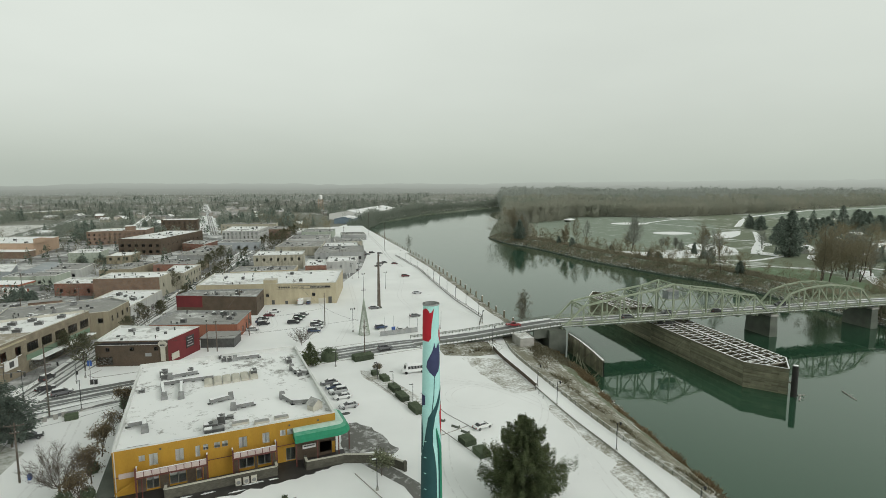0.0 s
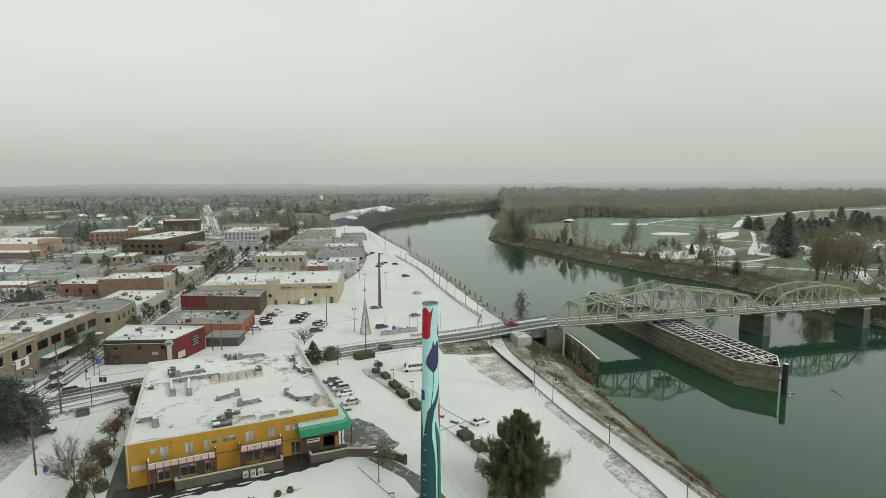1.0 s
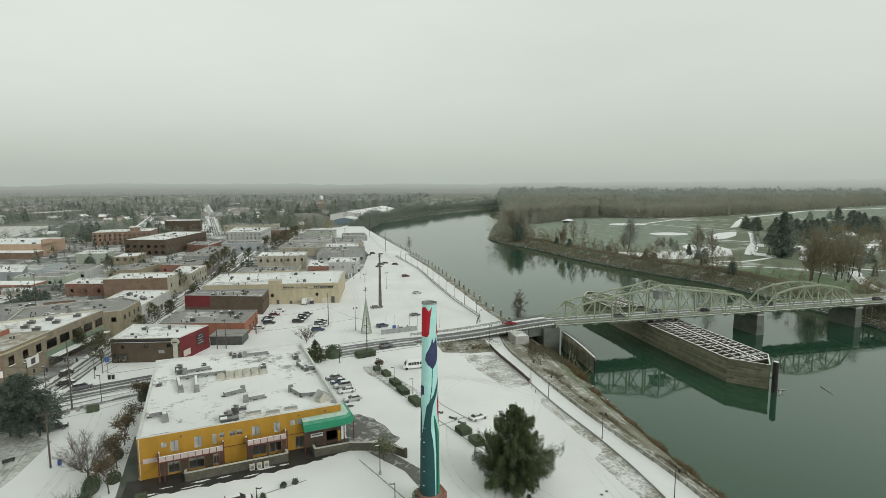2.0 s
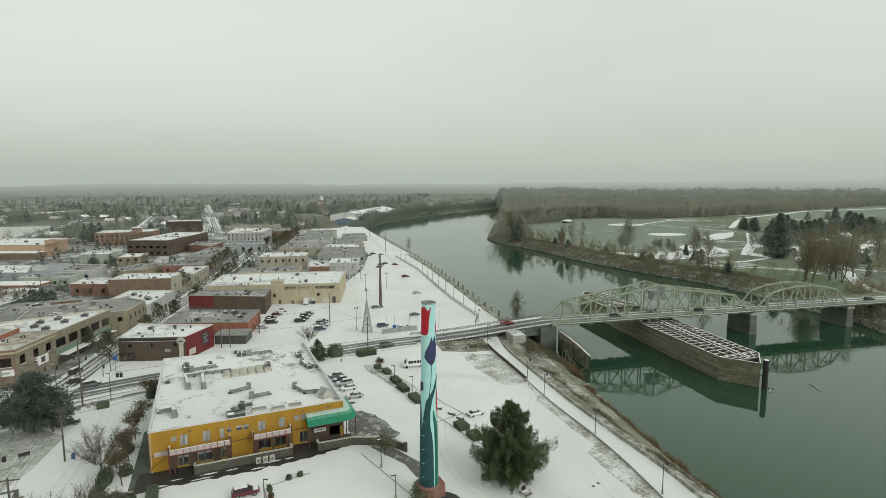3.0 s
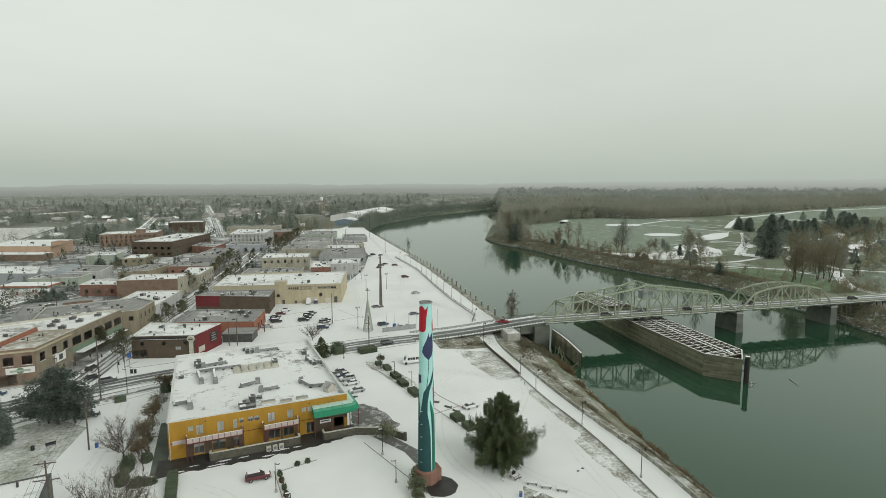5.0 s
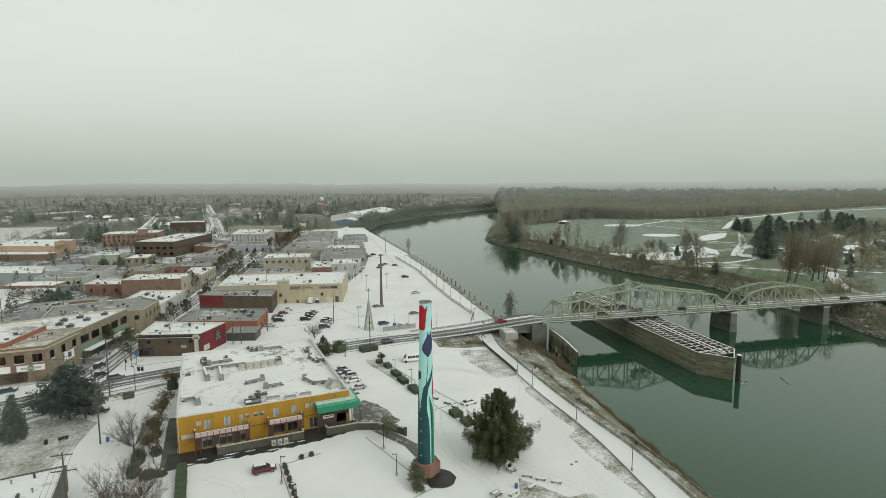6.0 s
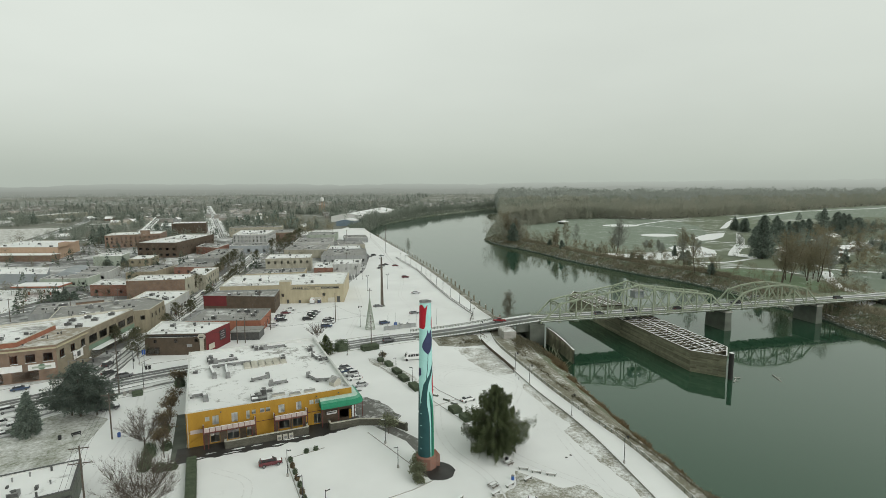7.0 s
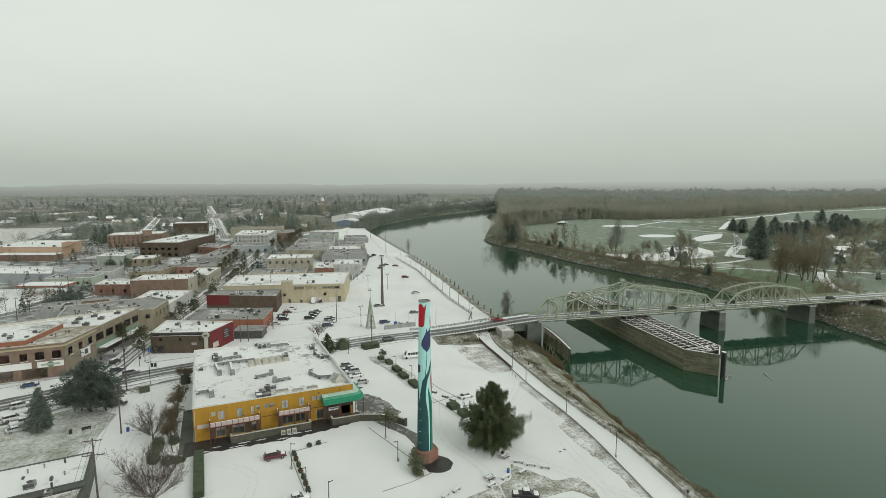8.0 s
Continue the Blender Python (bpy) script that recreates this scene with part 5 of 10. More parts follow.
def roof_unit(x, y, z, w=1.6, d=1.1, h=1.0, turn=0.0, fan=True):
    ob = thing("rooftop_unit", "grey metal rooftop air unit with snow on top", "rooftop unit", "rooftop units", (x, y, z), turn)
    part("body", Shape().box(-w / 2, w / 2, -d / 2, d / 2, 0.15, h), STEEL, ob)
    for s in (-d / 2, d / 2 - 0.12):
        part("base_rail", Shape().box(-w / 2, w / 2, s, s + 0.12, 0, 0.15), DARK_STEEL, ob)
    part("grille", Shape().box(-w / 2 + 0.1, w / 2 - 0.1, -d / 2 - 0.03, -d / 2, 0.28, h - 0.15), DARK_STEEL, ob)
    if fan:
        part("fan_guard", Shape().tube((0, 0, h), (0, 0, h + 0.14), min(w, d) * 0.36, min(w, d) * 0.36, 12), DARK_STEEL, ob)
    part("snow_cap", Shape().box(-w / 2 + 0.05, -w * 0.12, -d / 2 + 0.05, d / 2 - 0.05, h, h + 0.1), CAP_SNOW, ob)
    return ob


def duct(line, z, w=0.7, h=0.7, hood=True):
    ob = thing("roof_duct", "galvanised roof duct run dusted with snow", "roof duct", "roof ducts")
    s, sn, leg = Shape(), Shape(), Shape()
    for a, b in zip(line, line[1:]):
        a3, b3 = Vector((*a, z + 0.35 + h / 2)), Vector((*b, z + 0.35 + h / 2))
        s.beam(a3, b3, w, h)
        sn.beam(a3 + Vector((0, 0, h / 2 + 0.03)), b3 + Vector((0, 0, h / 2 + 0.03)), w * 0.85, 0.06)
        k = max(1, round((b3 - a3).length / 2.5))
        for i in range(k + 1):
            p = a3.lerp(b3, i / k)
            leg.box(p.x - w / 2, p.x + w / 2, p.y - 0.06, p.y + 0.06, z, z + 0.35)
    part("duct", s, STEEL, ob)
    part("snow_cap", sn, CAP_SNOW, ob)
    part("support", leg, DARK_STEEL, ob)
    if hood:
        e = line[-1]
        part("hood", Shape().hull8([(e[0] - 0.65, e[1] - 0.65, z), (e[0] + 0.65, e[1] - 0.65, z), (e[0] + 0.65, e[1] + 0.65, z), (e[0] - 0.65, e[1] + 0.65, z), (e[0] - 0.5, e[1] - 0.5, z + 1.5), (e[0] + 0.5, e[1] - 0.5, z + 1.5), (e[0] + 0.5, e[1] + 0.5, z + 1.5), (e[0] - 0.5, e[1] + 0.5, z + 1.5)]), STEEL, ob)


# ---- the yellow building ----
YX0, YX1, YY0, YY1, YH = -33.4, 5.7, 101.0, 150.6, 8.35
front_open = [(-29.4, -28.4, 5.7, 6.8), (-27.8, -26.4, 4.6, 6.8), (-23.6, -22.2, 4.5, 6.8), (-20.3, -19.5, 4.6, 6.7), (-19.0, -18.1, 5.6, 6.7), (-17.1, -16.05, 5.6, 6.7), (-15.75, -14.7, 5.6, 6.7),
              (-12.8, -11.3, 4.7, 6.8), (-8.5, -7.2, 4.7, 6.8), (-5.2, -4.15, 5.5, 6.7), (-3.85, -2.8, 5.5, 6.7),
              (-28.4, -26.4, 0.3, 2.9), (-24.7, -22.0, 0.3, 2.9), (-20.3, -19.2, 0.3, 2.9), (-12.9, -10.2, 0.5, 3.1), (-9.5, -7.1, 0.5, 3.1), (2.4, 4.6, 0.8, 2.9), (-4.2, -2.4, 0.2, 2.8)]
yb = flat_building("yellow_building", "ochre yellow two-storey building with a snowy flat roof", [(YX0, YY0), (YX1, YY0), (YX1, YY1), (YX0, YY1)], YH, YELLOW,
                   {0: {"open": [(a - YX0, b - YX0, c, d) for a, b, c, d in front_open], "bars": 1, "sill": False, "bands": [(0.0, 39.2, 3.42, 3.56, MAROON_POST)]},
                    1: {"open": spread(49.6, 8, 1.6, 4.6, 6.6) + spread(49.6, 6, 2.2, 0.4, 2.9), "mat": WHITE_WALL},
                    3: {"open": spread(49.6, 7, 1.6, 4.6, 6.6), "mat": WHITE_WALL}}, roof=CLEAN_ROOF_SNOW, parapet=0.85, coping=PARAPET, frame_mat=CREAM, group="")
part("downpipe", Shape().tube((-33.1, 100.85, 0), (-33.1, 100.85, 8.2), 0.09, 0.09, 8), CREAM, yb)
for k, x in enumerate((-25.9, -3.4, 2.2)):
    part("wall_lamp", Shape().box(x - 0.15, x + 0.15, 100.7, 101.0, 7.35, 7.6), DARK_STEEL, yb)


for k, (a, b, c, d) in enumerate(front_open[:14]):
    low = c + (d - c) * (0.45 if k in (4, 5, 6) else 0.62 if k > 10 else 0.05)
    m = (b - a) * 0.07
    part("blind", Shape().box(a + 0.05, (a + b) / 2 - m, 101.17, 101.2, low, d - 0.05).box((a + b) / 2 + m, b - 0.05, 101.17, 101.2, low, d - 0.05), TRIM_WHITE, yb, "pale blind behind the window")


def balcony(x0, x1):
    ob = part("balcony", Shape().box(x0, x1, 98.7, 101.0, 3.62, 3.82), MAROON_POST, yb, "maroon balcony with pale panels and a snowy rail")
    k = round((x1 - x0) / 1.25)
    w = (x1 - x0) / k
    for i in range(k):
        part("rail_panel", Shape().box(x0 + i * w + 0.07, x0 + (i + 1) * w - 0.07, 98.72, 98.78, 3.95, 4.85), MAROON, ob)
    for i in range(k + 1):
        part("rail_post", Shape().box(x0 + i * w - 0.06, x0 + i * w + 0.06, 98.68, 98.8, 3.8, 4.95), MAROON_POST, ob)
    for x in (x0, x1):
        part("end_rail", Shape().box(x - 0.06, x + 0.06, 98.7, 101.0, 4.85, 4.97).box(x - 0.05, x + 0.05, 98.8, 101.0, 3.95, 4.85), MAROON, ob)
        part("tall_post", Shape().box(x - 0.13, x + 0.13, 98.6, 98.86, 0.0, 5.7), MAROON_POST, ob)
        part("post", Shape().box(x - 0.1 + (0.9 if x == x0 else -0.9), x + 0.1 + (0.9 if x == x0 else -0.9), 98.62, 98.82, 0.0, 3.65), MAROON_POST, ob)
    part("rail_snow", Shape().box(x0 - 0.1, x1 + 0.1, 98.64, 98.84, 4.95, 5.02), CAP_SNOW, ob, "snow on the top rail")
    part("rail_snow_end", Shape().box(x0 - 0.12, x0 + 0.12, 98.9, 101.0, 4.97, 5.07).box(x1 - 0.12, x1 + 0.12, 98.9, 101.0, 4.97, 5.07), CAP_SNOW, ob)


balcony(-29.8, -18.4)
balcony(-14.0, -6.2)
# thin dark boxes laid over the ochre wall below both balconies
for x0, x1, z0, z1 in ((-29.8, -28.5, 0.0, 3.4), (-26.3, -24.8, 0.0, 3.4), (-21.9, -20.4, 0.0, 3.4), (-19.1, -18.4, 0.0, 3.4), (-28.5, -26.3, 2.95, 3.4), (-24.8, -21.9, 2.95, 3.4), (-20.4, -19.1, 2.95, 3.4),
                       (-14.0, -13.0, 0.0, 3.4), (-10.1, -9.6, 0.0, 3.4), (-7.0, -6.2, 0.0, 3.4), (-13.0, -10.1, 3.15, 3.4), (-9.6, -7.0, 3.15, 3.4)):
    part("ground_floor_panel", Shape().box(x0, x1, 100.94, 101.0, z0, z1), DARK_BRICK, yb, "dark brown panel under the balcony")
part("wall_panel", Shape().box(-32.6, -30.0, 100.86, 101.0, 3.2, 4.1), MAROON, yb, "pale maroon wall panel")
part("stair_rail", Shape().beam((-33.0, 100.0, 1.0), (-30.2, 100.0, 2.6), 0.08, 0.5), YELLOW, yb)
# the green awning, a quarter barrel that turns the corner
aw, aws, awm = Shape(), Shape(), Shape()
prof = [(0.0, 6.75), (-0.8, 6.7), (-1.6, 6.45), (-2.3, 6.0), (-2.75, 5.4), (-2.95, 4.75)]
cols = [(-2.8, 0.0)] + [(-2.8 + i * 8.5 / 8, 0.0) for i in range(1, 9)]
plan = [(x, 101.0, 0.0, -1.0) for x, _ in cols] + [(5.7, 101.0, math.sin(a), -math.cos(a)) for a in (0.4, 0.8, 1.2, 1.57)] + [(5.7, 103.0 + i * 2, 1.0, 0.0) for i in range(3)]
pts = [[(x - dx * d, y - dy * d if True else 0, z) for d, z in prof] for x, y, dx, dy in plan]
for c0, c1 in zip(pts, pts[1:]):
    for i in range(len(prof) - 1):
        (aws if i < 2 else awm if i < 3 else aw).face(c0[i], c0[i + 1], c1[i + 1], c1[i])
part("awning", aw, GREEN_CANVAS, yb, "curved green canvas awning with snow sliding off")
part("awning_snow", aws, AWNING_FILM, yb, "snow on the upper awning")
part("awning_slush", awm, AWNING_THIN, yb, "thin snow film on the awning")
for c in (pts[0],):
    aw2 = Shape().face(*[c[i] for i in range(len(prof))], (c[0][0], 101.0, 4.75))
    part("awning_end", aw2, GREEN_CANVAS, yb)
for x in (-2.6, 1.5, 5.7):
    part("awning_post", Shape().box(x - 0.1, x + 0.1, 98.2, 98.4, 0.0, 4.8), MAROON_POST, yb)
part("awning_post", Shape().box(8.4, 8.6, 100.9, 101.1, 0.0, 4.8), MAROON_POST, yb)
part("awning_beam", Shape().beam((-2.8, 98.15, 4.75), (5.7, 98.15, 4.75), 0.12).beam((5.7, 98.15, 4.75), (8.5, 101, 4.75), 0.12), MAROON_POST, yb)
brd = part("shop_sign", Shape().box(-1.1, 1.5, 100.2, 100.3, 2.3, 3.1), TRIM_WHITE, yb, "small white shop sign under the awning")
part("sign_bar", Shape().box(-0.9, 1.3, 100.17, 100.2, 2.68, 2.92), DARK_STEEL, brd)
part("recess_wall", Shape().box(-2.4, 5.6, 100.6, 100.9, 0.0, 4.6), DARK_BRICK, yb, "shaded brown entrance wall")
part("entrance_window", Shape().box(2.4, 4.6, 100.5, 100.6, 0.8, 2.9), GLASS, yb)
# plain ochre panel beside the entrance window
part("lit_door", Shape().box(4.85, 5.4, 100.5, 100.6, 0.2, 2.6), YELLOW, yb)
for i in range(3):
    pos = -12.6 + i * 1.35
    hp = thing("wall_unit", "white heat-pump box standing by the low wall", "heat pump", "heat pumps", (pos - 0.8, 95.9, 0.0))
    part("body", Shape().box(-0.5, 0.5, -0.25, 0.25, 0.15, 1.3), CREAM, hp)
    part("fan_grille", Shape().tube((0, -0.27, 0.72), (0, -0.25, 0.72), 0.36, 0.36, 14), STEEL, hp)
    part("foot", Shape().box(-0.45, -0.35, -0.25, 0.25, 0, 0.15).box(0.35, 0.45, -0.25, 0.25, 0, 0.15), DARK_STEEL, hp)

ROOF_Z = YH - 0.85
for x, y, w, d, h, f in ((-27.5, 141.5, 1.8, 1.6, 1.6, True), (-27.2, 139.0, 1.6, 1.3, 1.4, True), (-21.5, 140.2, 1.3, 1.3, 1.6, True), (-17.5, 105.4, 2.6, 1.4, 1.3, True), (-15.6, 107.4, 1.5, 1.3, 1.7, True), (-16.9, 103.6, 3.6, 1.2, 1.0, False),
                      (-13.6, 147.2, 1.2, 1.2, 1.2, True), (-12.2, 147.0, 1.2, 1.2, 1.2, True), (-14.4, 150.0, 0.8, 0.8, 1.0, False), (2.1, 139.4, 1.4, 2.6, 1.2, True), (3.1, 128.6, 1.2, 2.6, 1.1, True), (-7.2, 133.6, 1.5, 2.2, 1.4, True), (-31.5, 132.0, 1.3, 1.0, 0.8, False), (-14.2, 109.0, 2.0, 0.8, 0.7, False)):
    roof_unit(x, y, ROOF_Z, w, d, h, 0.0, f)
for ln, w in (([(-20.0, 139.6), (-26.0, 138.6)], 0.8), ([(-16.4, 134.2), (-23.2, 134.4), (-27.5, 134.0), (-26.6, 125.6)], 0.7), ([(-23.4, 133.0), (-23.2, 124.4)], 0.7), ([(-17.4, 118.2), (-13.2, 119.6)], 1.1), ([(-9.0, 113.6), (-13.0, 113.2)], 1.0),
              ([(3.2, 109.6), (-1.2, 110.6), (-2.8, 115.2)], 0.7), ([(-32.2, 112.6), (-29.4, 112.8), (-29.0, 109.4)], 0.9), ([(-4.6, 146.6), (-10.8, 146.8)], 0.9), ([(5.0, 128.0), (2.4, 129.6), (2.0, 133.0)], 0.7)):
    duct(ln, ROOF_Z, w, 0.75)
for i in range(6):
    x = -17.6 + i * 2.05
    sk = thing("skylight", "pale ridged skylight box dusted with snow", "skylight", "roof skylights", (x, 132.0 + 0.12 * i, ROOF_Z))
    part("curb", Shape().box(-0.9, 0.9, -2.6, 2.6, 0, 0.5), CREAM, sk)
    part("glazing", Shape().face((-0.85, -2.5, 0.52), (0.85, -2.5, 0.52), (0, -2.3, 0.72)).face((-0.85, -2.5, 0.52), (0, -2.3, 0.72), (0, 2.3, 0.72), (-0.85, 2.5, 0.52)).face((0.85, -2.5, 0.52), (0.85, 2.5, 0.52), (0, 2.3, 0.72), (0, -2.3, 0.72)).face((0.85, 2.5, 0.52), (-0.85, 2.5, 0.52), (0, 2.3, 0.72)), CREAM, sk)
for x, y, w in ((-12.1, 105.6, 3.2), (-8.2, 104.4, 2.8), (-4.4, 104.8, 2.8), (-29.6, 102.2, 3.6), (-24.4, 102.0, 2.8)):
    sk = thing("roof_hatch", "low framed roof light half covered with snow", "roof light", "roof lights", (x, y, ROOF_Z))
    part("curb", Shape().box(-w / 2, w / 2, -0.6, 0.6, 0, 0.4), CREAM, sk)
    part("lid", Shape().box(-w / 2 + 0.1, w / 2 - 0.1, -0.5, 0.5, 0.4, 0.5), THIN_ROOF_SNOW, sk)
hut = thing("roof_hut", "small cream gabled vent hut with a snowy roof", "vent hut", "", (2.7, 106.6, ROOF_Z), 0.5)
part("wall", Shape().prism([(-1.2, -1.0), (1.2, -1.0), (1.2, 1.0), (-1.2, 1.0)], 0, 1.3).face((-1.2, -1.0, 1.3), (1.2, -1.0, 1.3), (0, -1.0, 2.3)).face((1.2, 1.0, 1.3), (-1.2, 1.0, 1.3), (0, 1.0, 2.3)), CREAM, hut)
part("roof", Shape().hull8([(-1.45, -1.2, 1.15), (0, -1.2, 2.35), (0, 1.2, 2.35), (-1.45, 1.2, 1.15), (-1.45, -1.2, 1.27), (0, -1.2, 2.47), (0, 1.2, 2.47), (-1.45, 1.2, 1.27)]).hull8([(0, -1.2, 2.35), (1.45, -1.2, 1.15), (1.45, 1.2, 1.15), (0, 1.2, 2.35), (0, -1.2, 2.47), (1.45, -1.2, 1.27), (1.45, 1.2, 1.27), (0, 1.2, 2.47)]), THIN_ROOF_SNOW, hut)

# low block walls in front of it
def low_wall(line, h, label):
    ob = thing("retaining_wall", label, "low wall", "low walls", kind="structure")
    for a, b in zip(line, line[1:]):
        part("blockwork", Shape().beam((*a, h / 2), (*b, h / 2), 0.35, h), BLOCK, ob)
        part("coping_snow", Shape().beam((*a, h + 0.06), (*b, h + 0.06), 0.46, 0.12), CREAM, ob)
    for e in (line[0], line[-1]):
        part("end_pier", Shape().box(e[0] - 0.3, e[0] + 0.3, e[1] - 0.3, e[1] + 0.3, 0, h + 0.25), BLOCK, ob)


low_wall([(-25.2, 98.4), (-25.3, 96.9), (-6.5, 96.7), (-6.5, 98.6)], 1.75, "grey block wall with a snowy top along the yard")
low_wall([(-1.0, 98.0), (-1.0, 96.1), (6.2, 95.8), (13.2, 92.6), (16.0, 88.0)], 1.75, "grey block wall with a snowy top bending round the entrance")

# ---- the tall painted chimney ----
CX, CY, CZ0, CZ1, CR0, CR1 = 14.05, 70.6, 2.7, 36.4, 1.72, 1.2
tower = thing("painted_chimney", "tall tapering chimney painted pale teal with a mural of tulips", "chimney", "", (CX, CY, 0))


def radius(z):
    return CR0 + (CR1 - CR0) * (z - CZ0) / (CZ1 - CZ0)


shaft = Shape()
rings, seg = 48, 72
for k in range(rings + 1):
    z = CZ0 + (CZ1 - CZ0) * k / rings
    r = radius(z)
    shaft.v.extend((r * math.cos(2 * math.pi * i / seg), r * math.sin(2 * math.pi * i / seg), z) for i in range(seg))
for k in range(rings):
    for i in range(seg):
        j = (i + 1) % seg
        shaft.f.append((k * seg + i, k * seg + j, (k + 1) * seg + j, (k + 1) * seg + i))
part("shaft", shaft, MURAL_BLUE, tower, "", True)
part("flue_rim", Shape().tube((0, 0, CZ1), (0, 0, CZ1 + 0.25), CR1 + 0.1, CR1 + 0.1, 40, False).tube((0, 0, CZ1 + 0.25), (0, 0, CZ1 - 1.5), CR1 - 0.2, CR1 - 0.2, 40, False), GREY_WALL, tower, "grey soot-stained rim")
rim = Shape()
for i in range(40):
    a, b = 2 * math.pi * i / 40, 2 * math.pi * (i + 1) / 40
    rim.face(*[((CR1 + e) * math.cos(w), (CR1 + e) * math.sin(w), CZ1 + 0.25) for e, w in ((0.1, a), (0.1, b), (-0.2, b), (-0.2, a))])
part("flue_rim_top", rim, DARK_STEEL, tower)
# black disc added across the flue; it paints the dark of its depth
rim = Shape()
rim.face(*[((CR1 - 0.2) * math.cos(2 * math.pi * i / 40), (CR1 - 0.2) * math.sin(2 * math.pi * i / 40), CZ1 - 1.4) for i in range(40)])
part("flue_soot", rim, BLACK_PAINT, tower)
# bearing from the chimney towards the camera path; the mural is centred on it
CAM_SIDE = math.atan2(-45 - CY, -22 - CX)


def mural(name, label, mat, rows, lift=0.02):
    """A painted shape: rows of (height, left, right), left and right as shares of the half width seen from the camera.
    """
    s = Shape()
    steps = 20
    dense = []
    for (za, la, ra), (zb, lb, rb) in zip(rows, rows[1:]):
        m = max(1, int(abs(zb - za) / 0.5))
        for i in range(m):
            t = i / m
            dense.append((za + (zb - za) * t, la + (lb - la) * t, ra + (rb - ra) * t))
    dense.append(rows[-1])
    for z, l, r in dense:
        z = CZ0 + (z - CZ0) * 0.974
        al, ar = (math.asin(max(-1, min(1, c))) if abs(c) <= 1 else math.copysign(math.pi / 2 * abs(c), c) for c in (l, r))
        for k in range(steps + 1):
            w = CAM_SIDE + al + (ar - al) * k / steps
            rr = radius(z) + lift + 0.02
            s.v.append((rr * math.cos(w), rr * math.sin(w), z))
    for i in range(len(dense) - 1):
        for k in range(steps):
            a = i * (steps + 1) + k
            s.f.append((a, a + 1, a + steps + 2, a + steps + 1))
    part(name, s, mat, tower, label, True)


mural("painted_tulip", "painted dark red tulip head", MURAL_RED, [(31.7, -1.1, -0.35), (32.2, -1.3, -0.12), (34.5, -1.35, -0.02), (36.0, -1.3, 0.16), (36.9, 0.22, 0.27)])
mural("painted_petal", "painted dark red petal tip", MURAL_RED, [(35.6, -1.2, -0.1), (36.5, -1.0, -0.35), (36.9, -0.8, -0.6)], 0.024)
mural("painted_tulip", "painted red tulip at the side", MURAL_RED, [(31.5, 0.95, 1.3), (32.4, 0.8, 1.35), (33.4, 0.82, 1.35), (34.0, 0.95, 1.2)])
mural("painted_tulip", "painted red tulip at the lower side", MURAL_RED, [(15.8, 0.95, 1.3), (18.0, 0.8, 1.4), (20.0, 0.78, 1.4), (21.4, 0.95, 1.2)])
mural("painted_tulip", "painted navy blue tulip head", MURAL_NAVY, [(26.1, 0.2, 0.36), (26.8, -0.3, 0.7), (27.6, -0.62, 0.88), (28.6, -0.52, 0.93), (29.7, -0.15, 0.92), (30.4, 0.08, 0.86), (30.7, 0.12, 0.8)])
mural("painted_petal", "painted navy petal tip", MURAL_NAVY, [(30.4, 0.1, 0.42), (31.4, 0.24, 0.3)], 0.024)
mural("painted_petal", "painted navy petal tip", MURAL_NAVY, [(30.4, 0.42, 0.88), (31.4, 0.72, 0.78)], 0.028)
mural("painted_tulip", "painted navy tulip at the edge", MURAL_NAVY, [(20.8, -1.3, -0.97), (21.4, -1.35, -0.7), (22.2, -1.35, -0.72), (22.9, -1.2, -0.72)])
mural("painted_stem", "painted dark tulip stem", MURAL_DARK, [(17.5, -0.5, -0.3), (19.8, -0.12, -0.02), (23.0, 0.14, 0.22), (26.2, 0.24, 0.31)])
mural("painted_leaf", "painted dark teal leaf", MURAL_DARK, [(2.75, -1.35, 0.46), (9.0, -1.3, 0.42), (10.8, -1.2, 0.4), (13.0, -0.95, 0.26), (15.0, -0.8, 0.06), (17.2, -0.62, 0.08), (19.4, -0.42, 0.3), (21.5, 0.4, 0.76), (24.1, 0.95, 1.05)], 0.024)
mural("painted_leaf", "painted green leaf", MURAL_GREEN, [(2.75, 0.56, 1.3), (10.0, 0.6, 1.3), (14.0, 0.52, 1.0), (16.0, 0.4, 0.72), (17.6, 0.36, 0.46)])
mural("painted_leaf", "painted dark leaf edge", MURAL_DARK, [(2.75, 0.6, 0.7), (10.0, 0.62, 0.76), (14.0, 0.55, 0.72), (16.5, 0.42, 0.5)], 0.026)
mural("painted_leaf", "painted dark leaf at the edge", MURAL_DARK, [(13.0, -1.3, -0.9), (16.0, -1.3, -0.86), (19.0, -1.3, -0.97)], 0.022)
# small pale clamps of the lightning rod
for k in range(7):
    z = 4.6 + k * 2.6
    w = CAM_SIDE - 0.75
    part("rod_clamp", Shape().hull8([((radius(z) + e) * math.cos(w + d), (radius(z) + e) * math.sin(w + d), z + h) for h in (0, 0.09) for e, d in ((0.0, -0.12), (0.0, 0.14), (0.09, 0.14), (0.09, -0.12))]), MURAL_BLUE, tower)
base = part("brick_base", Shape().tube((0, 0, 0), (0, 0, CZ0 - 0.15), 2.35, 2.3, 8), RED_BRICK, tower, "red brick octagonal base")
part("base_block", Shape().box(0.6, 2.75, -1.2, 1.4, 0.0, 2.6), RED_BRICK, tower, "brick flue block at the base")
part("base_ledge", Shape().tube((0, 0, CZ0 - 0.15), (0, 0, CZ0 + 0.1), 2.3, 1.74, 24), RED_BRICK, tower, "sloping brick ledge dusted with snow")

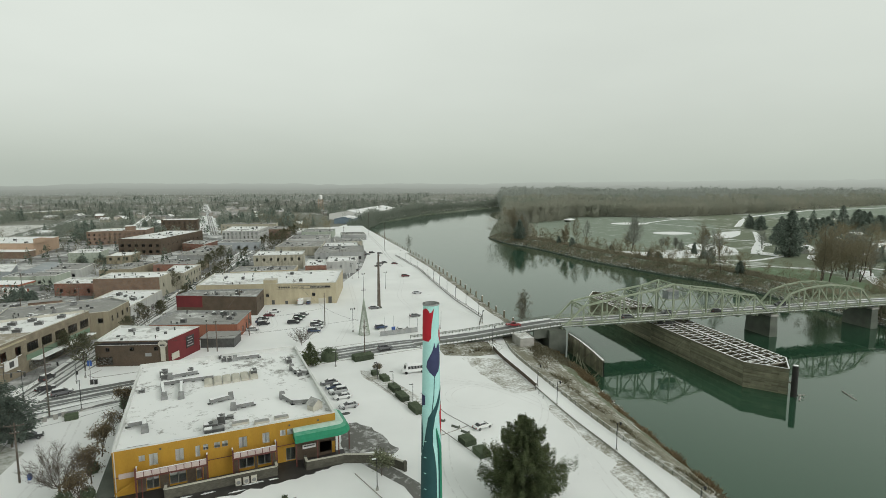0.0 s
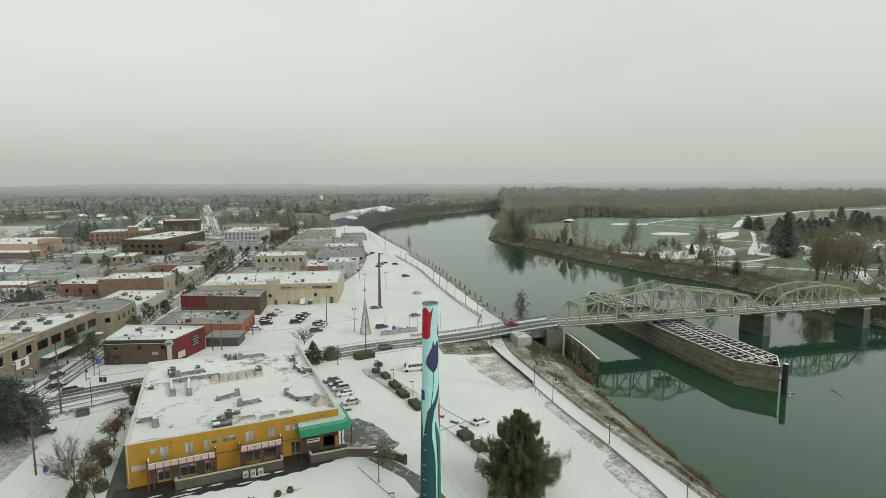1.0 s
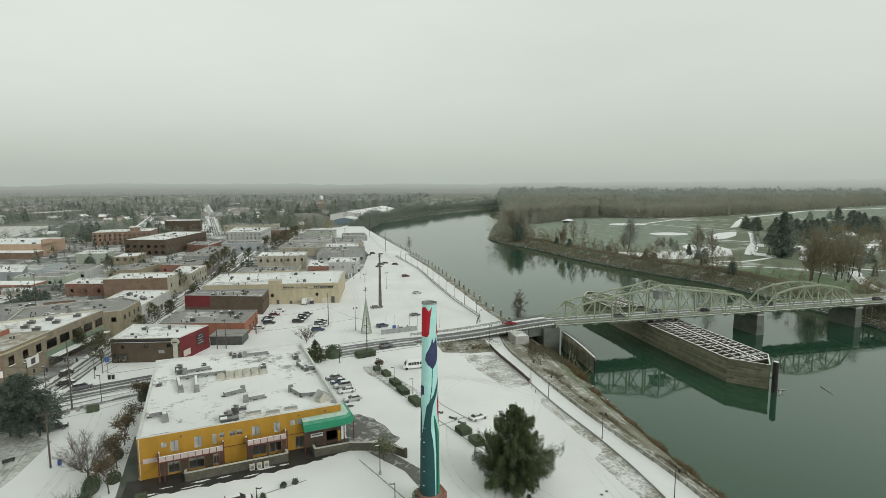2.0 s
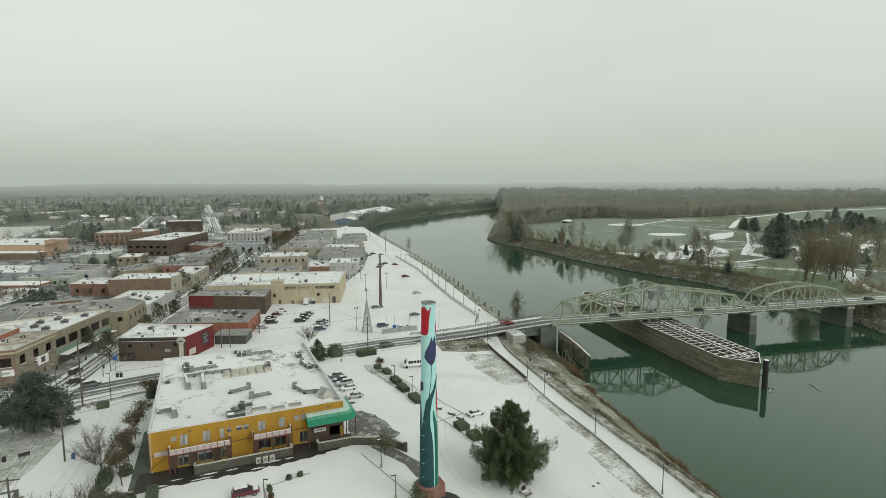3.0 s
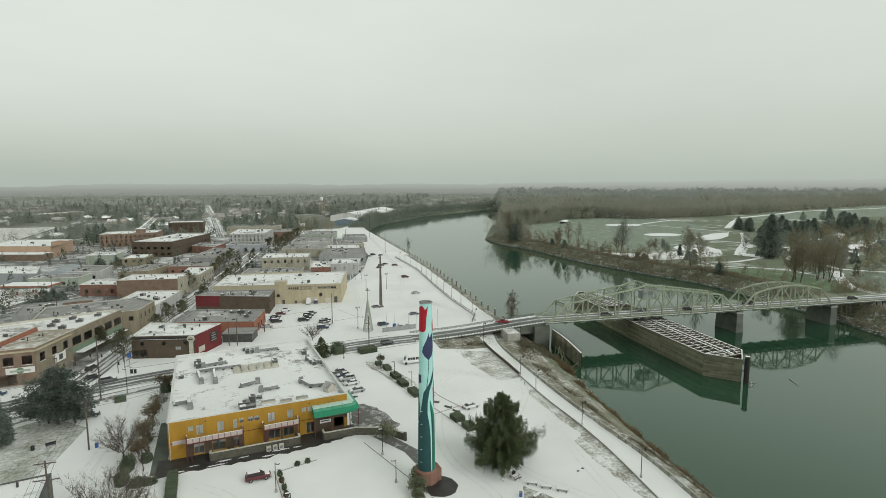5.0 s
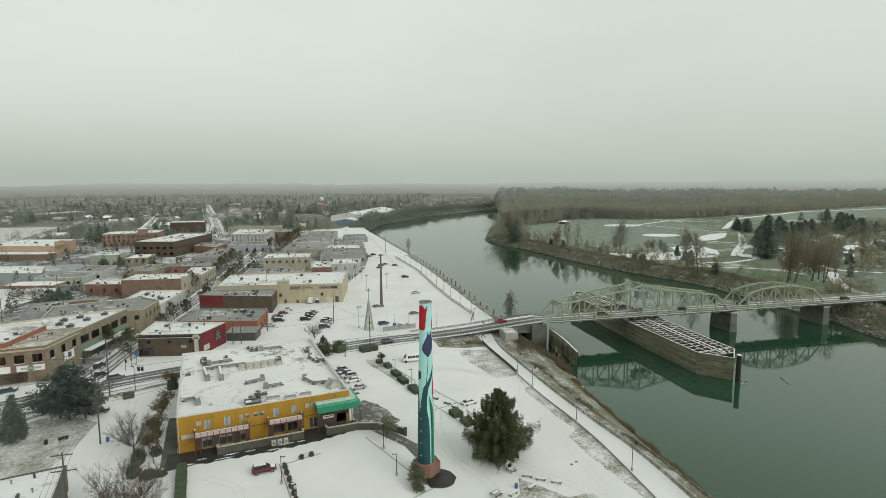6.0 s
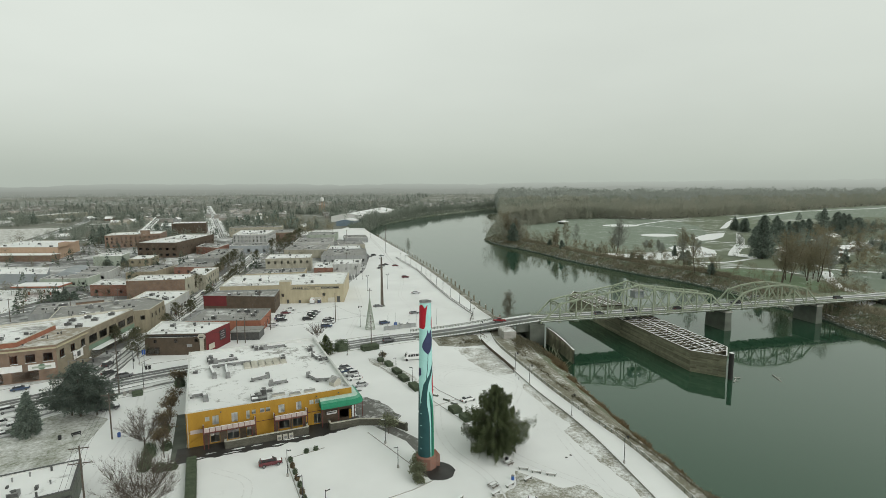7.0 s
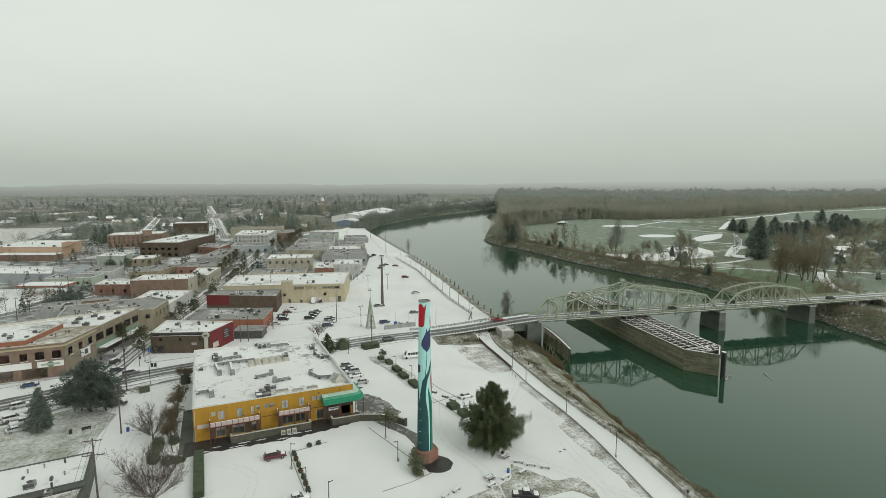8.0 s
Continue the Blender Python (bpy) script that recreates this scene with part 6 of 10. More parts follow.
# ---- the town's flat-roofed blocks ----
def side_len(poly, i):
    return (Vector(poly[(i + 1) % len(poly)]) - Vector(poly[i])).length


def block(name, label, poly, h, wall, spec=(), roof=ROOF_SNOW, coping=CREAM, units=0, parapet=0.6, mats=None, inner=PARAPET, frame_mat=DARK_STEEL):
    """spec: (edge, count, width, z0, z1[, bars]) rows of windows."""
    sides = {}
    for row in spec:
        i, count, w, z0, z1 = row[:5]
        d = sides.setdefault(i, {"open": [], "bars": row[5] if len(row) > 5 else 1, "sill": False})
        d["open"] += spread(side_len(poly, i), count, w, z0, z1)
    for i, m in (mats or {}).items():
        sides.setdefault(i, {})["mat"] = m
    ob = flat_building(name, label, poly, h, wall, sides, roof, parapet, coping, frame_mat, inner=GREY_WALL if roof is THIN_ROOF_SNOW else inner)
    rnd = random.Random(len(label) * 7 + int(h * 10))
    for k in range(units):
        a, b, c, d = (Vector(p) for p in (poly[0], poly[1], poly[2], poly[-1]))
        u, v = rnd.uniform(0.12, 0.88), rnd.uniform(0.15, 0.85)
        p = a.lerp(b, u).lerp(d.lerp(c, u), v)
        roof_unit(p.x, p.y, h - parapet, rnd.uniform(1.2, 2.4), rnd.uniform(1.0, 1.8), rnd.uniform(0.8, 1.5), math.atan2((b - a).y, (b - a).x), rnd.random() < 0.6)
    return ob


# furniture store
fs_poly = [(-21, 257.5), (38.2, 238.5), (50.4, 275), (-12.5, 290)]
fs = block("furniture_store", "long tan furniture store with a white snowy roof", fs_poly, 9.7, TAN, [(0, 3, 1.3, 3.6, 5.2)], coping=CREAM, units=4)


def on_face(poly, s, out, i=0):
    a, b = Vector(poly[i]), Vector(poly[i + 1])
    w = (b - a).normalized()
    return a + w * s + Vector((w.y, -w.x)) * out


def face_box(poly, s0, s1, z0, z1, o0, o1, i=0):
    p = [on_face(poly, s, o, i) for s, o in ((s0, o1), (s1, o1), (s1, o0), (s0, o0))]
    return Shape().hull8([(*q, z) for z in (z0, z1) for q in p])


brd = part("sign_board", face_box(fs_poly, 35.5, 60, 7.3, 8.6, 0.02, 0.14), TAN, fs, "painted sign band on the store front")
part("sign_frame", face_box(fs_poly, 35.3, 60.2, 8.6, 8.72, 0.02, 0.2), DARK_STEEL, brd)
part("sign_frame", face_box(fs_poly, 35.3, 60.2, 7.18, 7.3, 0.02, 0.2), DARK_STEEL, brd)
part("sign_panel", face_box(fs_poly, 50.5, 59.6, 7.5, 8.4, 0.14, 0.18), BLACK_PAINT, brd)


def lettering(text, poly, s, z, out, size, mat, owner, edge=0):
    c = bpy.data.curves.new("lettering", "FONT")
    c.body, c.size, c.extrude = text, size, 0.02
    p = on_face(poly, s, out, edge)
    q = on_face(poly, s + 1, out, edge)
    dep = new("lettering", c)
    dep.data.materials.append(mat)
    dep.parent = owner
    dep.location, dep.rotation_euler = (p.x, p.y, z), (radians(90), 0, math.atan2(q.y - p.y, q.x - p.x))
    return tagged(dep, "painted shop lettering")


lettering("FURNITURE", fs_poly, 42.0, 7.55, 0.16, 1.05, BLACK_PAINT, brd)
lettering("& SLEEP CENTER", fs_poly, 51.0, 7.65, 0.2, 0.82, CREAM, brd)
for k in range(5):
    part("sign_bar", face_box(fs_poly, 36.2 + k * 1.05, 36.95 + k * 1.05, 7.6, 8.35, 0.14, 0.17), BLACK_PAINT, brd)
part("raised_block", face_box(fs_poly, 29.5, 35.0, 9.3, 11.4, -4.5, 0.0), TAN, fs)
part("block_coping", face_box(fs_poly, 29.3, 35.2, 11.4, 11.55, -4.7, 0.15), CREAM, fs)
for s, w, h in ((27, 1.6, 2.2), (33, 1.2, 2.1), (39, 1.2, 1.6), (47, 3.6, 3.0), (54, 3.4, 2.6), (58.5, 1.6, 3.2)):
    part("service_door", face_box(fs_poly, s, s + w, 0.1, h, 0.0, 0.06), CREAM if w > 3 else DARK_STEEL, fs)
block("brick_shop", "burgundy and brown brick shop with a grey snowy roof", [(-28.7, 246.0), (2.2, 229.2), (6.8, 246.0), (-22.5, 256.0)], 8.0, DARK_BRICK, [(1, 3, 1.2, 4.5, 6.3)], THIN_ROOF_SNOW, units=5, coping=GREY_WALL, inner=DARK_BRICK)
a = [(-28.7, 246.0), (2.2, 229.2)]
tagged(part("painted_panel", face_box(a, 0.05, 11.5, 3.0, 7.95, 0.0, 0.05), RED_PAINT, bpy.data.objects["brick_shop"]), "burgundy painted wall panel")
block("orange_shop", "low orange shop with a grey snowy roof", [(-36, 207), (-7.6, 195), (-1.2, 214.6), (-28.4, 227)], 5.5, ORANGE_WALL, [(1, 4, 1.8, 0.6, 2.8)], THIN_ROOF_SNOW, units=6, coping=GREY_WALL, inner=GREY_WALL)
lean = thing("lean_to", "small snow-roofed lean-to against the orange shop", "shed")
part("wall", Shape().prism([(-19.5, 189.5), (-9.2, 185.5), (-6.5, 193.2), (-16.8, 197.2)], 0, 3.2), DARK_STEEL, lean)
part("roof", Shape().prism([(-19.9, 189.2), (-9.1, 185.0), (-6.2, 193.3), (-16.9, 197.5)], 3.2, 3.45), THIN_ROOF_SNOW, lean)
rc_poly = [(-48.3, 182.0), (-28.4, 174.6), (-19.7, 187.5), (-43.8, 200.0)]
rc = block("corner_shop", "dark brick corner shop with a red painted side and snowy roof", rc_poly, 7.8, DARK_BRICK, [(0, 3, 1.2, 4.6, 5.8)], ROOF_SNOW, coping=PARAPET, units=1, mats={1: RED_PAINT}, inner=PARAPET)
part("shop_glazing", face_box(rc_poly, 0.3, 5.0, 0.5, 3.0, 0.0, 0.05), GLASS, rc)
part("sign_tower", face_box(rc_poly, 19.2, 20.5, 1.4, 6.4, 0.1, 0.5), CREAM, rc, "curved cream painted shop sign")
part("sign_disc", Shape().tube((*on_face(rc_poly, 19.9, 0.2), 6.8), (*on_face(rc_poly, 19.9, 0.7), 6.6), 1.25, 1.25, 20), CREAM, rc)
part("sign_bar", face_box(rc_poly, 19.2, 20.6, 6.3, 6.9, 0.7, 0.76), DARK_STEEL, rc)
mb = face_box(rc_poly, 8.5, 12.5, 2.6, 6.4, 0.0, 0.08, 1)
part("sign_mural", mb, BLACK_PAINT, rc, "dark painted wall sign with pale bars")
for k in range(4):
    part("sign_bar", face_box(rc_poly, 9.0 + 0.5 * (k % 2), 12.0 - 0.6 * (k % 2), 3.1 + 0.85 * k, 3.42 + 0.85 * k, 0.08, 0.12, 1), GREY_WALL, rc)
part("wall_notice", face_box(rc_poly, 14.5, 16.3, 2.9, 3.9, 0.0, 0.06), GREY_WALL, rc)
part("side_notice", face_box(rc_poly, 1.2, 4.6, 1.2, 3.2, 0.2, 0.35, 1), CREAM, rc)

# the big tan corner building
lb_poly = [(-112, 168.5), (-71.5, 168.3), (-65.8, 184.5), (-54.6, 213.5), (-56.0, 215.4), (-85, 207.5), (-112, 201)]
H = 11.0
lb_sides = {0: {"open": spread(40.5, 9, 2.5, 6.1, 8.7), "bars": 1, "sill": True, "mat": BROWN_BRICK}, 1: {"open": spread(side_len(lb_poly, 1), 3, 2.3, 6.1, 8.7), "bars": 1, "sill": True, "mat": TAN_BRICK},
            2: {"open": spread(side_len(lb_poly, 2), 5, 4.6, 5.8, 8.6), "bars": 3, "sill": False, "mat": TAN_BRICK}}
lb = flat_building("corner_building", "two-storey tan brick corner building with shop fronts and snowy roof", lb_poly, H, TAN_BRICK, lb_sides, ROOF_SNOW, 0.6, CREAM, DARK_STEEL, inner=CREAM)
for s in (2, 11, 20, 29):
    part("shop_front", face_box(lb_poly, s, s + 6.5, 0.4, 3.4, 0.0, 0.06), GLASS, lb)
    part("pilaster", face_box(lb_poly, s - 1.2, s - 0.4, 0.0, 10.6, 0.0, 0.25), BROWN_BRICK, lb)
part("shop_sign", face_box(lb_poly, 22.5, 31.5, 3.6, 5.6, 0.06, 0.3), TRIM_WHITE, lb, "long blank white sign board")
sg = part("shop_sign", face_box(lb_poly, 33.0, 40.0, 3.6, 5.4, 0.06, 0.3), TRIM_WHITE, lb, "white sign board with green painted oval")
part("sign_oval", Shape().tube((*on_face(lb_poly, 36.5, 0.3), 4.5), (*on_face(lb_poly, 36.5, 0.36), 4.5), 0.95, 0.95, 20), TEAL_TILE, sg)
part("sign_bar", face_box(lb_poly, 34.0, 39.0, 4.2, 4.8, 0.36, 0.4), MINT, sg)
part("cornice", face_box(lb_poly, 0, 40.5, 9.9, 10.35, 0.0, 0.4), TAN, lb)
part("cornice", face_box(lb_poly, 0, side_len(lb_poly, 1), 9.9, 10.35, 0.0, 0.4, 1), TAN, lb)
part("corner_sign", face_box(lb_poly, 8, 13, 3.4, 6.0, 0.3, 0.6, 1), TRIM_WHITE, lb, "white corner sign with a dark emblem")
part("sign_emblem", face_box(lb_poly, 9.6, 11.4, 3.9, 5.6, 0.6, 0.64, 1), DARK_STEEL, lb)
L2 = side_len(lb_poly, 2)
part("tile_band", face_box(lb_poly, 0.2, L2 - 0.3, 3.6, 5.2, 0.0, 0.1, 2), TEAL_TILE, lb, "band of teal shop tiles")
part("street_awning", face_box(lb_poly, 2, L2 - 1, 3.2, 3.5, 0.0, 2.6, 2), CAP_SNOW, lb, "flat canopy under snow")
part("shop_front", face_box(lb_poly, 1, L2 - 1, 0.3, 3.1, 0.0, 0.05, 2), GLASS, lb)
lo = block("raised_roof_block", "raised orange-walled roof storey with a snowy roof", [(-112, 172.5), (-82.5, 172.5), (-76.4, 192.7), (-78.4, 197.7), (-112, 194)], 11.9, ORANGE_WALL, roof=ROOF_SNOW, units=5, coping=CREAM, inner=PARAPET)
for x, y in ((-69.6, 193), (-66, 201), (-61.5, 208.5), (-69, 206.6), (-73.4, 203.4), (-73.6, 197.4)):
    roof_unit(x, y, H - 0.6, 2.2, 1.6, 1.1)

SIDE_WALLS = {"white_roof_store": {1: WHITE_WALL, 0: DULL_TAN}, "brick_store": {1: CREAM_WALL}, "tan_shop": {3: DULL_TAN, 2: DULL_TAN}, "cream_shop": {1: CREAM_WALL}, "orange_brick_shop": {1: TAN_BRICK}}
for nm, lab, poly, h, wall, spec, roof, units, cop in (
    ("tan_shop", "tan two-storey shop with roof vents", [(-84, 238), (-83, 208.6), (-54.6, 216.2), (-49.0, 216.6), (-44.6, 233.5), (-52, 244)], 9.6, TAN_BRICK, [(2, 1, 1.6, 5.6, 7.4), (3, 4, 1.3, 5.6, 7.6)], THIN_ROOF_SNOW, 8, CREAM),
    ("white_roof_store", "long shop with a flat white roof", [(-63, 247), (-44.6, 234.5), (-35.2, 268), (-55, 276)], 7.0, BROWN_BRICK, [(1, 7, 2.6, 0.6, 3.0)], ROOF_SNOW, 7, CREAM),
    ("grey_shop", "low grey shop with sheds on the roof", [(-97, 244), (-67, 249), (-69, 272), (-99, 268)], 6.0, GREY_WALL, [(0, 3, 1.2, 2.0, 3.4)], THIN_ROOF_SNOW, 6, GREY_WALL),
    ("brick_store", "brick store with a cream side wall and snowy roof", [(-66, 294), (-37.5, 287), (-31, 303.5), (-61, 313)], 10.0, BROWN_BRICK, [(1, 2, 1.0, 4.5, 6.5)], ROOF_SNOW, 1, CREAM),
    ("red_shop", "low red brick shop with a white roof", [(-85.5, 313), (-67, 305), (-64, 321), (-82, 330)], 6.2, RED_BRICK, [(0, 3, 1.4, 1.5, 3.6)], ROOF_SNOW, 1, TRIM_WHITE),
    ("cream_shop", "cream two-storey street shop", [(-37, 309), (-27, 306), (-19, 336), (-33, 339)], 8.5, CREAM_WALL, [(0, 2, 1.2, 5.0, 7.0), (1, 6, 1.4, 5.0, 7.0), (1, 5, 2.6, 0.6, 2.8)], ROOF_SNOW, 2, CREAM),
    ("orange_brick_shop", "orange brick shop behind the street", [(-46.3, 369.6), (-22.5, 361.3), (-14, 385), (-37, 392)], 5.6, RED_BRICK, [(0, 4, 1.4, 1.6, 3.4)], THIN_ROOF_SNOW, 3, GREY_WALL),
    ("tan_row_shop", "tan row of shops with grey snowy roof", [(-74, 363), (-57, 360), (-44.5, 387), (-62, 391)], 4.9, DULL_TAN, [(0, 4, 1.5, 1.0, 3.2)], THIN_ROOF_SNOW, 3, CREAM),
    ("mint_hall", "pale mint green windowless hall", [(-102.5, 434.5), (-84, 429), (-80.5, 450), (-99, 456)], 8.3, MINT, [], ROOF_SNOW, 0, TRIM_WHITE),
    ("tan_hall", "low dull tan hall with a snowy roof", [(-79, 427), (-64, 425.5), (-60, 447), (-75, 450)], 5.6, DULL_TAN, [(0, 3, 1.5, 2.5, 4.5)], ROOF_SNOW, 2, CREAM),
    ("mint_shop", "low pale green shop", [(-118, 356), (-92.6, 349), (-88, 364), (-115, 372)], 5.0, MINT, [(0, 5, 1.6, 0.8, 2.6)], THIN_ROOF_SNOW, 1, TRIM_WHITE),
    ("white_warehouse", "wide low warehouse with a white roof", [(-112, 375), (-84, 366), (-80, 392), (-108, 402)], 5.5, WHITE_WALL, [(0, 4, 1.6, 1.0, 3.0)], THIN_ROOF_SNOW, 1, TRIM_WHITE),
    ("blue_warehouse", "grey-blue warehouse with a snowy roof", [(-152, 386), (-117, 369), (-123, 404), (-158, 420)], 6.0, BLUE_ROOF, [], ROOF_SNOW, 0, TRIM_WHITE),
    ("salmon_mall", "large salmon and tan theatre building with stepped parapets", [(-190, 524), (-137, 500), (-133, 562), (-182, 578)], 10.0, SALMON, [], ROOF_SNOW, 3, CREAM),
    ("brick_hotel", "long three-storey brick block with white cornice", [(-114, 572), (-66, 576), (-62, 610), (-112, 606)], 12.5, BROWN_BRICK, [(0, 12, 1.5, 8.4, 10.4), (0, 12, 1.5, 4.6, 6.6), (0, 10, 1.8, 1.0, 3.2)], ROOF_SNOW, 3, CREAM),
    ("brick_theatre", "large dark brick theatre block with a white roof", [(-78, 482), (-47.5, 468), (-17, 540), (-46, 553)], 12.8, DARK_BRICK, [(0, 6, 2.6, 6.4, 8.4), (0, 6, 2.6, 1.4, 3.6), (1, 10, 1.8, 6.4, 8.2)], ROOF_SNOW, 3, DARK_BRICK),
    ("red_brick_shop", "small red brick shop on the main street", [(-33, 490), (-16, 472), (-5, 502), (-26, 513)], 6.5, RED_BRICK, [(0, 4, 1.4, 1.5, 3.5)], THIN_ROOF_SNOW, 3, TRIM_WHITE),
    ("street_shops", "row of shops with grey roof on the main street", [(-34, 402), (-14, 392), (4, 450), (-16, 458)], 7.0, GREY_WALL, [(1, 8, 1.6, 3.8, 5.6), (1, 8, 2.4, 0.6, 2.8)], THIN_ROOF_SNOW, 5, CREAM),
    ("white_hotel", "four-storey white hotel with rows of dark windows", [(-1.4, 504.5), (28.4, 496.8), (43, 547), (10, 560)], 14.4, WHITE_WALL, [(0, 9, 1.3, 11.0, 13.0), (0, 9, 1.3, 7.6, 9.6), (0, 9, 1.3, 4.2, 6.2), (1, 11, 1.3, 11.0, 13.0), (1, 11, 1.3, 7.6, 9.6), (1, 11, 1.3, 4.2, 6.2)], ROOF_SNOW, 4, CREAM),
    ("hotel_annex", "low blue-grey annex beside the hotel", [(-6, 478), (26, 468), (30, 490), (0, 500)], 7.0, BLUE_ROOF, [(0, 5, 2.2, 1.0, 4.0)], THIN_ROOF_SNOW, 2, TRIM_WHITE),
    ("cream_store", "cream two-storey store with small windows", [(12, 357), (42, 350), (47, 369), (18, 380)], 9.5, CREAM_WALL, [(0, 7, 1.3, 5.6, 7.6), (1, 3, 1.2, 5.6, 7.4)], ROOF_SNOW, 2, TRIM_WHITE),
    ("low_store", "low long store with a flat white roof", [(-4, 321), (31, 314), (36, 331), (2, 340)], 5.2, TAN, [(0, 5, 1.4, 1.0, 2.8)], THIN_ROOF_SNOW, 3, CREAM),
    ("red_store", "small red brick store by the lane", [(39, 323), (51, 319), (57, 344), (46, 350)], 6.0, RED_BRICK, [(0, 2, 1.3, 2.0, 3.6)], ROOF_SNOW, 1, TRIM_WHITE),
    ("white_store", "white rendered store with a flat snowy roof", [(51.8, 324), (69.5, 319.5), (77, 340), (59, 347)], 7.4, WHITE_WALL, [(0, 3, 1.0, 3.6, 5.0), (1, 3, 1.2, 3.6, 5.2)], ROOF_SNOW, 2, TRIM_WHITE),
    ("grey_store", "long grey store with a brown front", [(55, 377), (90, 371), (101, 411), (68, 420)], 6.3, GREY_WALL, [(0, 6, 1.6, 1.0, 3.2), (1, 5, 1.8, 1.0, 3.2)], THIN_ROOF_SNOW, 4, GREY_WALL),
    ("shed_store", "pale long store behind the lane", [(34, 425), (67, 412), (79, 452), (46, 462)], 7.0, CREAM_WALL, [(0, 4, 1.2, 4.0, 5.4)], THIN_ROOF_SNOW, 2, CREAM),
    ("dark_store", "dark brick store beside the lane", [(70, 424), (98, 415), (104, 440), (78, 450)], 6.0, DARK_BRICK, [(0, 5, 1.4, 1.0, 3.0)], ROOF_SNOW, 2, GREY_WALL),
    ("white_row", "long white row of stores", [(50, 477), (86, 470), (97, 512), (62, 518)], 7.0, WHITE_WALL, [(0, 6, 1.4, 3.6, 5.0)], THIN_ROOF_SNOW, 3, TRIM_WHITE),
    ("cream_row", "cream row of stores farther along the river", [(88, 455), (112, 452), (118, 480), (94, 486)], 5.5, CREAM_WALL, [(0, 4, 1.4, 1.0, 3.0)], THIN_ROOF_SNOW, 1, TRIM_WHITE),
    ("mint_row", "pale green low row of stores", [(76, 552), (106, 545), (117, 578), (86, 586)], 7.0, MINT, [(0, 5, 1.4, 3.5, 5.0)], THIN_ROOF_SNOW, 2, TEAL_TILE),
    ("far_row", "low grey row of stores far along the lane", [(110, 520), (134, 515), (140, 545), (116, 550)], 5.5, GREY_WALL, [(0, 4, 1.4, 1.0, 3.0)], THIN_ROOF_SNOW, 2, TRIM_WHITE),
    ("far_block", "far brown block behind the hotel", [(30, 565), (62, 560), (72, 600), (40, 605)], 10.0, BROWN_BRICK, [(0, 6, 1.4, 6.0, 8.0)], THIN_ROOF_SNOW, 2, CREAM),
    ("cream_block", "far cream block behind the hotel", [(2, 640), (60, 628), (66, 655), (8, 668)], 11.0, CREAM_WALL, [(0, 12, 1.5, 7.0, 9.0)], THIN_ROOF_SNOW, 3, TAN),
    ("school_block", "far tan school block with flat roofs", [(-300, 1110), (-225, 1250), (-250, 1272), (-325, 1130)], 8.0, CREAM_WALL, [(0, 16, 2.2, 4.0, 6.5)], ROOF_SNOW, 2, CREAM),
    ("brick_school", "far dark brick block on the hill street", [(-62, 720), (-22, 716), (-20, 748), (-60, 752)], 13.0, DARK_BRICK, [(0, 7, 1.8, 8.0, 10.5), (0, 7, 1.8, 3.0, 5.5)], ROOF_SNOW, 0, DARK_BRICK),
):
    block(nm, lab, poly, h, wall, spec, roof, cop, units, mats=SIDE_WALLS.get(nm))

gsh = bpy.data.objects["grey_shop"]
part("roof_shed", Shape().prism([(-81, 251.5), (-70.5, 253), (-71, 257.5), (-81.5, 256)], 5.3, 8.4), BROWN_BRICK, gsh, "brown shed standing on the roof")
part("roof_shed_top", Shape().prism([(-81.3, 251.2), (-70.2, 252.7), (-70.7, 257.8), (-81.8, 256.3)], 8.4, 8.6), THIN_ROOF_SNOW, gsh)
part("front_roof", Shape().flat([(-111.6, 169.2), (-72, 169.0), (-66.6, 184.6), (-64, 191), (-76.6, 193), (-82.3, 172.2), (-111.6, 172.2)], H - 0.588), snow_over("thin_snow_on_tan_roof", (0.24, 0.21, 0.16), (0.36, 0.325, 0.26), 0.34, 0.4, 1.0), lb, "bare tan strip of roof")
part("cornice", face_box(rc_poly, 0, side_len(rc_poly, 0), 6.75, 7.35, 0.0, 0.35), BLACK_PAINT, rc, "dark cornice band")
part("cornice_snow", face_box(rc_poly, 0, side_len(rc_poly, 0), 6.6, 6.75, 0.0, 0.3), TRIM_WHITE, rc)
# stepped parapet and low front of the theatre
th = bpy.data.objects["salmon_mall"]
part("front_block", Shape().prism([(-184, 506), (-140, 487), (-136, 500), (-180, 520)], 0, 5.0), BROWN_BRICK, th)
part("front_roof", Shape().prism([(-184.5, 505.6), (-139.8, 486.5), (-135.5, 500), (-180, 520.5)], 5.0, 5.25), CAP_SNOW, th)
for k in range(4):
    part("parapet_step", Shape().prism([(-136.9 + 0.8 * k, 500.5 + 6 * k), (-135.8 + 0.8 * k, 500.0 + 6 * k), (-133 + 0.2 * k, 512 + 9 * k), (-134.4 + 0.2 * k, 512.5 + 9 * k)], 9.9, 13.6 - 0.9 * k), SALMON, th)
hb = bpy.data.objects["brick_hotel"]
part("stair_tower", Shape().prism([(-84, 580), (-76, 581), (-76, 590), (-84, 590)], 11, 16), BROWN_BRICK, hb)
part("tower_roof", Shape().prism([(-84.3, 579.7), (-75.7, 580.7), (-75.7, 590.3), (-84.3, 590.3)], 16, 16.3), CAP_SNOW, hb)

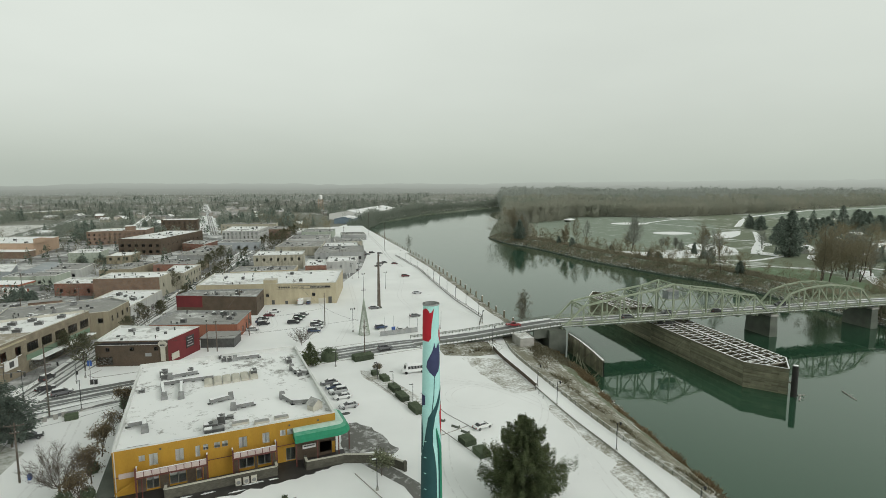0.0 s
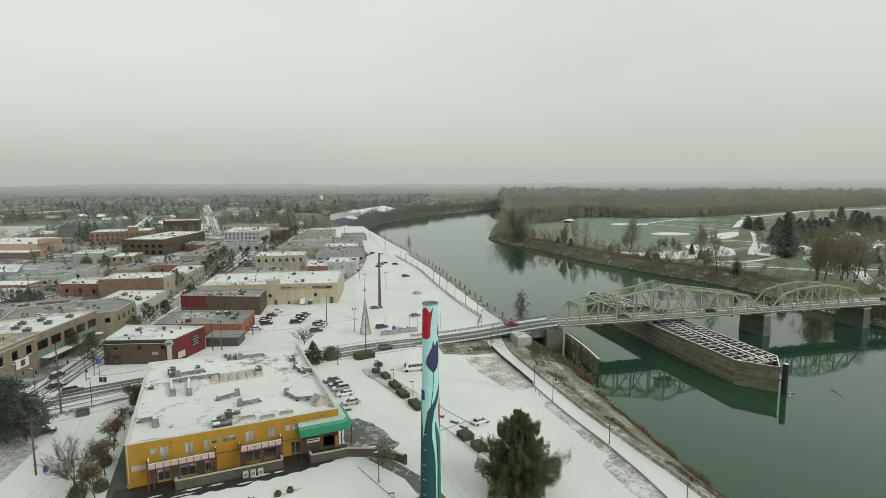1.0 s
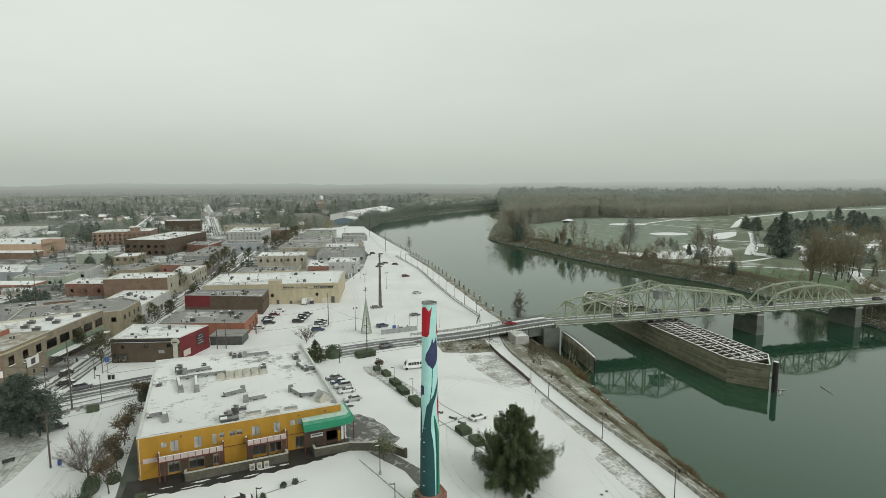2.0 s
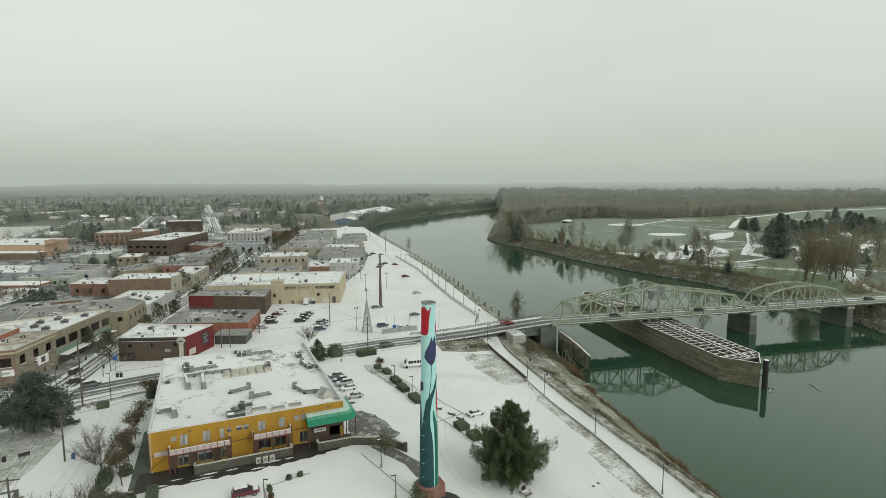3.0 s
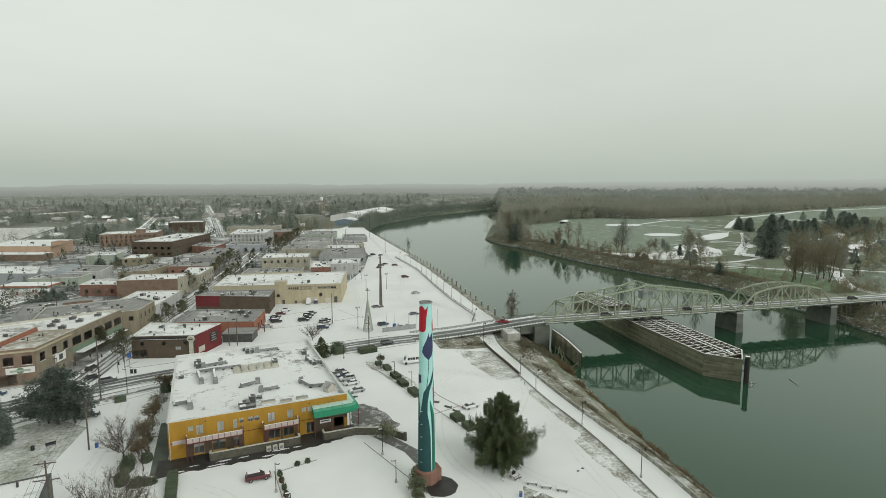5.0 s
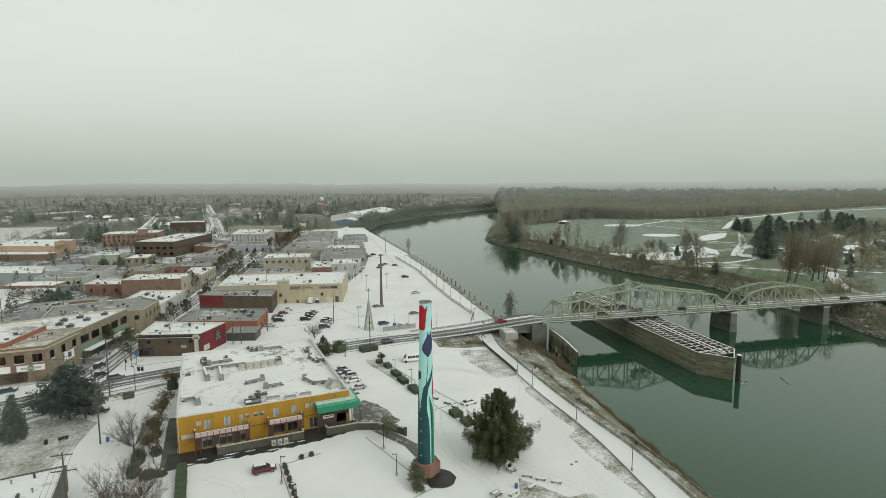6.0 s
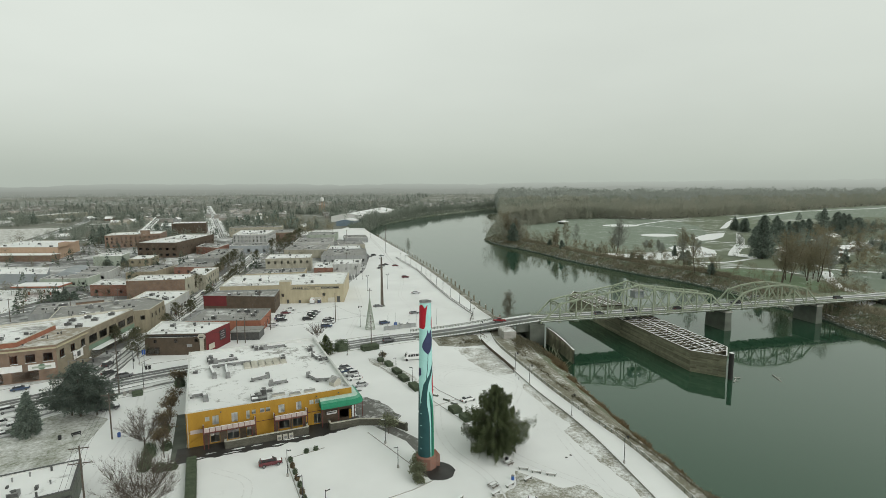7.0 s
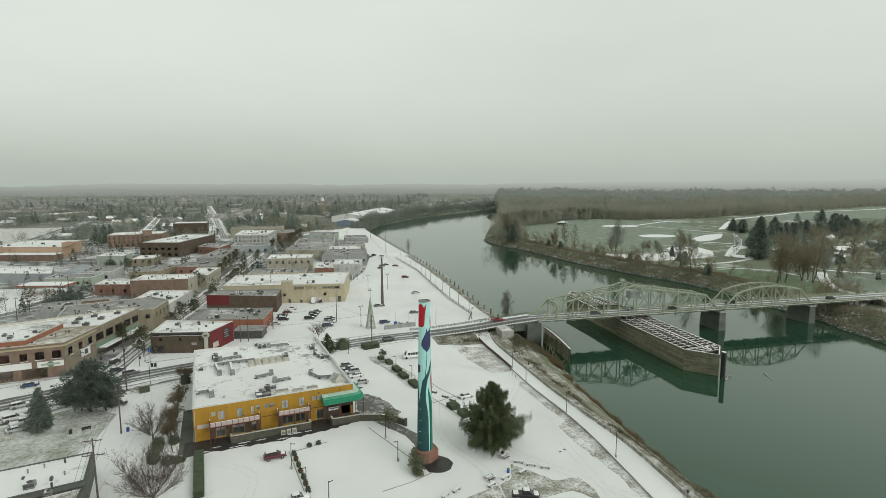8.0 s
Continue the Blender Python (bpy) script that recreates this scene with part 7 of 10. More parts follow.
# filling station
gs = thing("fuel_canopy", "orange-edged filling station canopy under snow", "filling station")
part("canopy", Shape().prism([(-125, 329), (-101, 319), (-97, 331), (-121, 341)], 4.9, 5.7), ORANGE_WALL, gs)
part("canopy_snow", Shape().prism([(-124.6, 329.2), (-101.2, 319.4), (-97.4, 330.8), (-120.8, 340.6)], 5.7, 5.85), CAP_SNOW, gs)
for x, y in ((-119, 331), (-108, 326), (-113, 336), (-102, 331)):
    part("column", Shape().box(x - 0.25, x + 0.25, y - 0.25, y + 0.25, 0, 4.9), TRIM_WHITE, gs)
    part("fuel_pump", Shape().box(x + 1.2, x + 1.9, y - 0.3, y + 0.3, 0, 1.7), ORANGE_WALL, gs)
# blue dome shed
dm = thing("arched_shed", "grey-blue arched metal shed", "shed")
arc = Shape()
pp, qq = Vector((-116, 369)), Vector((-114, 402))
for k in range(10):
    for a, b in (((k, k + 1)),):
        f = lambda c, i: (c.x + 8.5 - 8.5 * math.cos(math.pi * i / 10), c.y + 1 - 0.2 * i, 6.8 * math.sin(math.pi * i / 10))
        arc.face(f(pp, a), f(pp, b), f(qq, b), f(qq, a))
arc.face(*[f(pp, i) for i in range(11)])
arc.face(*[f(qq, i) for i in reversed(range(11))])
part("shell", arc, BLUE_ROOF, dm)

# sheds by the upper river
def gabled(name, label, c, l, w, h, rise, turn, wall, roofm=ROOF_SNOW, group="houses", category="house", extra=True):
    ob = thing(name, label, category, group, (c[0], c[1], 0), turn)
    part("wall", Shape().prism([(-l / 2, -w / 2), (l / 2, -w / 2), (l / 2, w / 2), (-l / 2, w / 2)], 0, h).face((-l / 2, w / 2, h), (-l / 2, -w / 2, h), (-l / 2, 0, h + rise)).face((l / 2, -w / 2, h), (l / 2, w / 2, h), (l / 2, 0, h + rise)), wall, ob)
    o, t = 0.45, 0.22
    sl = rise / (w / 2)
    r = Shape()
    for sg in (-1, 1):
        e, z = sg * (w / 2 + o), h - sl * o
        r.hull8([(-l / 2 - o, e, z), (l / 2 + o, e, z), (l / 2 + o, 0, h + rise), (-l / 2 - o, 0, h + rise), (-l / 2 - o, e, z + t), (l / 2 + o, e, z + t), (l / 2 + o, 0, h + rise + t), (-l / 2 - o, 0, h + rise + t)])
    part("roof", r, roofm, ob, "pitched roof under snow")
    if extra:
        for k in range(max(1, int(l / 4))):
            x = -l / 2 + 2 + 4 * k
            wd = part("window", Shape().box(x - 0.6, x + 0.6, -w / 2 - 0.06, -w / 2 - 0.02, 1.0, 2.2), TRIM_WHITE, ob)
            part("pane", Shape().box(x - 0.5, x + 0.5, -w / 2 - 0.1, -w / 2 - 0.07, 1.1, 2.1), GLASS, wd)
        part("chimney", Shape().box(l * 0.2, l * 0.2 + 0.7, -0.35, 0.35, h, h + rise + 0.9), RED_BRICK, ob)
    return ob


gabled("blue_shed", "steel-blue boat shed with a low snowy roof", (178, 768), 38, 28, 7, 3, 1.1, BLUE_WALL, extra=False, category="shed", group="")
gabled("river_warehouse", "very long white warehouse with snowy roof by the river", (262, 948), 250, 58, 9, 5, 1.02, TRIM_WHITE, extra=False, category="warehouse", group="")
wt = thing("water_tower", "pale spindly water tower on four legs", "water tower", "", (214, 1127, 0))
part("tank", Shape().tube((0, 0, 26), (0, 0, 27.5), 2.2, 4.0, 16).tube((0, 0, 27.5), (0, 0, 33), 4.0, 4.0, 16).tube((0, 0, 33), (0, 0, 35.5), 4.0, 0.5, 16), TRIM_WHITE, wt)
for a in range(4):
    part("leg", Shape().tube((6 * math.cos(a * 1.571), 6 * math.sin(a * 1.571), 0), (4.5 * math.cos(a * 1.571), 4.5 * math.sin(a * 1.571), 26), 0.8, 0.7, 6), SALMON, wt)

# the roof nearest below the path
nr_poly = [(-100, 77), (-52.0, 82.0), (-52.6, 94.5), (-100, 91)]
flat_building("near_building", "low building with a flat white snowy roof", nr_poly, 5.0, DARK_CONCRETE, {}, ROOF_SNOW, 0.25, DARK_STEEL, group="")
for x, y in ((-63, 90.5), (-60.5, 91.5), (-56.2, 86.6)):
    v = thing("roof_vent", "short grey roof vent pipe", "roof vent", "roof vents", (x, y, 4.75))
    part("pipe", Shape().tube((0, 0, 0), (0, 0, 0.7), 0.14, 0.14, 8), STEEL, v)
    part("cap", Shape().tube((0, 0, 0.7), (0, 0, 0.85), 0.22, 0.1, 8), STEEL, v)
roof_unit(-61.2, 84.2, 4.75, 1.8, 1.4, 1.1)
roof_unit(-57.4, 79.8, 4.75, 1.2, 1.0, 0.8)
block("near_annex", "lower flat-roofed annex with thin snow", [(-90, 66), (-53, 68), (-52.2, 81.8), (-90, 77.5)], 4.0, DARK_CONCRETE, [], VERGE, DARK_STEEL, 0, 0.3)


# vents and pipes on the town roofs
rv = random.Random(404)
vents = Shape()
for poly, z in ROOFS[1:]:
    a, b, c, d = (Vector(p) for p in (poly[0], poly[1], poly[2], poly[-1]))
    area = abs((b - a).cross(d - a))
    for _ in range(int(min(16, 3 + area / 70))):
        u, v = rv.uniform(0.06, 0.94), rv.uniform(0.06, 0.94)
        p = a.lerp(b, u).lerp(d.lerp(c, u), v)
        if rv.random() < 0.55:
            r = rv.uniform(0.12, 0.28)
            vents.tube((p.x, p.y, z), (p.x, p.y, z + rv.uniform(0.5, 1.3)), r, r, 7)
        else:
            w, e, h = rv.uniform(0.2, 0.6), rv.uniform(0.2, 0.5), rv.uniform(0.3, 0.8)
            vents.box(p.x - w, p.x + w, p.y - e, p.y + e, z, z + h)
solid("roof_vent_scatter", vents, DARK_STEEL, "small metal vents and pipes on the town roofs", "roof vents", kind="stuff")

# ---- trees and shrubs ----
def leaf(sh, p, size, rnd, long=1.0, way=None):
    """One small spray: a bent pair of triangles."""
    d = Vector((rnd.gauss(0, 1), rnd.gauss(0, 1), rnd.gauss(0, 0.6)))
    d = (way * 1.6 + d * 0.6 if way else d).normalized() * size * long
    s = Vector((rnd.gauss(0, 1), rnd.gauss(0, 1), rnd.gauss(0, 1))).cross(d).normalized() * size * (0.45 if way is None else 0.3)
    k = len(sh.v)
    sh.v.extend((tuple(p - s), tuple(p + d), tuple(p + s), tuple(p - d * 0.3)))
    sh.f.append((k, k + 3, k + 2, k + 1))


def conifer(name, label, at, h, r, mat, sprays, seed=1, shape=0.8, bottom=0.08, droop=0.25, uneven=0.25, size=0.55, group="", limbs_seen=True, tip=0.0, bough=0.30, dense=9):
    """Trunk, whorls of drooping limbs and a crown of many small sprays set along them."""
    rnd = random.Random(seed)
    ob = thing(name, label, "tree", group, (at[0], at[1], 0))
    part("trunk", Shape().tube((0, 0, -0.3), (0, 0, h * 0.6), 0.022 * h, 0.012 * h, 9).tube((0, 0, h * 0.6), (0, 0, h * 0.98), 0.012 * h, 0.003 * h, 7), BARK, ob)
    limbs, crown = Shape(), Shape()
    n_limb = max(24, int(h * dense))
    per = max(4, sprays // n_limb)
    for i in range(n_limb):
        f = (i + rnd.random()) / n_limb
        f = f ** 1.15
        z = h * (bottom + (0.99 - bottom) * f)
        a = i * 2.399 + rnd.uniform(-0.4, 0.4)
        lump = 1 + uneven * noise.noise(Vector((math.cos(a) * 1.3, math.sin(a) * 1.3, z * 0.35 + seed))) * 1.6 + rnd.uniform(-uneven, uneven) * 0.6
        prof = (1 - f) ** shape * min(1.0, 0.55 + f * 4.0)
        ln = max(0.35, r * prof * lump)
        way = Vector((math.cos(a), math.sin(a), rnd.uniform(0.0, 0.25)))
        base = Vector((0, 0, z))
        m = max(4, int(per * (0.35 + 1.3 * prof)))
        pts = [base + way * ln * t + Vector((0, 0, -droop * ln * t * t + tip * ln * t ** 4)) for t in (0, 0.5, 1.0)]
        if limbs_seen:
            limbs.tube(pts[0], pts[1], 0.004 * h, 0.003 * h, 4, False).tube(pts[1], pts[2], 0.003 * h, 0.0012 * h, 4, False)
        for _ in range(m):
            t = rnd.uniform(0.12, 1.03) ** 0.75
            p = base + way * ln * t + Vector((0, 0, -droop * ln * t * t + tip * ln * t ** 4))
            w = bough * ln * (1.05 - t) + bough
            p += Vector((rnd.gauss(0, w * 0.6), rnd.gauss(0, w * 0.6), rnd.gauss(0, 0.2 + 0.05 * ln)))
            leaf(crown, p, size * rnd.uniform(0.6, 1.25), rnd, 1.2, way - Vector((0, 0, 0.5)))
    if limbs_seen:
        tagged(part("branchwork", limbs, BARK, ob), kind="stuff")
    part("crown", crown, mat, ob)
    return ob


def branch(limb, twig, p, d, ln, rad, depth, rnd, spreadness, tips, thin=True):
    q = p + d * ln
    mid = p.lerp(q, 0.5) + Vector((rnd.gauss(0, 0.05), rnd.gauss(0, 0.05), rnd.gauss(0, 0.03))) * ln
    if depth > 1:
        limb.tube(p, mid, rad, rad * 0.85, 5 if depth > 2 else 3, False).tube(mid, q, rad * 0.85, rad * 0.65, 5 if depth > 2 else 3, False)
    else:
        s = Vector((rnd.gauss(0, 1), rnd.gauss(0, 1), rnd.gauss(0, 1))).cross(d).normalized() * max(rad, 0.034 if thin else 0.06)
        twig.face(p - s, p + s, q)
    if depth == 0:
        tips.append(q)
        return
    kids = rnd.choice((3, 3, 4)) if depth > 1 else rnd.choice((3, 4, 5))
    for k in range(kids):
        w = Vector((rnd.gauss(0, 1), rnd.gauss(0, 1), rnd.gauss(0, 0.6) + 0.18)).normalized()
        nd = (d * (1.0 - spreadness * 0.45) + w * spreadness).normalized()
        st = q if k < 2 else p.lerp(q, rnd.uniform(0.45, 0.95))
        branch(limb, twig, st, nd, ln * rnd.uniform(0.62, 0.86), rad * 0.6, depth - 1, rnd, spreadness, tips, thin)


def y_of(at):
    return at[1] if at[0] < 90 else 999


def bare_tree(name, label, at, h, seed=1, spreadness=0.55, depth=5, leafmat=None, leaves=0, twig_mat=None, group="", trunks=1, lean=0.05, leaf_size=0.22):
    rnd = random.Random(seed)
    ob = thing(name, label, "tree", group, (at[0], at[1], 0))
    limb, twig, tips = Shape(), Shape(), []
    for t in range(trunks):
        d = Vector((rnd.gauss(0, lean), rnd.gauss(0, lean), 1)).normalized()
        o = Vector((rnd.uniform(-0.6, 0.6), rnd.uniform(-0.6, 0.6), -0.2)) if trunks > 1 else Vector((0, 0, -0.2))
        first = h * 0.24
        part("trunk", Shape().tube(o, o + d * first, 0.018 * h, 0.013 * h, 8), BARK, ob)
        for k in range(4):
            w = Vector((math.cos(k * 1.7 + seed), math.sin(k * 1.7 + seed), 0))
            branch(limb, twig, o + d * first * rnd.uniform(0.75, 1.0), (d + w * spreadness * rnd.uniform(0.3, 1.0)).normalized(), h * rnd.uniform(0.2, 0.27), 0.0095 * h, depth - 1, rnd, spreadness, tips, y_of(at) < 200)
    tagged(part("branchwork", limb, twig_mat or BARK, ob), kind="stuff")
    tagged(part("twig_spray", twig, twig_mat or BARK, ob), kind="stuff")
    if leafmat and leaves:
        cr = Shape()
        for _ in range(leaves):
            p = rnd.choice(tips)
            leaf(cr, p + Vector((rnd.gauss(0, 0.35), rnd.gauss(0, 0.35), rnd.gauss(0, 0.35))), leaf_size * rnd.uniform(0.6, 1.3), rnd)
        part("crown", cr, leafmat, ob, "sparse clinging leaves")
    return ob


def fan_tree(name, label, at, h, r, seed, limbs=9, twig_mat=None):
    """A round-headed leafless tree: limbs fanning out of a short trunk, forking three times into fine twigs."""
    rnd = random.Random(seed)
    ob = thing(name, label, "tree", "", (at[0], at[1], 0))
    part("trunk", Shape().tube((0, 0, -0.2), (0, 0, h * 0.16), 0.024 * h, 0.019 * h, 9), BARK, ob)
    fine = Shape()

    def grow(sh, o, d, ln, rad, bend, segs=4):
        pts = [o]
        for _ in range(segs):
            d = (d + Vector((rnd.gauss(0, 0.07), rnd.gauss(0, 0.07), bend))).normalized()
            pts.append(pts[-1] + d * ln / segs)
        for i, (a, b) in enumerate(zip(pts, pts[1:])):
            sh.tube(a, b, rad * (1 - 0.8 * i / segs), rad * (1 - 0.8 * (i + 1) / segs), 5 if rad > 0.05 else 3, False)
        return pts

    def on(pts, f):
        s = min(len(pts) - 1.001, f * (len(pts) - 1))
        return pts[int(s)].lerp(pts[int(s) + 1], s - int(s)), (pts[int(s) + 1] - pts[int(s)]).normalized()

    for k in range(limbs):
        limb = Shape()
        a = k * 2.399 + rnd.uniform(-0.3, 0.3)
        steep = 0.35 + 1.5 * (k / limbs) ** 1.3
        d = Vector((math.cos(a), math.sin(a), steep)).normalized()
        top = grow(limb, Vector((0, 0, h * rnd.uniform(0.10, 0.16))), d, (r / max(0.5, d.xy.length) if steep < 0.9 else h * 0.84) * rnd.uniform(0.85, 1.05), 0.0062 * h, 0.07, 6)
        for j in range(15):
            p, w = on(top, 0.18 + 0.8 * (j + rnd.random()) / 15)
            e = (w + Vector((rnd.gauss(0, 0.55), rnd.gauss(0, 0.55), rnd.gauss(0.15, 0.3)))).normalized()
            sub = grow(limb, p, e, h * rnd.uniform(0.16, 0.32), 0.0023 * h, 0.06, 4)
            for _ in range(14):
                p2, w2 = on(sub, rnd.uniform(0.15, 1.0))
                g = (w2 + Vector((rnd.gauss(0, 0.5), rnd.gauss(0, 0.5), rnd.gauss(0.12, 0.3)))).normalized() * h * rnd.uniform(0.06, 0.15)
                s = Vector((rnd.gauss(0, 1), rnd.gauss(0, 1), rnd.gauss(0, 1))).cross(g).normalized() * 0.0019 * h
                fine.face(p2 - s, p2 + s, p2 + g)
                for _ in range(2):
                    q = p2 + g * rnd.uniform(0.3, 0.9)
                    g2 = (g.normalized() + Vector((rnd.gauss(0, 0.5), rnd.gauss(0, 0.5), rnd.gauss(0.1, 0.3)))).normalized() * g.length * rnd.uniform(0.4, 0.8)
                    fine.face(q - s * 0.7, q + s * 0.7, q + g2)
        tagged(part("limb", limb, BARK, ob), kind="stuff")
    tagged(part("twig_spray", fine, twig_mat or BARK, ob), kind="stuff")
    return ob


def tall_tree(name, label, at, h, seed=1, slim=0.2, twig_mat=None, group="", trunks=1, low=0.22, leafmat=None, leaves=0, leaf_size=0.3, thick=0.05, fine=5):
    """Upright leafless tree: a stem right to the top, rising limbs all along it, each with forking twigs."""
    rnd = random.Random(seed)
    ob = thing(name, label, "tree", group, (at[0], at[1], 0))
    limb, twig, tips = Shape(), Shape(), []
    for t in range(trunks):
        ht = h * (1.0 if t == 0 else rnd.uniform(0.68, 0.95))
        lean = Vector((rnd.gauss(0, 0.05 + 0.05 * (trunks > 1)), rnd.gauss(0, 0.05 + 0.05 * (trunks > 1)), 1))
        pts = [Vector((rnd.uniform(-0.5, 0.5) * (trunks > 1), rnd.uniform(-0.5, 0.5) * (trunks > 1), -0.2))]
        for k in range(5):
            pts.append(pts[-1] + (lean + Vector((rnd.gauss(0, 0.07), rnd.gauss(0, 0.07), 0))) * ht / 5)
        stem = Shape()
        for k in range(5):
            stem.tube(pts[k], pts[k + 1], 0.010 * ht * (1 - k / 5.6), 0.010 * ht * (1 - (k + 1) / 5.6), 7, False)
        part("trunk", stem, BARK, ob)
        n = int(26 + ht)
        for k in range(n):
            f = low + (0.99 - low) * ((k + rnd.random()) / n) ** 0.9
            s = min(4.999, f * 5)
            o = pts[int(s)].lerp(pts[int(s) + 1], s - int(s))
            a = k * 2.399 + rnd.uniform(-0.5, 0.5)
            prof = math.sin(math.pi * min(1.0, 0.25 + 0.72 * f)) * rnd.uniform(0.55, 1.25)
            ln = max(0.06 * ht, 1.5 * slim * ht * prof)
            d = Vector((math.cos(a), math.sin(a), rnd.uniform(0.5, 1.3))).normalized()
            q = o + d * ln
            m = o.lerp(q, 0.5) + Vector((rnd.gauss(0, 0.05), rnd.gauss(0, 0.05), -0.04)) * ln
            limb.tube(o, m, 0.0042 * ht * (1.1 - f), 0.003 * ht * (1.1 - f), 4, False).tube(m, q, 0.003 * ht * (1.1 - f), 0.001 * ht, 3, False)
            for j in range(fine + 2):
                u = rnd.uniform(0.25, 1.0)
                p = o.lerp(m, u * 2) if u < 0.5 else m.lerp(q, u * 2 - 1)
                e = (d * 0.7 + Vector((rnd.gauss(0, 0.5), rnd.gauss(0, 0.5), rnd.gauss(0.25, 0.35)))).normalized() * ln * rnd.uniform(0.25, 0.55)
                tips.append(p + e)
                for start, way in [(p, e)] + [(p + e * rnd.uniform(0.25, 0.9), (e.normalized() * 0.8 + Vector((rnd.gauss(0, 0.5), rnd.gauss(0, 0.5), rnd.gauss(0.1, 0.4)))).normalized() * e.length * rnd.uniform(0.35, 0.7)) for _ in range(fine)]:
                    sd = Vector((rnd.gauss(0, 1), rnd.gauss(0, 1), rnd.gauss(0, 1))).cross(way).normalized() * thick * rnd.uniform(0.6, 1.2)
                    twig.face(start - sd, start + sd, start + way)
                    tips.append(start + way)
    tagged(part("branchwork", limb, twig_mat or BARK, ob), kind="stuff")
    tagged(part("twig_spray", twig, twig_mat or BARK, ob), kind="stuff")
    if leafmat and leaves:
        cr = Shape()
        for _ in range(leaves):
            leaf(cr, rnd.choice(tips) + Vector((rnd.gauss(0, 0.2), rnd.gauss(0, 0.2), rnd.gauss(0, 0.2))), leaf_size * rnd.uniform(0.6, 1.3), rnd)
        part("crown", cr, leafmat, ob, "sparse clinging leaves")
    return ob


def shrub(name, label, at, rx, ry, h, mat, count, seed=1, turn=0.0, boxy=0.0, size=0.22, snow=0.0, group=""):
    """A mound or clipped block of many small leaves round a dark core, on short stems."""
    rnd = random.Random(seed)
    ob = thing(name, label, "shrub", group, (at[0], at[1], 0), turn)
    core, cr, cap = Shape(), Shape(), Shape()
    n, rings = 24, 5
    e = 2 + 5 * boxy
    for k in range(rings):
        f = k / (rings - 1)
        rr = (1 - f ** (3 + 6 * boxy)) ** 0.5 * 0.88 if f < 1 else 0.25
        for i in range(n):
            a = 2 * math.pi * i / n
            c, s = math.cos(a), math.sin(a)
            q = (abs(c) ** e + abs(s) ** e) ** (-1 / e)
            core.v.append((rx * q * c * rr, ry * q * s * rr, h * 0.95 * f))
    for k in range(rings - 1):
        for i in range(n):
            core.f.append((k * n + i, k * n + (i + 1) % n, (k + 1) * n + (i + 1) % n, (k + 1) * n + i))
    core.f.append(tuple((rings - 1) * n + i for i in range(n)))
    for _ in range(count):
        a, f = rnd.uniform(0, 2 * math.pi), rnd.random() ** 0.8
        c, s = math.cos(a), math.sin(a)
        q = (abs(c) ** e + abs(s) ** e) ** (-1 / e)
        rr = (1 - f ** (3 + 6 * boxy)) ** 0.5 * rnd.uniform(0.85, 1.08)
        if rnd.random() < 0.35:
            rr, f = rr * rnd.random() ** 0.5, rnd.uniform(0.93, 1.03)
        p = Vector((rx * q * c * rr, ry * q * s * rr, h * f))
        leaf(cap if rnd.random() < 0.08 * snow * (0.3 + f) else cr, p, size * rnd.uniform(0.6, 1.3), rnd)
    part("core", core, mat, ob)
    part("foliage", cr, mat, ob)
    if cap.f:
        part("snow_on_leaves", cap, CAP_SNOW, ob)
    return ob


def clipped_hedge(label, at, length, width, h, seed, turn=0.0, group="island hedges"):
    """A square-cut hedge: a rough-faced block with a fuzz of small leaves over it."""
    rnd = random.Random(seed)
    ob = thing("hedge", label, "shrub", group, (at[0], at[1], 0), turn)
    core, fuzz = Shape(), Shape()
    step = 0.3
    nx, ny, nz = (max(2, int(round(s / step))) for s in (width, length, h))

    def dented(p):
        k = 0.09 * noise.noise(p * 1.9 + Vector((seed, 0, 0))) + 0.05 * noise.noise(p * 5.0)
        inner = Vector((max(-width / 2 + 0.15, min(width / 2 - 0.15, p.x)), max(-length / 2 + 0.15, min(length / 2 - 0.15, p.y)), min(h - 0.15, p.z)))
        out = p - inner
        return inner + out.normalized() * 0.15 + out.normalized() * k if out.length > 1e-5 else p

    def side(at_uv, nu, nv):
        k = len(core.v)
        for i in range(nu + 1):
            for j in range(nv + 1):
                q = dented(at_uv(i / nu, j / nv))
                core.v.append(tuple(q))
                for _ in range(3):
                    leaf(fuzz, q + Vector((rnd.gauss(0, 0.1), rnd.gauss(0, 0.1), rnd.gauss(0, 0.07))), rnd.uniform(0.06, 0.12), rnd)
        for i in range(nu):
            for j in range(nv):
                a = k + i * (nv + 1) + j
                core.f.append((a, a + nv + 1, a + nv + 2, a + 1))

    w, l = width / 2, length / 2
    side(lambda u, v: Vector((-w + width * u, -l + length * v, h)), nx, ny)
    side(lambda u, v: Vector((-w + width * u, -l, h * v)), nx, nz)
    side(lambda u, v: Vector((w - width * u, l, h * v)), nx, nz)
    side(lambda u, v: Vector((w, -l + length * u, h * v)), ny, nz)
    side(lambda u, v: Vector((-w, l - length * u, h * v)), ny, nz)
    part("core", core, HEDGE, ob, "", True)
    tagged(part("foliage", fuzz, HEDGE, ob), kind="stuff")
    return ob


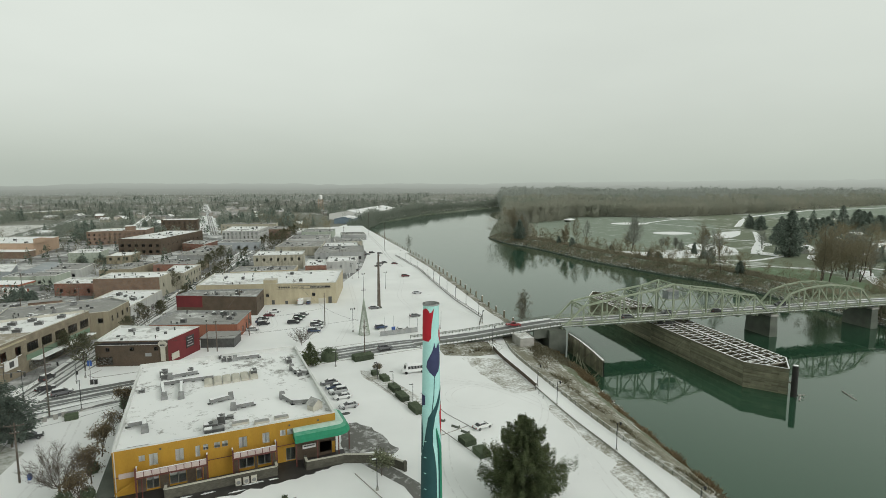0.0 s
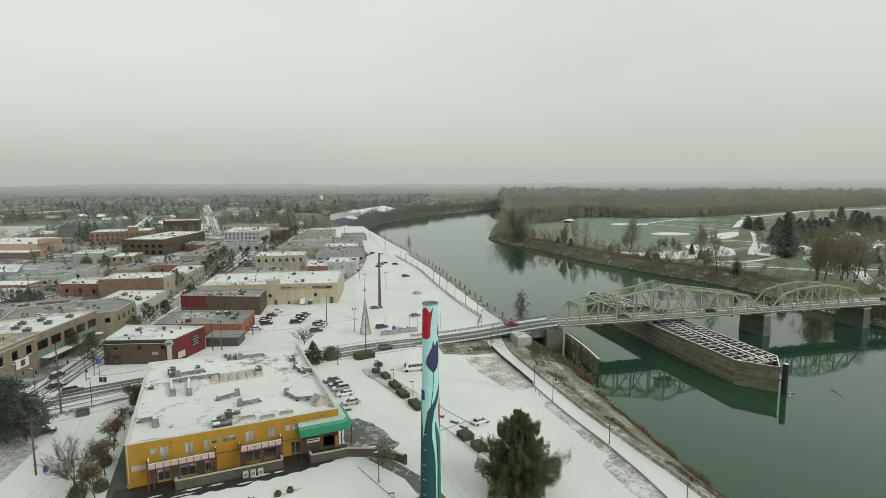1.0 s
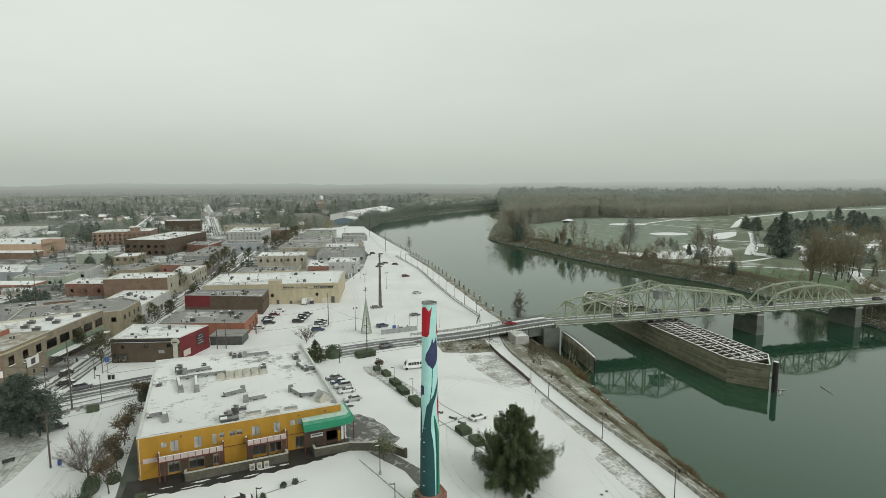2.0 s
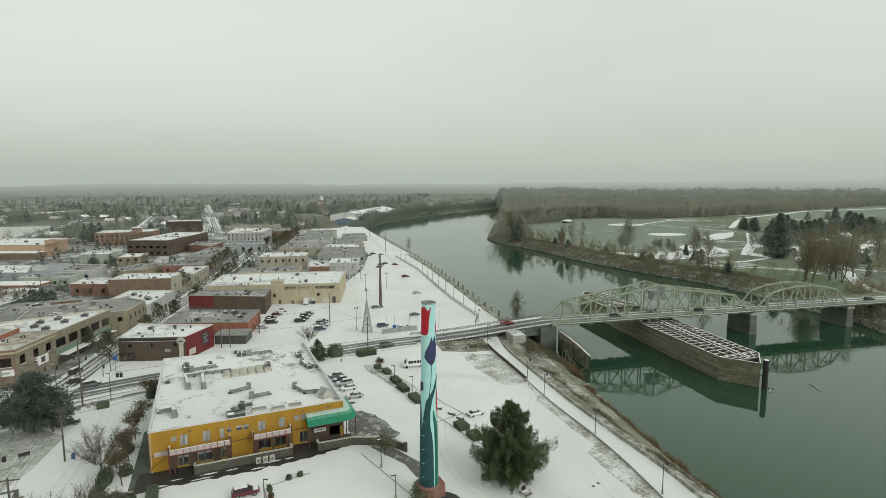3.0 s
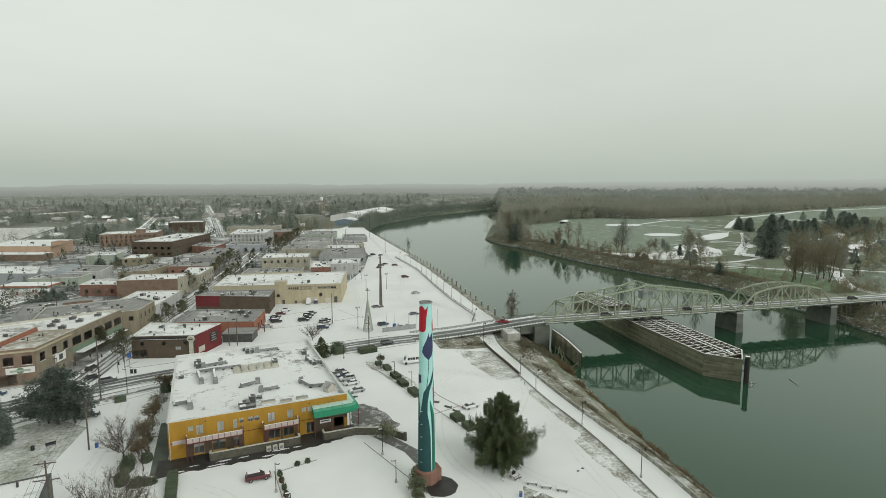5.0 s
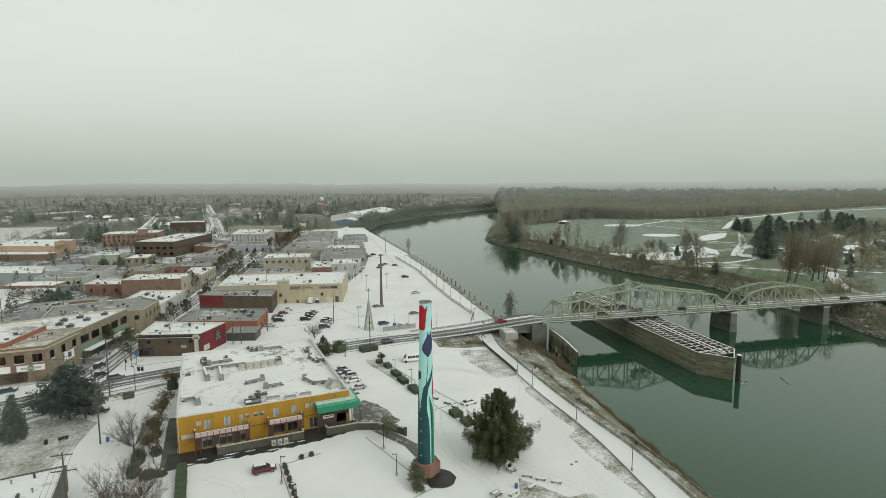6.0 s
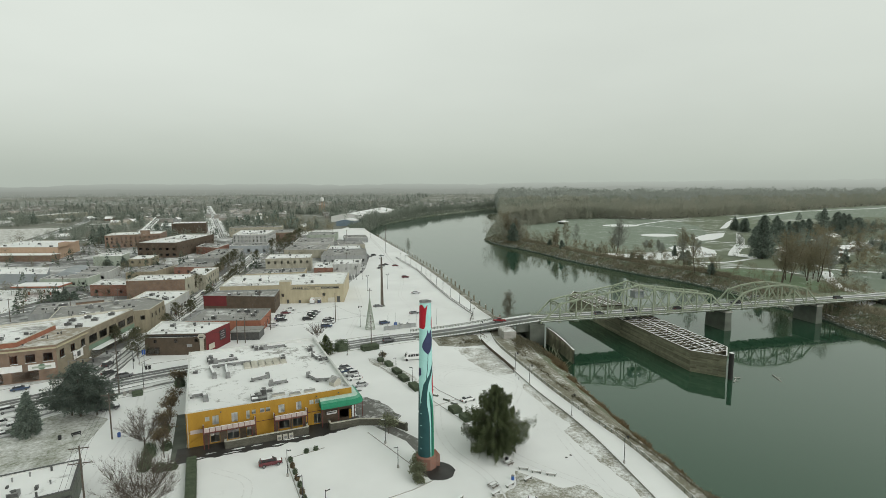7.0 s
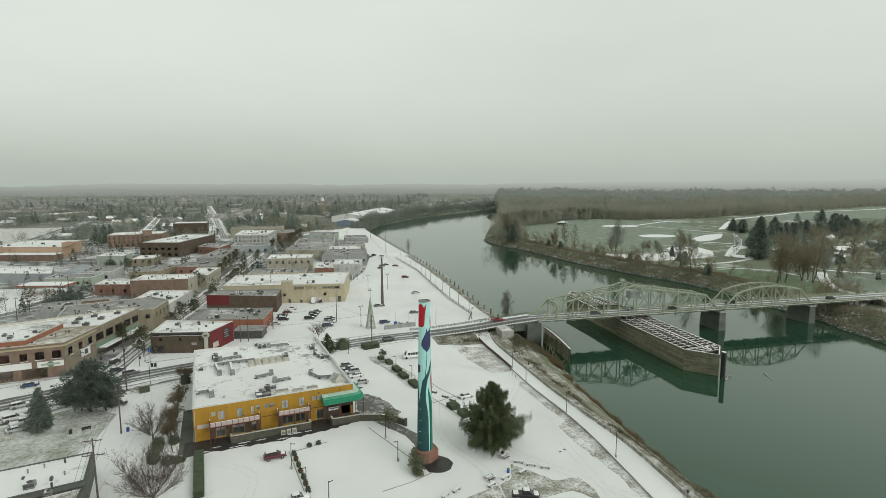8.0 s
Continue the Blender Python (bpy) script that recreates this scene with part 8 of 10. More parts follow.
# the big conifer beside the chimney and the trees of the corner lawn
conifer("conifer", "large dark ragged conifer standing in the snowy car park", (31.4, 70.8), 15.2, 8.3, NEEDLE, 96000, 3, 0.64, 0.015, 0.24, 0.32, 0.19, tip=0.26, bough=0.15, dense=11)
conifer("fir", "small dark fir on the corner lawn", (-68.8, 124.6), 11.0, 3.7, PARK_NEEDLE, 9000, 5, 0.9, 0.06, 0.22, 0.3, 0.36)
for k, (x, y, h, r) in enumerate(((-59.4, 132.0, 14.6, 6.6), (-55.6, 131.0, 10.5, 5.0), (-61.6, 133.6, 10.8, 4.8))):
    conifer("pine", "broad frosted pine on the corner lawn", (x, y), h, r, PINE_NEEDLE, 15000 if k == 0 else 9000, 11 + k, 0.5, 0.16, -0.08, 0.7, 0.36, group="lawn pines", bough=0.22)
fan_tree("bare_tree", "spreading leafless tree beside the alley", (-42.5, 106.5), 8.6, 5.4, 4, 15)
fan_tree("bare_tree", "wide round-headed leafless tree in the front lot", (-40.4, 76.5), 11.0, 7.0, 9, 20)
for k, (x, y, h, n) in enumerate(((-36.6, 141, 7.0, 900), (-37.0, 128.5, 5.5, 500), (-37.8, 118.5, 7.4, 1300), (-37.9, 108.0, 7.6, 1300), (-38.0, 98.5, 7.2, 1100))):
    bare_tree("ornamental_tree", "narrow tree with rusty clinging leaves beside the yellow building", (x, y), h, 21 + k, 0.42, 5, RUST_LEAF, n, group="trees beside the yellow building", leaf_size=0.26)
for k, (x, y, rx, ry, h) in enumerate(((-36.2, 144.5, 1.6, 1.6, 2.6), (-41.2, 101.5, 1.5, 3.2, 2.0), (-41.6, 95.5, 1.4, 2.4, 1.8), (-37.8, 103, 1.2, 1.6, 1.4), (-38.6, 93.0, 1.6, 1.4, 1.3), (-38.5, 113, 1.1, 1.8, 1.2), (-36.5, 92.6, 1.4, 1.0, 1.0))):
    shrub("shrub", "rounded dark evergreen shrub with a dusting of snow", (x, y), rx, ry, h, HEDGE, 900, 40 + k, group="border shrubs", snow=0.15)
clipped_hedge("clipped dark hedge along the lot edge", (-32.4, 84.5), 18.0, 1.9, 1.5, 50, 0.0, "")
clipped_hedge("clipped square hedge beside the corner", (-47.2, 141.9), 1.8, 2.7, 1.3, 51, 0.15, "")
shrub("shrub", "round dark evergreen behind the yellow building", (17.2, 161.0 - 2.2), 2.9, 2.6, 3.6, HEDGE, 1500, 52, snow=0.05)
conifer("fir", "small dark fir behind the yellow building", (11.0, 156.5), 7.0, 3.2, NEEDLE, 1800, 53, 0.8, 0.05, 0.15, 0.3, 0.45)
fan_tree("bare_tree", "low umbrella-shaped leafless tree by the cross street", (12.0, 178), 5.6, 5.0, 54, 16)
for k, (x, y, ln, wd) in enumerate(((26.4, 140.6, 2.4, 2.4), (27.6, 135.4, 4.4, 2.4), (27.7, 127.4, 5.6, 2.6), (27.6, 121.0, 5.8, 2.7), (28.2, 112.8, 6.6, 2.9), (32.0, 93.0, 4.2, 3.4), (32.4, 87.4, 4.4, 3.0))):
    clipped_hedge("clipped oblong hedge block in the car park island", (x, y), ln * 0.78, wd * 0.82, 1.25, 60 + k, 0.05)
bare_tree("bare_shrub", "leafless rusty shrub in the island", (27.4, 142.0), 3.4, 68, 0.75, 5, RUST_LEAF, 160, DRY_BRUSH, trunks=3)
for k, (x, y, h) in enumerate(((12.3, 71.5, 3.4), (11.0, 67.0, 3.6), (9.6, 65.2, 2.4))):
    bare_tree("small_tree", "small half-leafy tree at the chimney foot", (x, y), h * 0.85, 70 + k, 0.7, 5, LAUREL, 1500, group="trees at the chimney foot", trunks=2, leaf_size=0.26)
bare_tree("small_tree", "small half-leafy tree by the ramp path", (11.4, 88.2), 5.2, 75, 0.6, 5, LAUREL, 1300, leaf_size=0.26)
clipped_hedge("low clipped hedge round the utility pole", (27.0, 155.4), 3.6, 6.2, 1.7, 77, 0.1, "")
tall_tree("bare_tree", "slender pale leafless tree on the river bank", (96.8, 171), 13.5, 78, 0.17, DRY_BRUSH, trunks=3, low=0.04, thick=0.035, leafmat=DRY_BRUSH, leaves=1600, leaf_size=0.2)
tall_tree("bare_tree", "leafless tree beside the river wall", (142, 415), 13, 80, 0.18, PALE_BARK, trunks=2)
street = smooth_line([(-64, 152), (-57, 174), (-50, 203), (-43.5, 232), (-30, 280), (-15, 340), (-1, 395), (12, 450), (26, 505), (60, 640)], 6)
srnd = random.Random(88)
for side in (-7.6, 7.4):
    for k, (p, w) in enumerate(along(offset_line(street, side), 15.0)):
        if 196 < p.y < 560 and srnd.random() < 0.5:
            tall_tree("street_tree", "leafless brown street tree on the main street", (p.x, p.y), srnd.uniform(7.5, 11), 900 + k + int(side), 0.24, DRY_BRUSH, "main street trees", 1, 0.2, STREET_LEAF, 1500 if k % 3 else 2600, 0.24, 0.045)
for k, (x, y, h) in enumerate(((-50.5, 179, 11), (46, 487, 15), (52, 500, 15), (40, 470, 13), (34, 455, 12), (70, 560, 14), (62, 530, 15))):
    tall_tree("street_tree", "leafless brown tree among the town blocks", (x, y), h, 90 + k, 0.24, DRY_BRUSH, "main street trees", 1, 0.1, STREET_LEAF, 2000, 0.32)
for k, (x, y, h, r) in enumerate(((-92, 288, 9.5, 2.8), (-88, 286, 8, 2.6), (-96, 292, 7.5, 2.6), (-90, 408, 9, 5), (-84, 432, 8, 5), (-124, 622, 20, 7), (-65, 660, 21, 8), (-110, 866, 24, 9), (-75, 668, 17, 6), (-118, 634, 16, 6))):
    conifer("evergreen", "snow-dusted evergreen among the town roofs", (x, y), h, r, PARK_NEEDLE, 1500, 120 + k, 0.7, 0.05, 0.1, 0.35, 0.9, "town evergreens", False)

# far bank
for k, (x, y, h, r) in enumerate(((393, 253, 36, 9.5), (498, 328, 25, 8), (508, 320, 22, 8), (534, 330, 23, 9), (559, 337, 21, 9), (758, 414, 29, 8.5), (744, 389, 25, 8.5), (761, 391, 23, 8), (758, 383, 22, 8), (722, 353, 20, 9), (710, 405, 16, 7), (683, 493, 15, 6), (678, 472, 14, 6), (654, 461, 12, 6), (622, 447, 16, 6), (604, 421, 18, 6.5), (341, 296, 9.5, 2.6), (325, 274, 8, 2.8), (309, 255, 11.3, 3.2), (286, 216, 8.2, 3.6),
                                  (290, 293, 6.2, 2.4), (294, 288, 5, 2.4), (299, 344, 4.5, 2), (900, 534, 15, 6), (946, 529, 14, 6), (659, 382, 17, 8), (671, 423, 20, 8), (620, 366, 17, 9), (600, 340, 18, 9), (283, 462, 20, 6), (440, 180, 10, 6), (425, 165, 8, 5), (400, 150, 9, 6), (372, 140, 8, 5), (690, 350, 19, 9), (640, 330, 17, 8), (470, 312, 20, 8), (700, 300, 20, 9), (740, 320, 22, 9), (286, 380, 8, 3), (290, 405, 7, 2.6), (480, 200, 12, 7))):
    conifer("evergreen", "dark evergreen in the park across the river", (x, y), h, r * (0.9 + 0.25 * ((k * 3) % 4) / 3), PARK_NEEDLE, 6500 if k == 0 else 3000, 150 + k, 0.75 if k % 3 else 0.5, 0.03, 0.08, 0.45, 1.15 if h > 15 else 0.5, "far bank evergreens", False)
for k, (x, y, h, s) in enumerate(((300, 177, 32, 0.6), (305, 175, 31, 0.5), (321, 168, 33, 0.6), (320, 174, 23, 0.6), (311, 182, 26, 0.5), (330, 176, 25, 0.6), (303, 325, 32, 0.5), (284, 228, 27, 0.3), (357, 288, 19, 0.5), (346, 293, 25, 0.4), (288, 240, 22, 0.35), (352, 197, 20, 0.5), (348, 176, 25, 0.5), (303, 395, 25, 0.3), (312, 391, 23, 0.3), (290, 396, 20, 0.4), (344, 332, 11, 0.6), (349, 330, 11, 0.6), (355, 327, 11, 0.6), (309, 335, 16, 0.5), (330, 300, 12, 0.6),
                                  (292, 470, 24, 0.4), (294, 478, 28, 0.4), (298, 492, 30, 0.4), (304, 505, 27, 0.4), (312, 530, 26, 0.4), (300, 482, 20, 0.5), (330, 560, 28, 0.4), (420, 230, 20, 0.5), (455, 215, 22, 0.5), (470, 250, 20, 0.5), (360, 200, 16, 0.5), (430, 300, 18, 0.5))):
    tall_tree("bare_tree", "tall leafless tree on the far river bank", (x, y), h, 200 + k, 0.13 + 0.2 * max(0, s - 0.2), RED_TWIG if k < 6 or k % 2 else PALE_BARK, "far bank trees", 1 if s < 0.36 else 2 if k % 3 else 3, 0.2, FAR_BRUSH if k < 6 else None, 1500 if k < 6 else 0, 0.2, thick=0.07 if k > 5 else 0.05, fine=6)


def brush(name, label, band, count, h0, h1, mat, seed, wide=0.09, zf=None):
    """A thicket of thin stems scattered in a band between two lines, one object of many."""
    rnd = random.Random(seed)
    a_line, b_line = band
    v, f = [], []
    n = len(a_line) - 1
    for _ in range(count):
        s = rnd.random() * n
        i = int(s)
        t, w = s - i, rnd.random()
        p = Vector(a_line[i]).lerp(Vector(a_line[i + 1]), t).lerp(Vector(b_line[i]).lerp(Vector(b_line[i + 1]), t), w)
        clump = noise.noise(Vector((p.x * 0.16, p.y * 0.16, seed)))
        if clump < -0.25 and rnd.random() < 0.7:
            continue
        z = p.z if len(p) > 2 else 0.0
        h = rnd.uniform(h0, h1) * (0.55 + 1.1 * max(0, clump + 0.25))
        for _ in range(3):
            d = Vector((rnd.gauss(0, 0.6), rnd.gauss(0, 0.6), 1)) * h * rnd.uniform(0.6, 1.2)
            o = Vector((p.x + rnd.gauss(0, 0.3), p.y + rnd.gauss(0, 0.3), z - 0.1))
            a = rnd.uniform(0, math.pi)
            s2 = Vector((math.cos(a), math.sin(a), 0)) * wide * rnd.uniform(0.5, 1.4)
            k = len(v)
            v.extend((tuple(o - s2 * 0.6), tuple(o + s2 * 0.6), tuple(o + d * 0.6 + s2 * 1.6), tuple(o + d), tuple(o + d * 0.6 - s2 * 1.6)))
            f.append((k, k + 1, k + 2, k + 3, k + 4))
    sh = Shape()
    sh.v, sh.f = v, f
    return solid(name, sh, mat, label, "brush", kind="stuff")


def lift(line, z):
    return [Vector((p[0], p[1], z)) for p in line]


def between(lo, hi, y0, y1):
    idx = [i for i, p in enumerate(lo) if y0 <= p[1] <= y1]
    return lo[idx[0]:idx[-1] + 1], hi[idx[0]:idx[-1] + 1]


t, fo = between(NEAR_TOP, NEAR_FOOT, -40, 172)
brush("bank_brush", "dry brown brush and brambles on the town bank", (lift(t, 0.0), [Vector((q.x * 0.75 + p.x * 0.25, q.y * 0.75 + p.y * 0.25, -6.1)) for p, q in zip(t, fo)]), 22000, 0.25, 0.75, DRY_BRUSH, 1, 0.06)
brush("bank_brush", "dense rusty brush along the lower town bank", ([Vector((q.x * 0.6 + p.x * 0.4, q.y * 0.6 + p.y * 0.4, -5.0)) for p, q in zip(t, fo)], [Vector((q.x * 0.78 + p.x * 0.22, q.y * 0.78 + p.y * 0.22, -6.3)) for p, q in zip(t, fo)]), 34000, 0.6, 1.4, RUST_BRUSH, 2, 0.065)
t, fo = between(FAR_TOP, FAR_FOOT, 40, 545)
brush("far_bank_brush", "reddish brush thicket along the far bank", (lift(t, 0.0), lift(offset_line(t, 11), 0.0)), 16000, 0.8, 2.6, FAR_BRUSH, 3, 0.055)
brush("far_bank_brush", "brown brush down the far bank slope", (lift(t, -0.5), [Vector((q.x, q.y, -5.6)) for q in fo]), 9000, 0.9, 2.2, FAR_BRUSH, 4, 0.07)
t, fo = between(FAR_TOP, FAR_FOOT, 160, 480)
brush("far_bank_thicket", "tall reddish thicket at the top of the far bank", (lift(offset_line(t, 1.5), 0.0), lift(offset_line(t, 9), 0.0)), 7000, 1.0, 3.0, FAR_BRUSH, 33, 0.06)
brush("abutment_brush", "dry tufts below the ramp", ([Vector((77, 132, -0.2)), Vector((86, 150, -0.2))], [Vector((92, 130, -5.0)), Vector((97, 150, -5.0))]), 1600, 0.5, 1.2, DRY_BRUSH, 5, 0.06)
brush("verge_tufts", "dry grass tufts on the rough ground", ([Vector((53, 149, 0)), Vector((74, 143, 0))], [Vector((56, 159, 0)), Vector((75, 156, 0))]), 700, 0.15, 0.6, DRY_BRUSH, 6, 0.06)
t, fo = between(NEAR_TOP, NEAR_FOOT, 700, 1310)
brush("upper_bank_brush", "grey-brown thicket along the upper town bank", (lift(t, 0), lift(offset_line(t, -22), 0)), 7000, 2.5, 7, BANK_TWIG, 7, 0.16)
brush("upper_bank_brush", "grey-brown scrub down the slope of the upper town bank", (lift(t, -0.5), [Vector((q.x, q.y, -5.9)) for q in fo]), 5000, 2.0, 5, BANK_TWIG, 8, 0.2)


def stones(name, label, line, count, spread_out, z0, z1, seed, big=0.9, snowy=0.5):
    """Tumbled bank stones with snow on their tops; one object of many."""
    rn = random.Random(seed)
    st, cap = Shape(), Shape()
    for _ in range(count):
        s = rn.random() * (len(line) - 1.001)
        k = int(s)
        w = rn.random()
        p = Vector(line[k]).lerp(Vector(line[k + 1]), s - k)
        if noise.noise(Vector((p.x * 0.11, p.y * 0.11, seed))) < rn.uniform(-0.45, 0.2):
            continue
        x, y, z = p.x + w * spread_out, p.y + rn.gauss(0, 0.5), z0 + (z1 - z0) * w
        a, r = rn.uniform(0, 3), rn.uniform(0.35, 1.0) * big
        ring = [(x + math.cos(a + j * 1.26) * r * rn.uniform(0.7, 1.2), y + math.sin(a + j * 1.26) * r * rn.uniform(0.7, 1.2)) for j in range(5)]
        top = [(x + (u - x) * 0.6, y + (v - y) * 0.6) for u, v in ring]
        h = r * rn.uniform(0.4, 0.8)
        for j in range(5):
            m = (j + 1) % 5
            st.face((*ring[j], z - 0.3), (*ring[m], z - 0.3), (*top[m], z + h), (*top[j], z + h))
        (cap if rn.random() < snowy else st).face(*[(*q, z + h) for q in top])
    ob = solid(name, st, DARK_CONCRETE, label, "stones", kind="stuff")
    if cap.f:
        part("snow_on_stone", cap, CAP_SNOW, ob, "snow on the stone tops")
    return ob


t, fo = between(FAR_TOP, FAR_FOOT, 70, 545)
stones("bank_stone_scatter", "snow-topped stones along the far waterline", [Vector((q.x + 0.3, q.y, 0)) for q in fo], 9000, 4.0, -6.7, -4.7, 31, 1.35, 0.85)
t, fo = between(NEAR_TOP, NEAR_FOOT, -30, 165)
stones("bank_stone_scatter", "dark stones along the town waterline", [Vector((p.x * 0.2 + q.x * 0.8, p.y, 0)) for p, q in zip(t, fo)], 900, 1.2, -6.3, -6.5, 32, 0.6)


def woods(name, label, places, mat, seed, tufts=44, wide=0.3, slim=0.2, low=0.10, ln=0.11, firm=False):
    """Far leafless woods: for each tree a stem and a cloud of fine twig tufts in a few uneven boughs; one object of many."""
    g = np.random.default_rng(seed)
    at = np.array(places, float)
    n = len(at)
    x, y, h = (at[:, i:i + 1] for i in range(3))
    t = (np.arange(6)[None] + g.random((n, 6))) / 6
    a = g.uniform(0, 2 * math.pi, (n, 6))
    r = h * slim * (0.35 + 0.9 * np.sin(math.pi * np.minimum(1, 0.18 + 0.8 * t))) * g.uniform(0.3, 0.8, (n, 6))
    bough = np.stack((x + np.cos(a) * r, y + np.sin(a) * r, h * (low + 0.06 + (0.82 - low) * t)), -1)
    pick = np.arange(tufts) % 6
    spread_ = (h * slim * 0.55)[:, :, None] * np.array((0.7, 0.7, 0.8))
    off = g.normal(0, 1, (n, tufts, 3))
    if firm:
        off *= 1.35 * g.random((n, tufts, 1)) ** 0.4 / np.linalg.norm(off, axis=2, keepdims=True)
    p = bough[:, pick] + np.clip(off, -1.3, 1.3) * spread_
    p[:, :, 2] = np.where(p[:, :, 2] < 0.3, g.uniform(0.3, 2.5, (n, tufts)), np.minimum(p[:, :, 2], h))
    out = p - np.stack((x, y, np.zeros_like(x)), -1)
    out[:, :, 2] = h * 0.12
    out /= np.linalg.norm(out, axis=2, keepdims=True)
    d = (out + g.normal(0, 1, (n, tufts, 3)) * np.array((0.55, 0.55, 0.4)) + np.array((0, 0, 0.12))) * h[:, :, None] * ln * g.uniform(0.6, 1.4, (n, tufts, 1))
    s = np.cross(g.normal(0, 1, (n, tufts, 3)), d)
    s *= wide * g.uniform(0.5, 1.4, (n, tufts, 1)) / np.maximum(1e-6, np.linalg.norm(s, axis=2, keepdims=True))
    tri = np.stack((p - s, p + s, p + d), 2).reshape(-1, 3)
    w = np.maximum(0.12, h * 0.008)
    zero = np.zeros_like(x)
    stem = np.stack([np.concatenate(q, 1) for q in ((x - w, y, zero), (x + w, y, zero), (x, y, h * 0.85), (x, y - w, zero), (x, y + w, zero), (x, y, h * 0.8))], 1).reshape(-1, 3)
    co = np.concatenate((tri, stem)).astype(np.float32)
    count = len(co) // 3
    me = bpy.data.meshes.new(name)
    me.vertices.add(len(co))
    me.vertices.foreach_set("co", co.ravel())
    me.loops.add(len(co))
    me.loops.foreach_set("vertex_index", np.arange(len(co), dtype=np.int32))
    me.polygons.add(count)
    me.polygons.foreach_set("loop_start", np.arange(0, len(co), 3, dtype=np.int32))
    me.materials.append(mat)
    me.update(calc_edges=True)
    return tagged(new(name, me), label, "woods", kind="stuff")


def firs(name, label, places, mat, seed, sprays=64):
    """Far evergreens: sprays set round a stem, ragged and drooping; one object of many."""
    rnd = random.Random(seed)
    v, f = [], []
    for x, y, h in places:
        r0 = h * rnd.uniform(0.22, 0.36)
        pw = rnd.uniform(0.45, 1.0)
        for k in range(sprays):
            t = rnd.random() ** 1.3
            z = h * (0.03 + 0.95 * t)
            r = r0 * (1 - t) ** pw * (1 + 0.35 * noise.noise(Vector((x, y, z * 0.5)))) + 0.15
            a = rnd.uniform(0, 2 * math.pi)
            c, s = math.cos(a), math.sin(a)
            q = rnd.uniform(0.2, 0.7)
            w, e = h * 0.038 * rnd.uniform(0.6, 1.3), rnd.uniform(0.85, 1.2)
            i = len(v)
            v.extend(((x + c * r * q - s * w, y + s * r * q + c * w, z), (x + c * r * q + s * w, y + s * r * q - c * w, z), (x + c * r * e, y + s * r * e, z - h * rnd.uniform(-0.03, 0.06)), ))
            f.append((i, i + 1, i + 2))
            v.append((x + c * r * q, y + s * r * q, z + h * 0.07))
            f.append((i, i + 2, i + 3))
    sh = Shape()
    sh.v, sh.f = v, f
    return solid(name, sh, mat, label, "woods", kind="stuff")


rnd = random.Random(77)
edge = smooth_line([(352, 600), (378, 640), (412, 655), (455, 668), (520, 700), (560, 735), (620, 730), (690, 665), (830, 665), (960, 690), (1124, 725), (1695, 830), (2300, 900)], 8)


def wood_height(x, y):
    return 0.98 + 0.22 * noise.noise(Vector((x * 0.012, y * 0.012, 3.3))) + 0.16 * noise.noise(Vector((x * 0.045, y * 0.045, 1.3)))


trees = []
for i in range(3300):
    s = rnd.random() ** 0.8 * (len(edge) - 1)
    k = min(len(edge) - 2, int(s))
    p = edge[k].lerp(edge[k + 1], s - k)
    q = p + (p - Vector((-20, -20))).normalized() * rnd.random() ** 1.9 * 1400
    trees.append((q.x, q.y, rnd.uniform(0.94, 1.05) * (24 + 0.0155 * (q - p).length) * wood_height(q.x, q.y) * (1.02 if k < 10 else 1.05), (q - p).length))
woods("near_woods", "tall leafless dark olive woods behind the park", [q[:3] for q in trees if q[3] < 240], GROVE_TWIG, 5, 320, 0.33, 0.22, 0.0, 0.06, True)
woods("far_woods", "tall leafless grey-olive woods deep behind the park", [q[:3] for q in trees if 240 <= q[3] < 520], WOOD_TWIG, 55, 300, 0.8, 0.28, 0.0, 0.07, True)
# the deepest woods get the palest twigs, whose colour carries the haze
woods("deep_woods", "haze-pale woods rising far behind the park", [q[:3] for q in trees if q[3] >= 520], MIST_TWIG, 56, 220, 2.0, 0.42, 0.0, 0.06, True)
trees = []
for i in range(420):
    s = rnd.random() * 48
    k = min(len(edge) - 2, int(s))
    p = edge[k].lerp(edge[k + 1], s - k)
    f = rnd.uniform(-38, 50)
    q = p + (p - Vector((-20, -20))).normalized() * f
    trees.append((q.x, q.y, rnd.uniform(8, 34 if f > 0 else 18) * wood_height(q.x, q.y) * (0.75 if k < 6 else 1.0)))
woods("woods_edge", "reddish leafless trees at the edge of the woods", trees, EDGE_TWIG, 6, 300, 0.17, 0.22, 0.0, 0.06, True)
trees = [(x + rnd.gauss(0, 9), y + rnd.gauss(0, 8), rnd.uniform(10, 26)) for x, y in ((298, 470), (300, 492), (306, 512), (312, 535), (322, 552), (334, 575), (350, 596)) for _ in range(9)]
woods("point_woods", "leafless trees crowding the point of the far bank", trees, EDGE_TWIG, 16, 170, 0.13, 0.20, 0.0, 0.12)


t, fo = between(FAR_TOP, FAR_FOOT, 165, 500)
trees = []
for i in range(150):
    p = Vector(rnd.choice(t))
    trees.append((p.x + rnd.uniform(1, 16), p.y + rnd.uniform(-12, 12), rnd.uniform(5, 15)))
woods("bank_trees", "slender leafless trees along the far bank", trees, RED_TWIG, 35, 160, 0.075, 0.17, 0.1, 0.10)
trees = []
while len(trees) < 760:
    x, y = rnd.uniform(330, 900), rnd.uniform(60, 400)
    if y < 0.55 * x + 60 and not (x < 395 and 190 < y < 265) and noise.noise(Vector((x * 0.02, y * 0.02, 5))) > -0.22:
        trees.append((x, y, rnd.uniform(5, 17)))
woods("garden_trees", "leafless brown trees among the far bank houses", trees[:330], RED_TWIG, 17, 190, 0.19, 0.26, 0.05, 0.12)
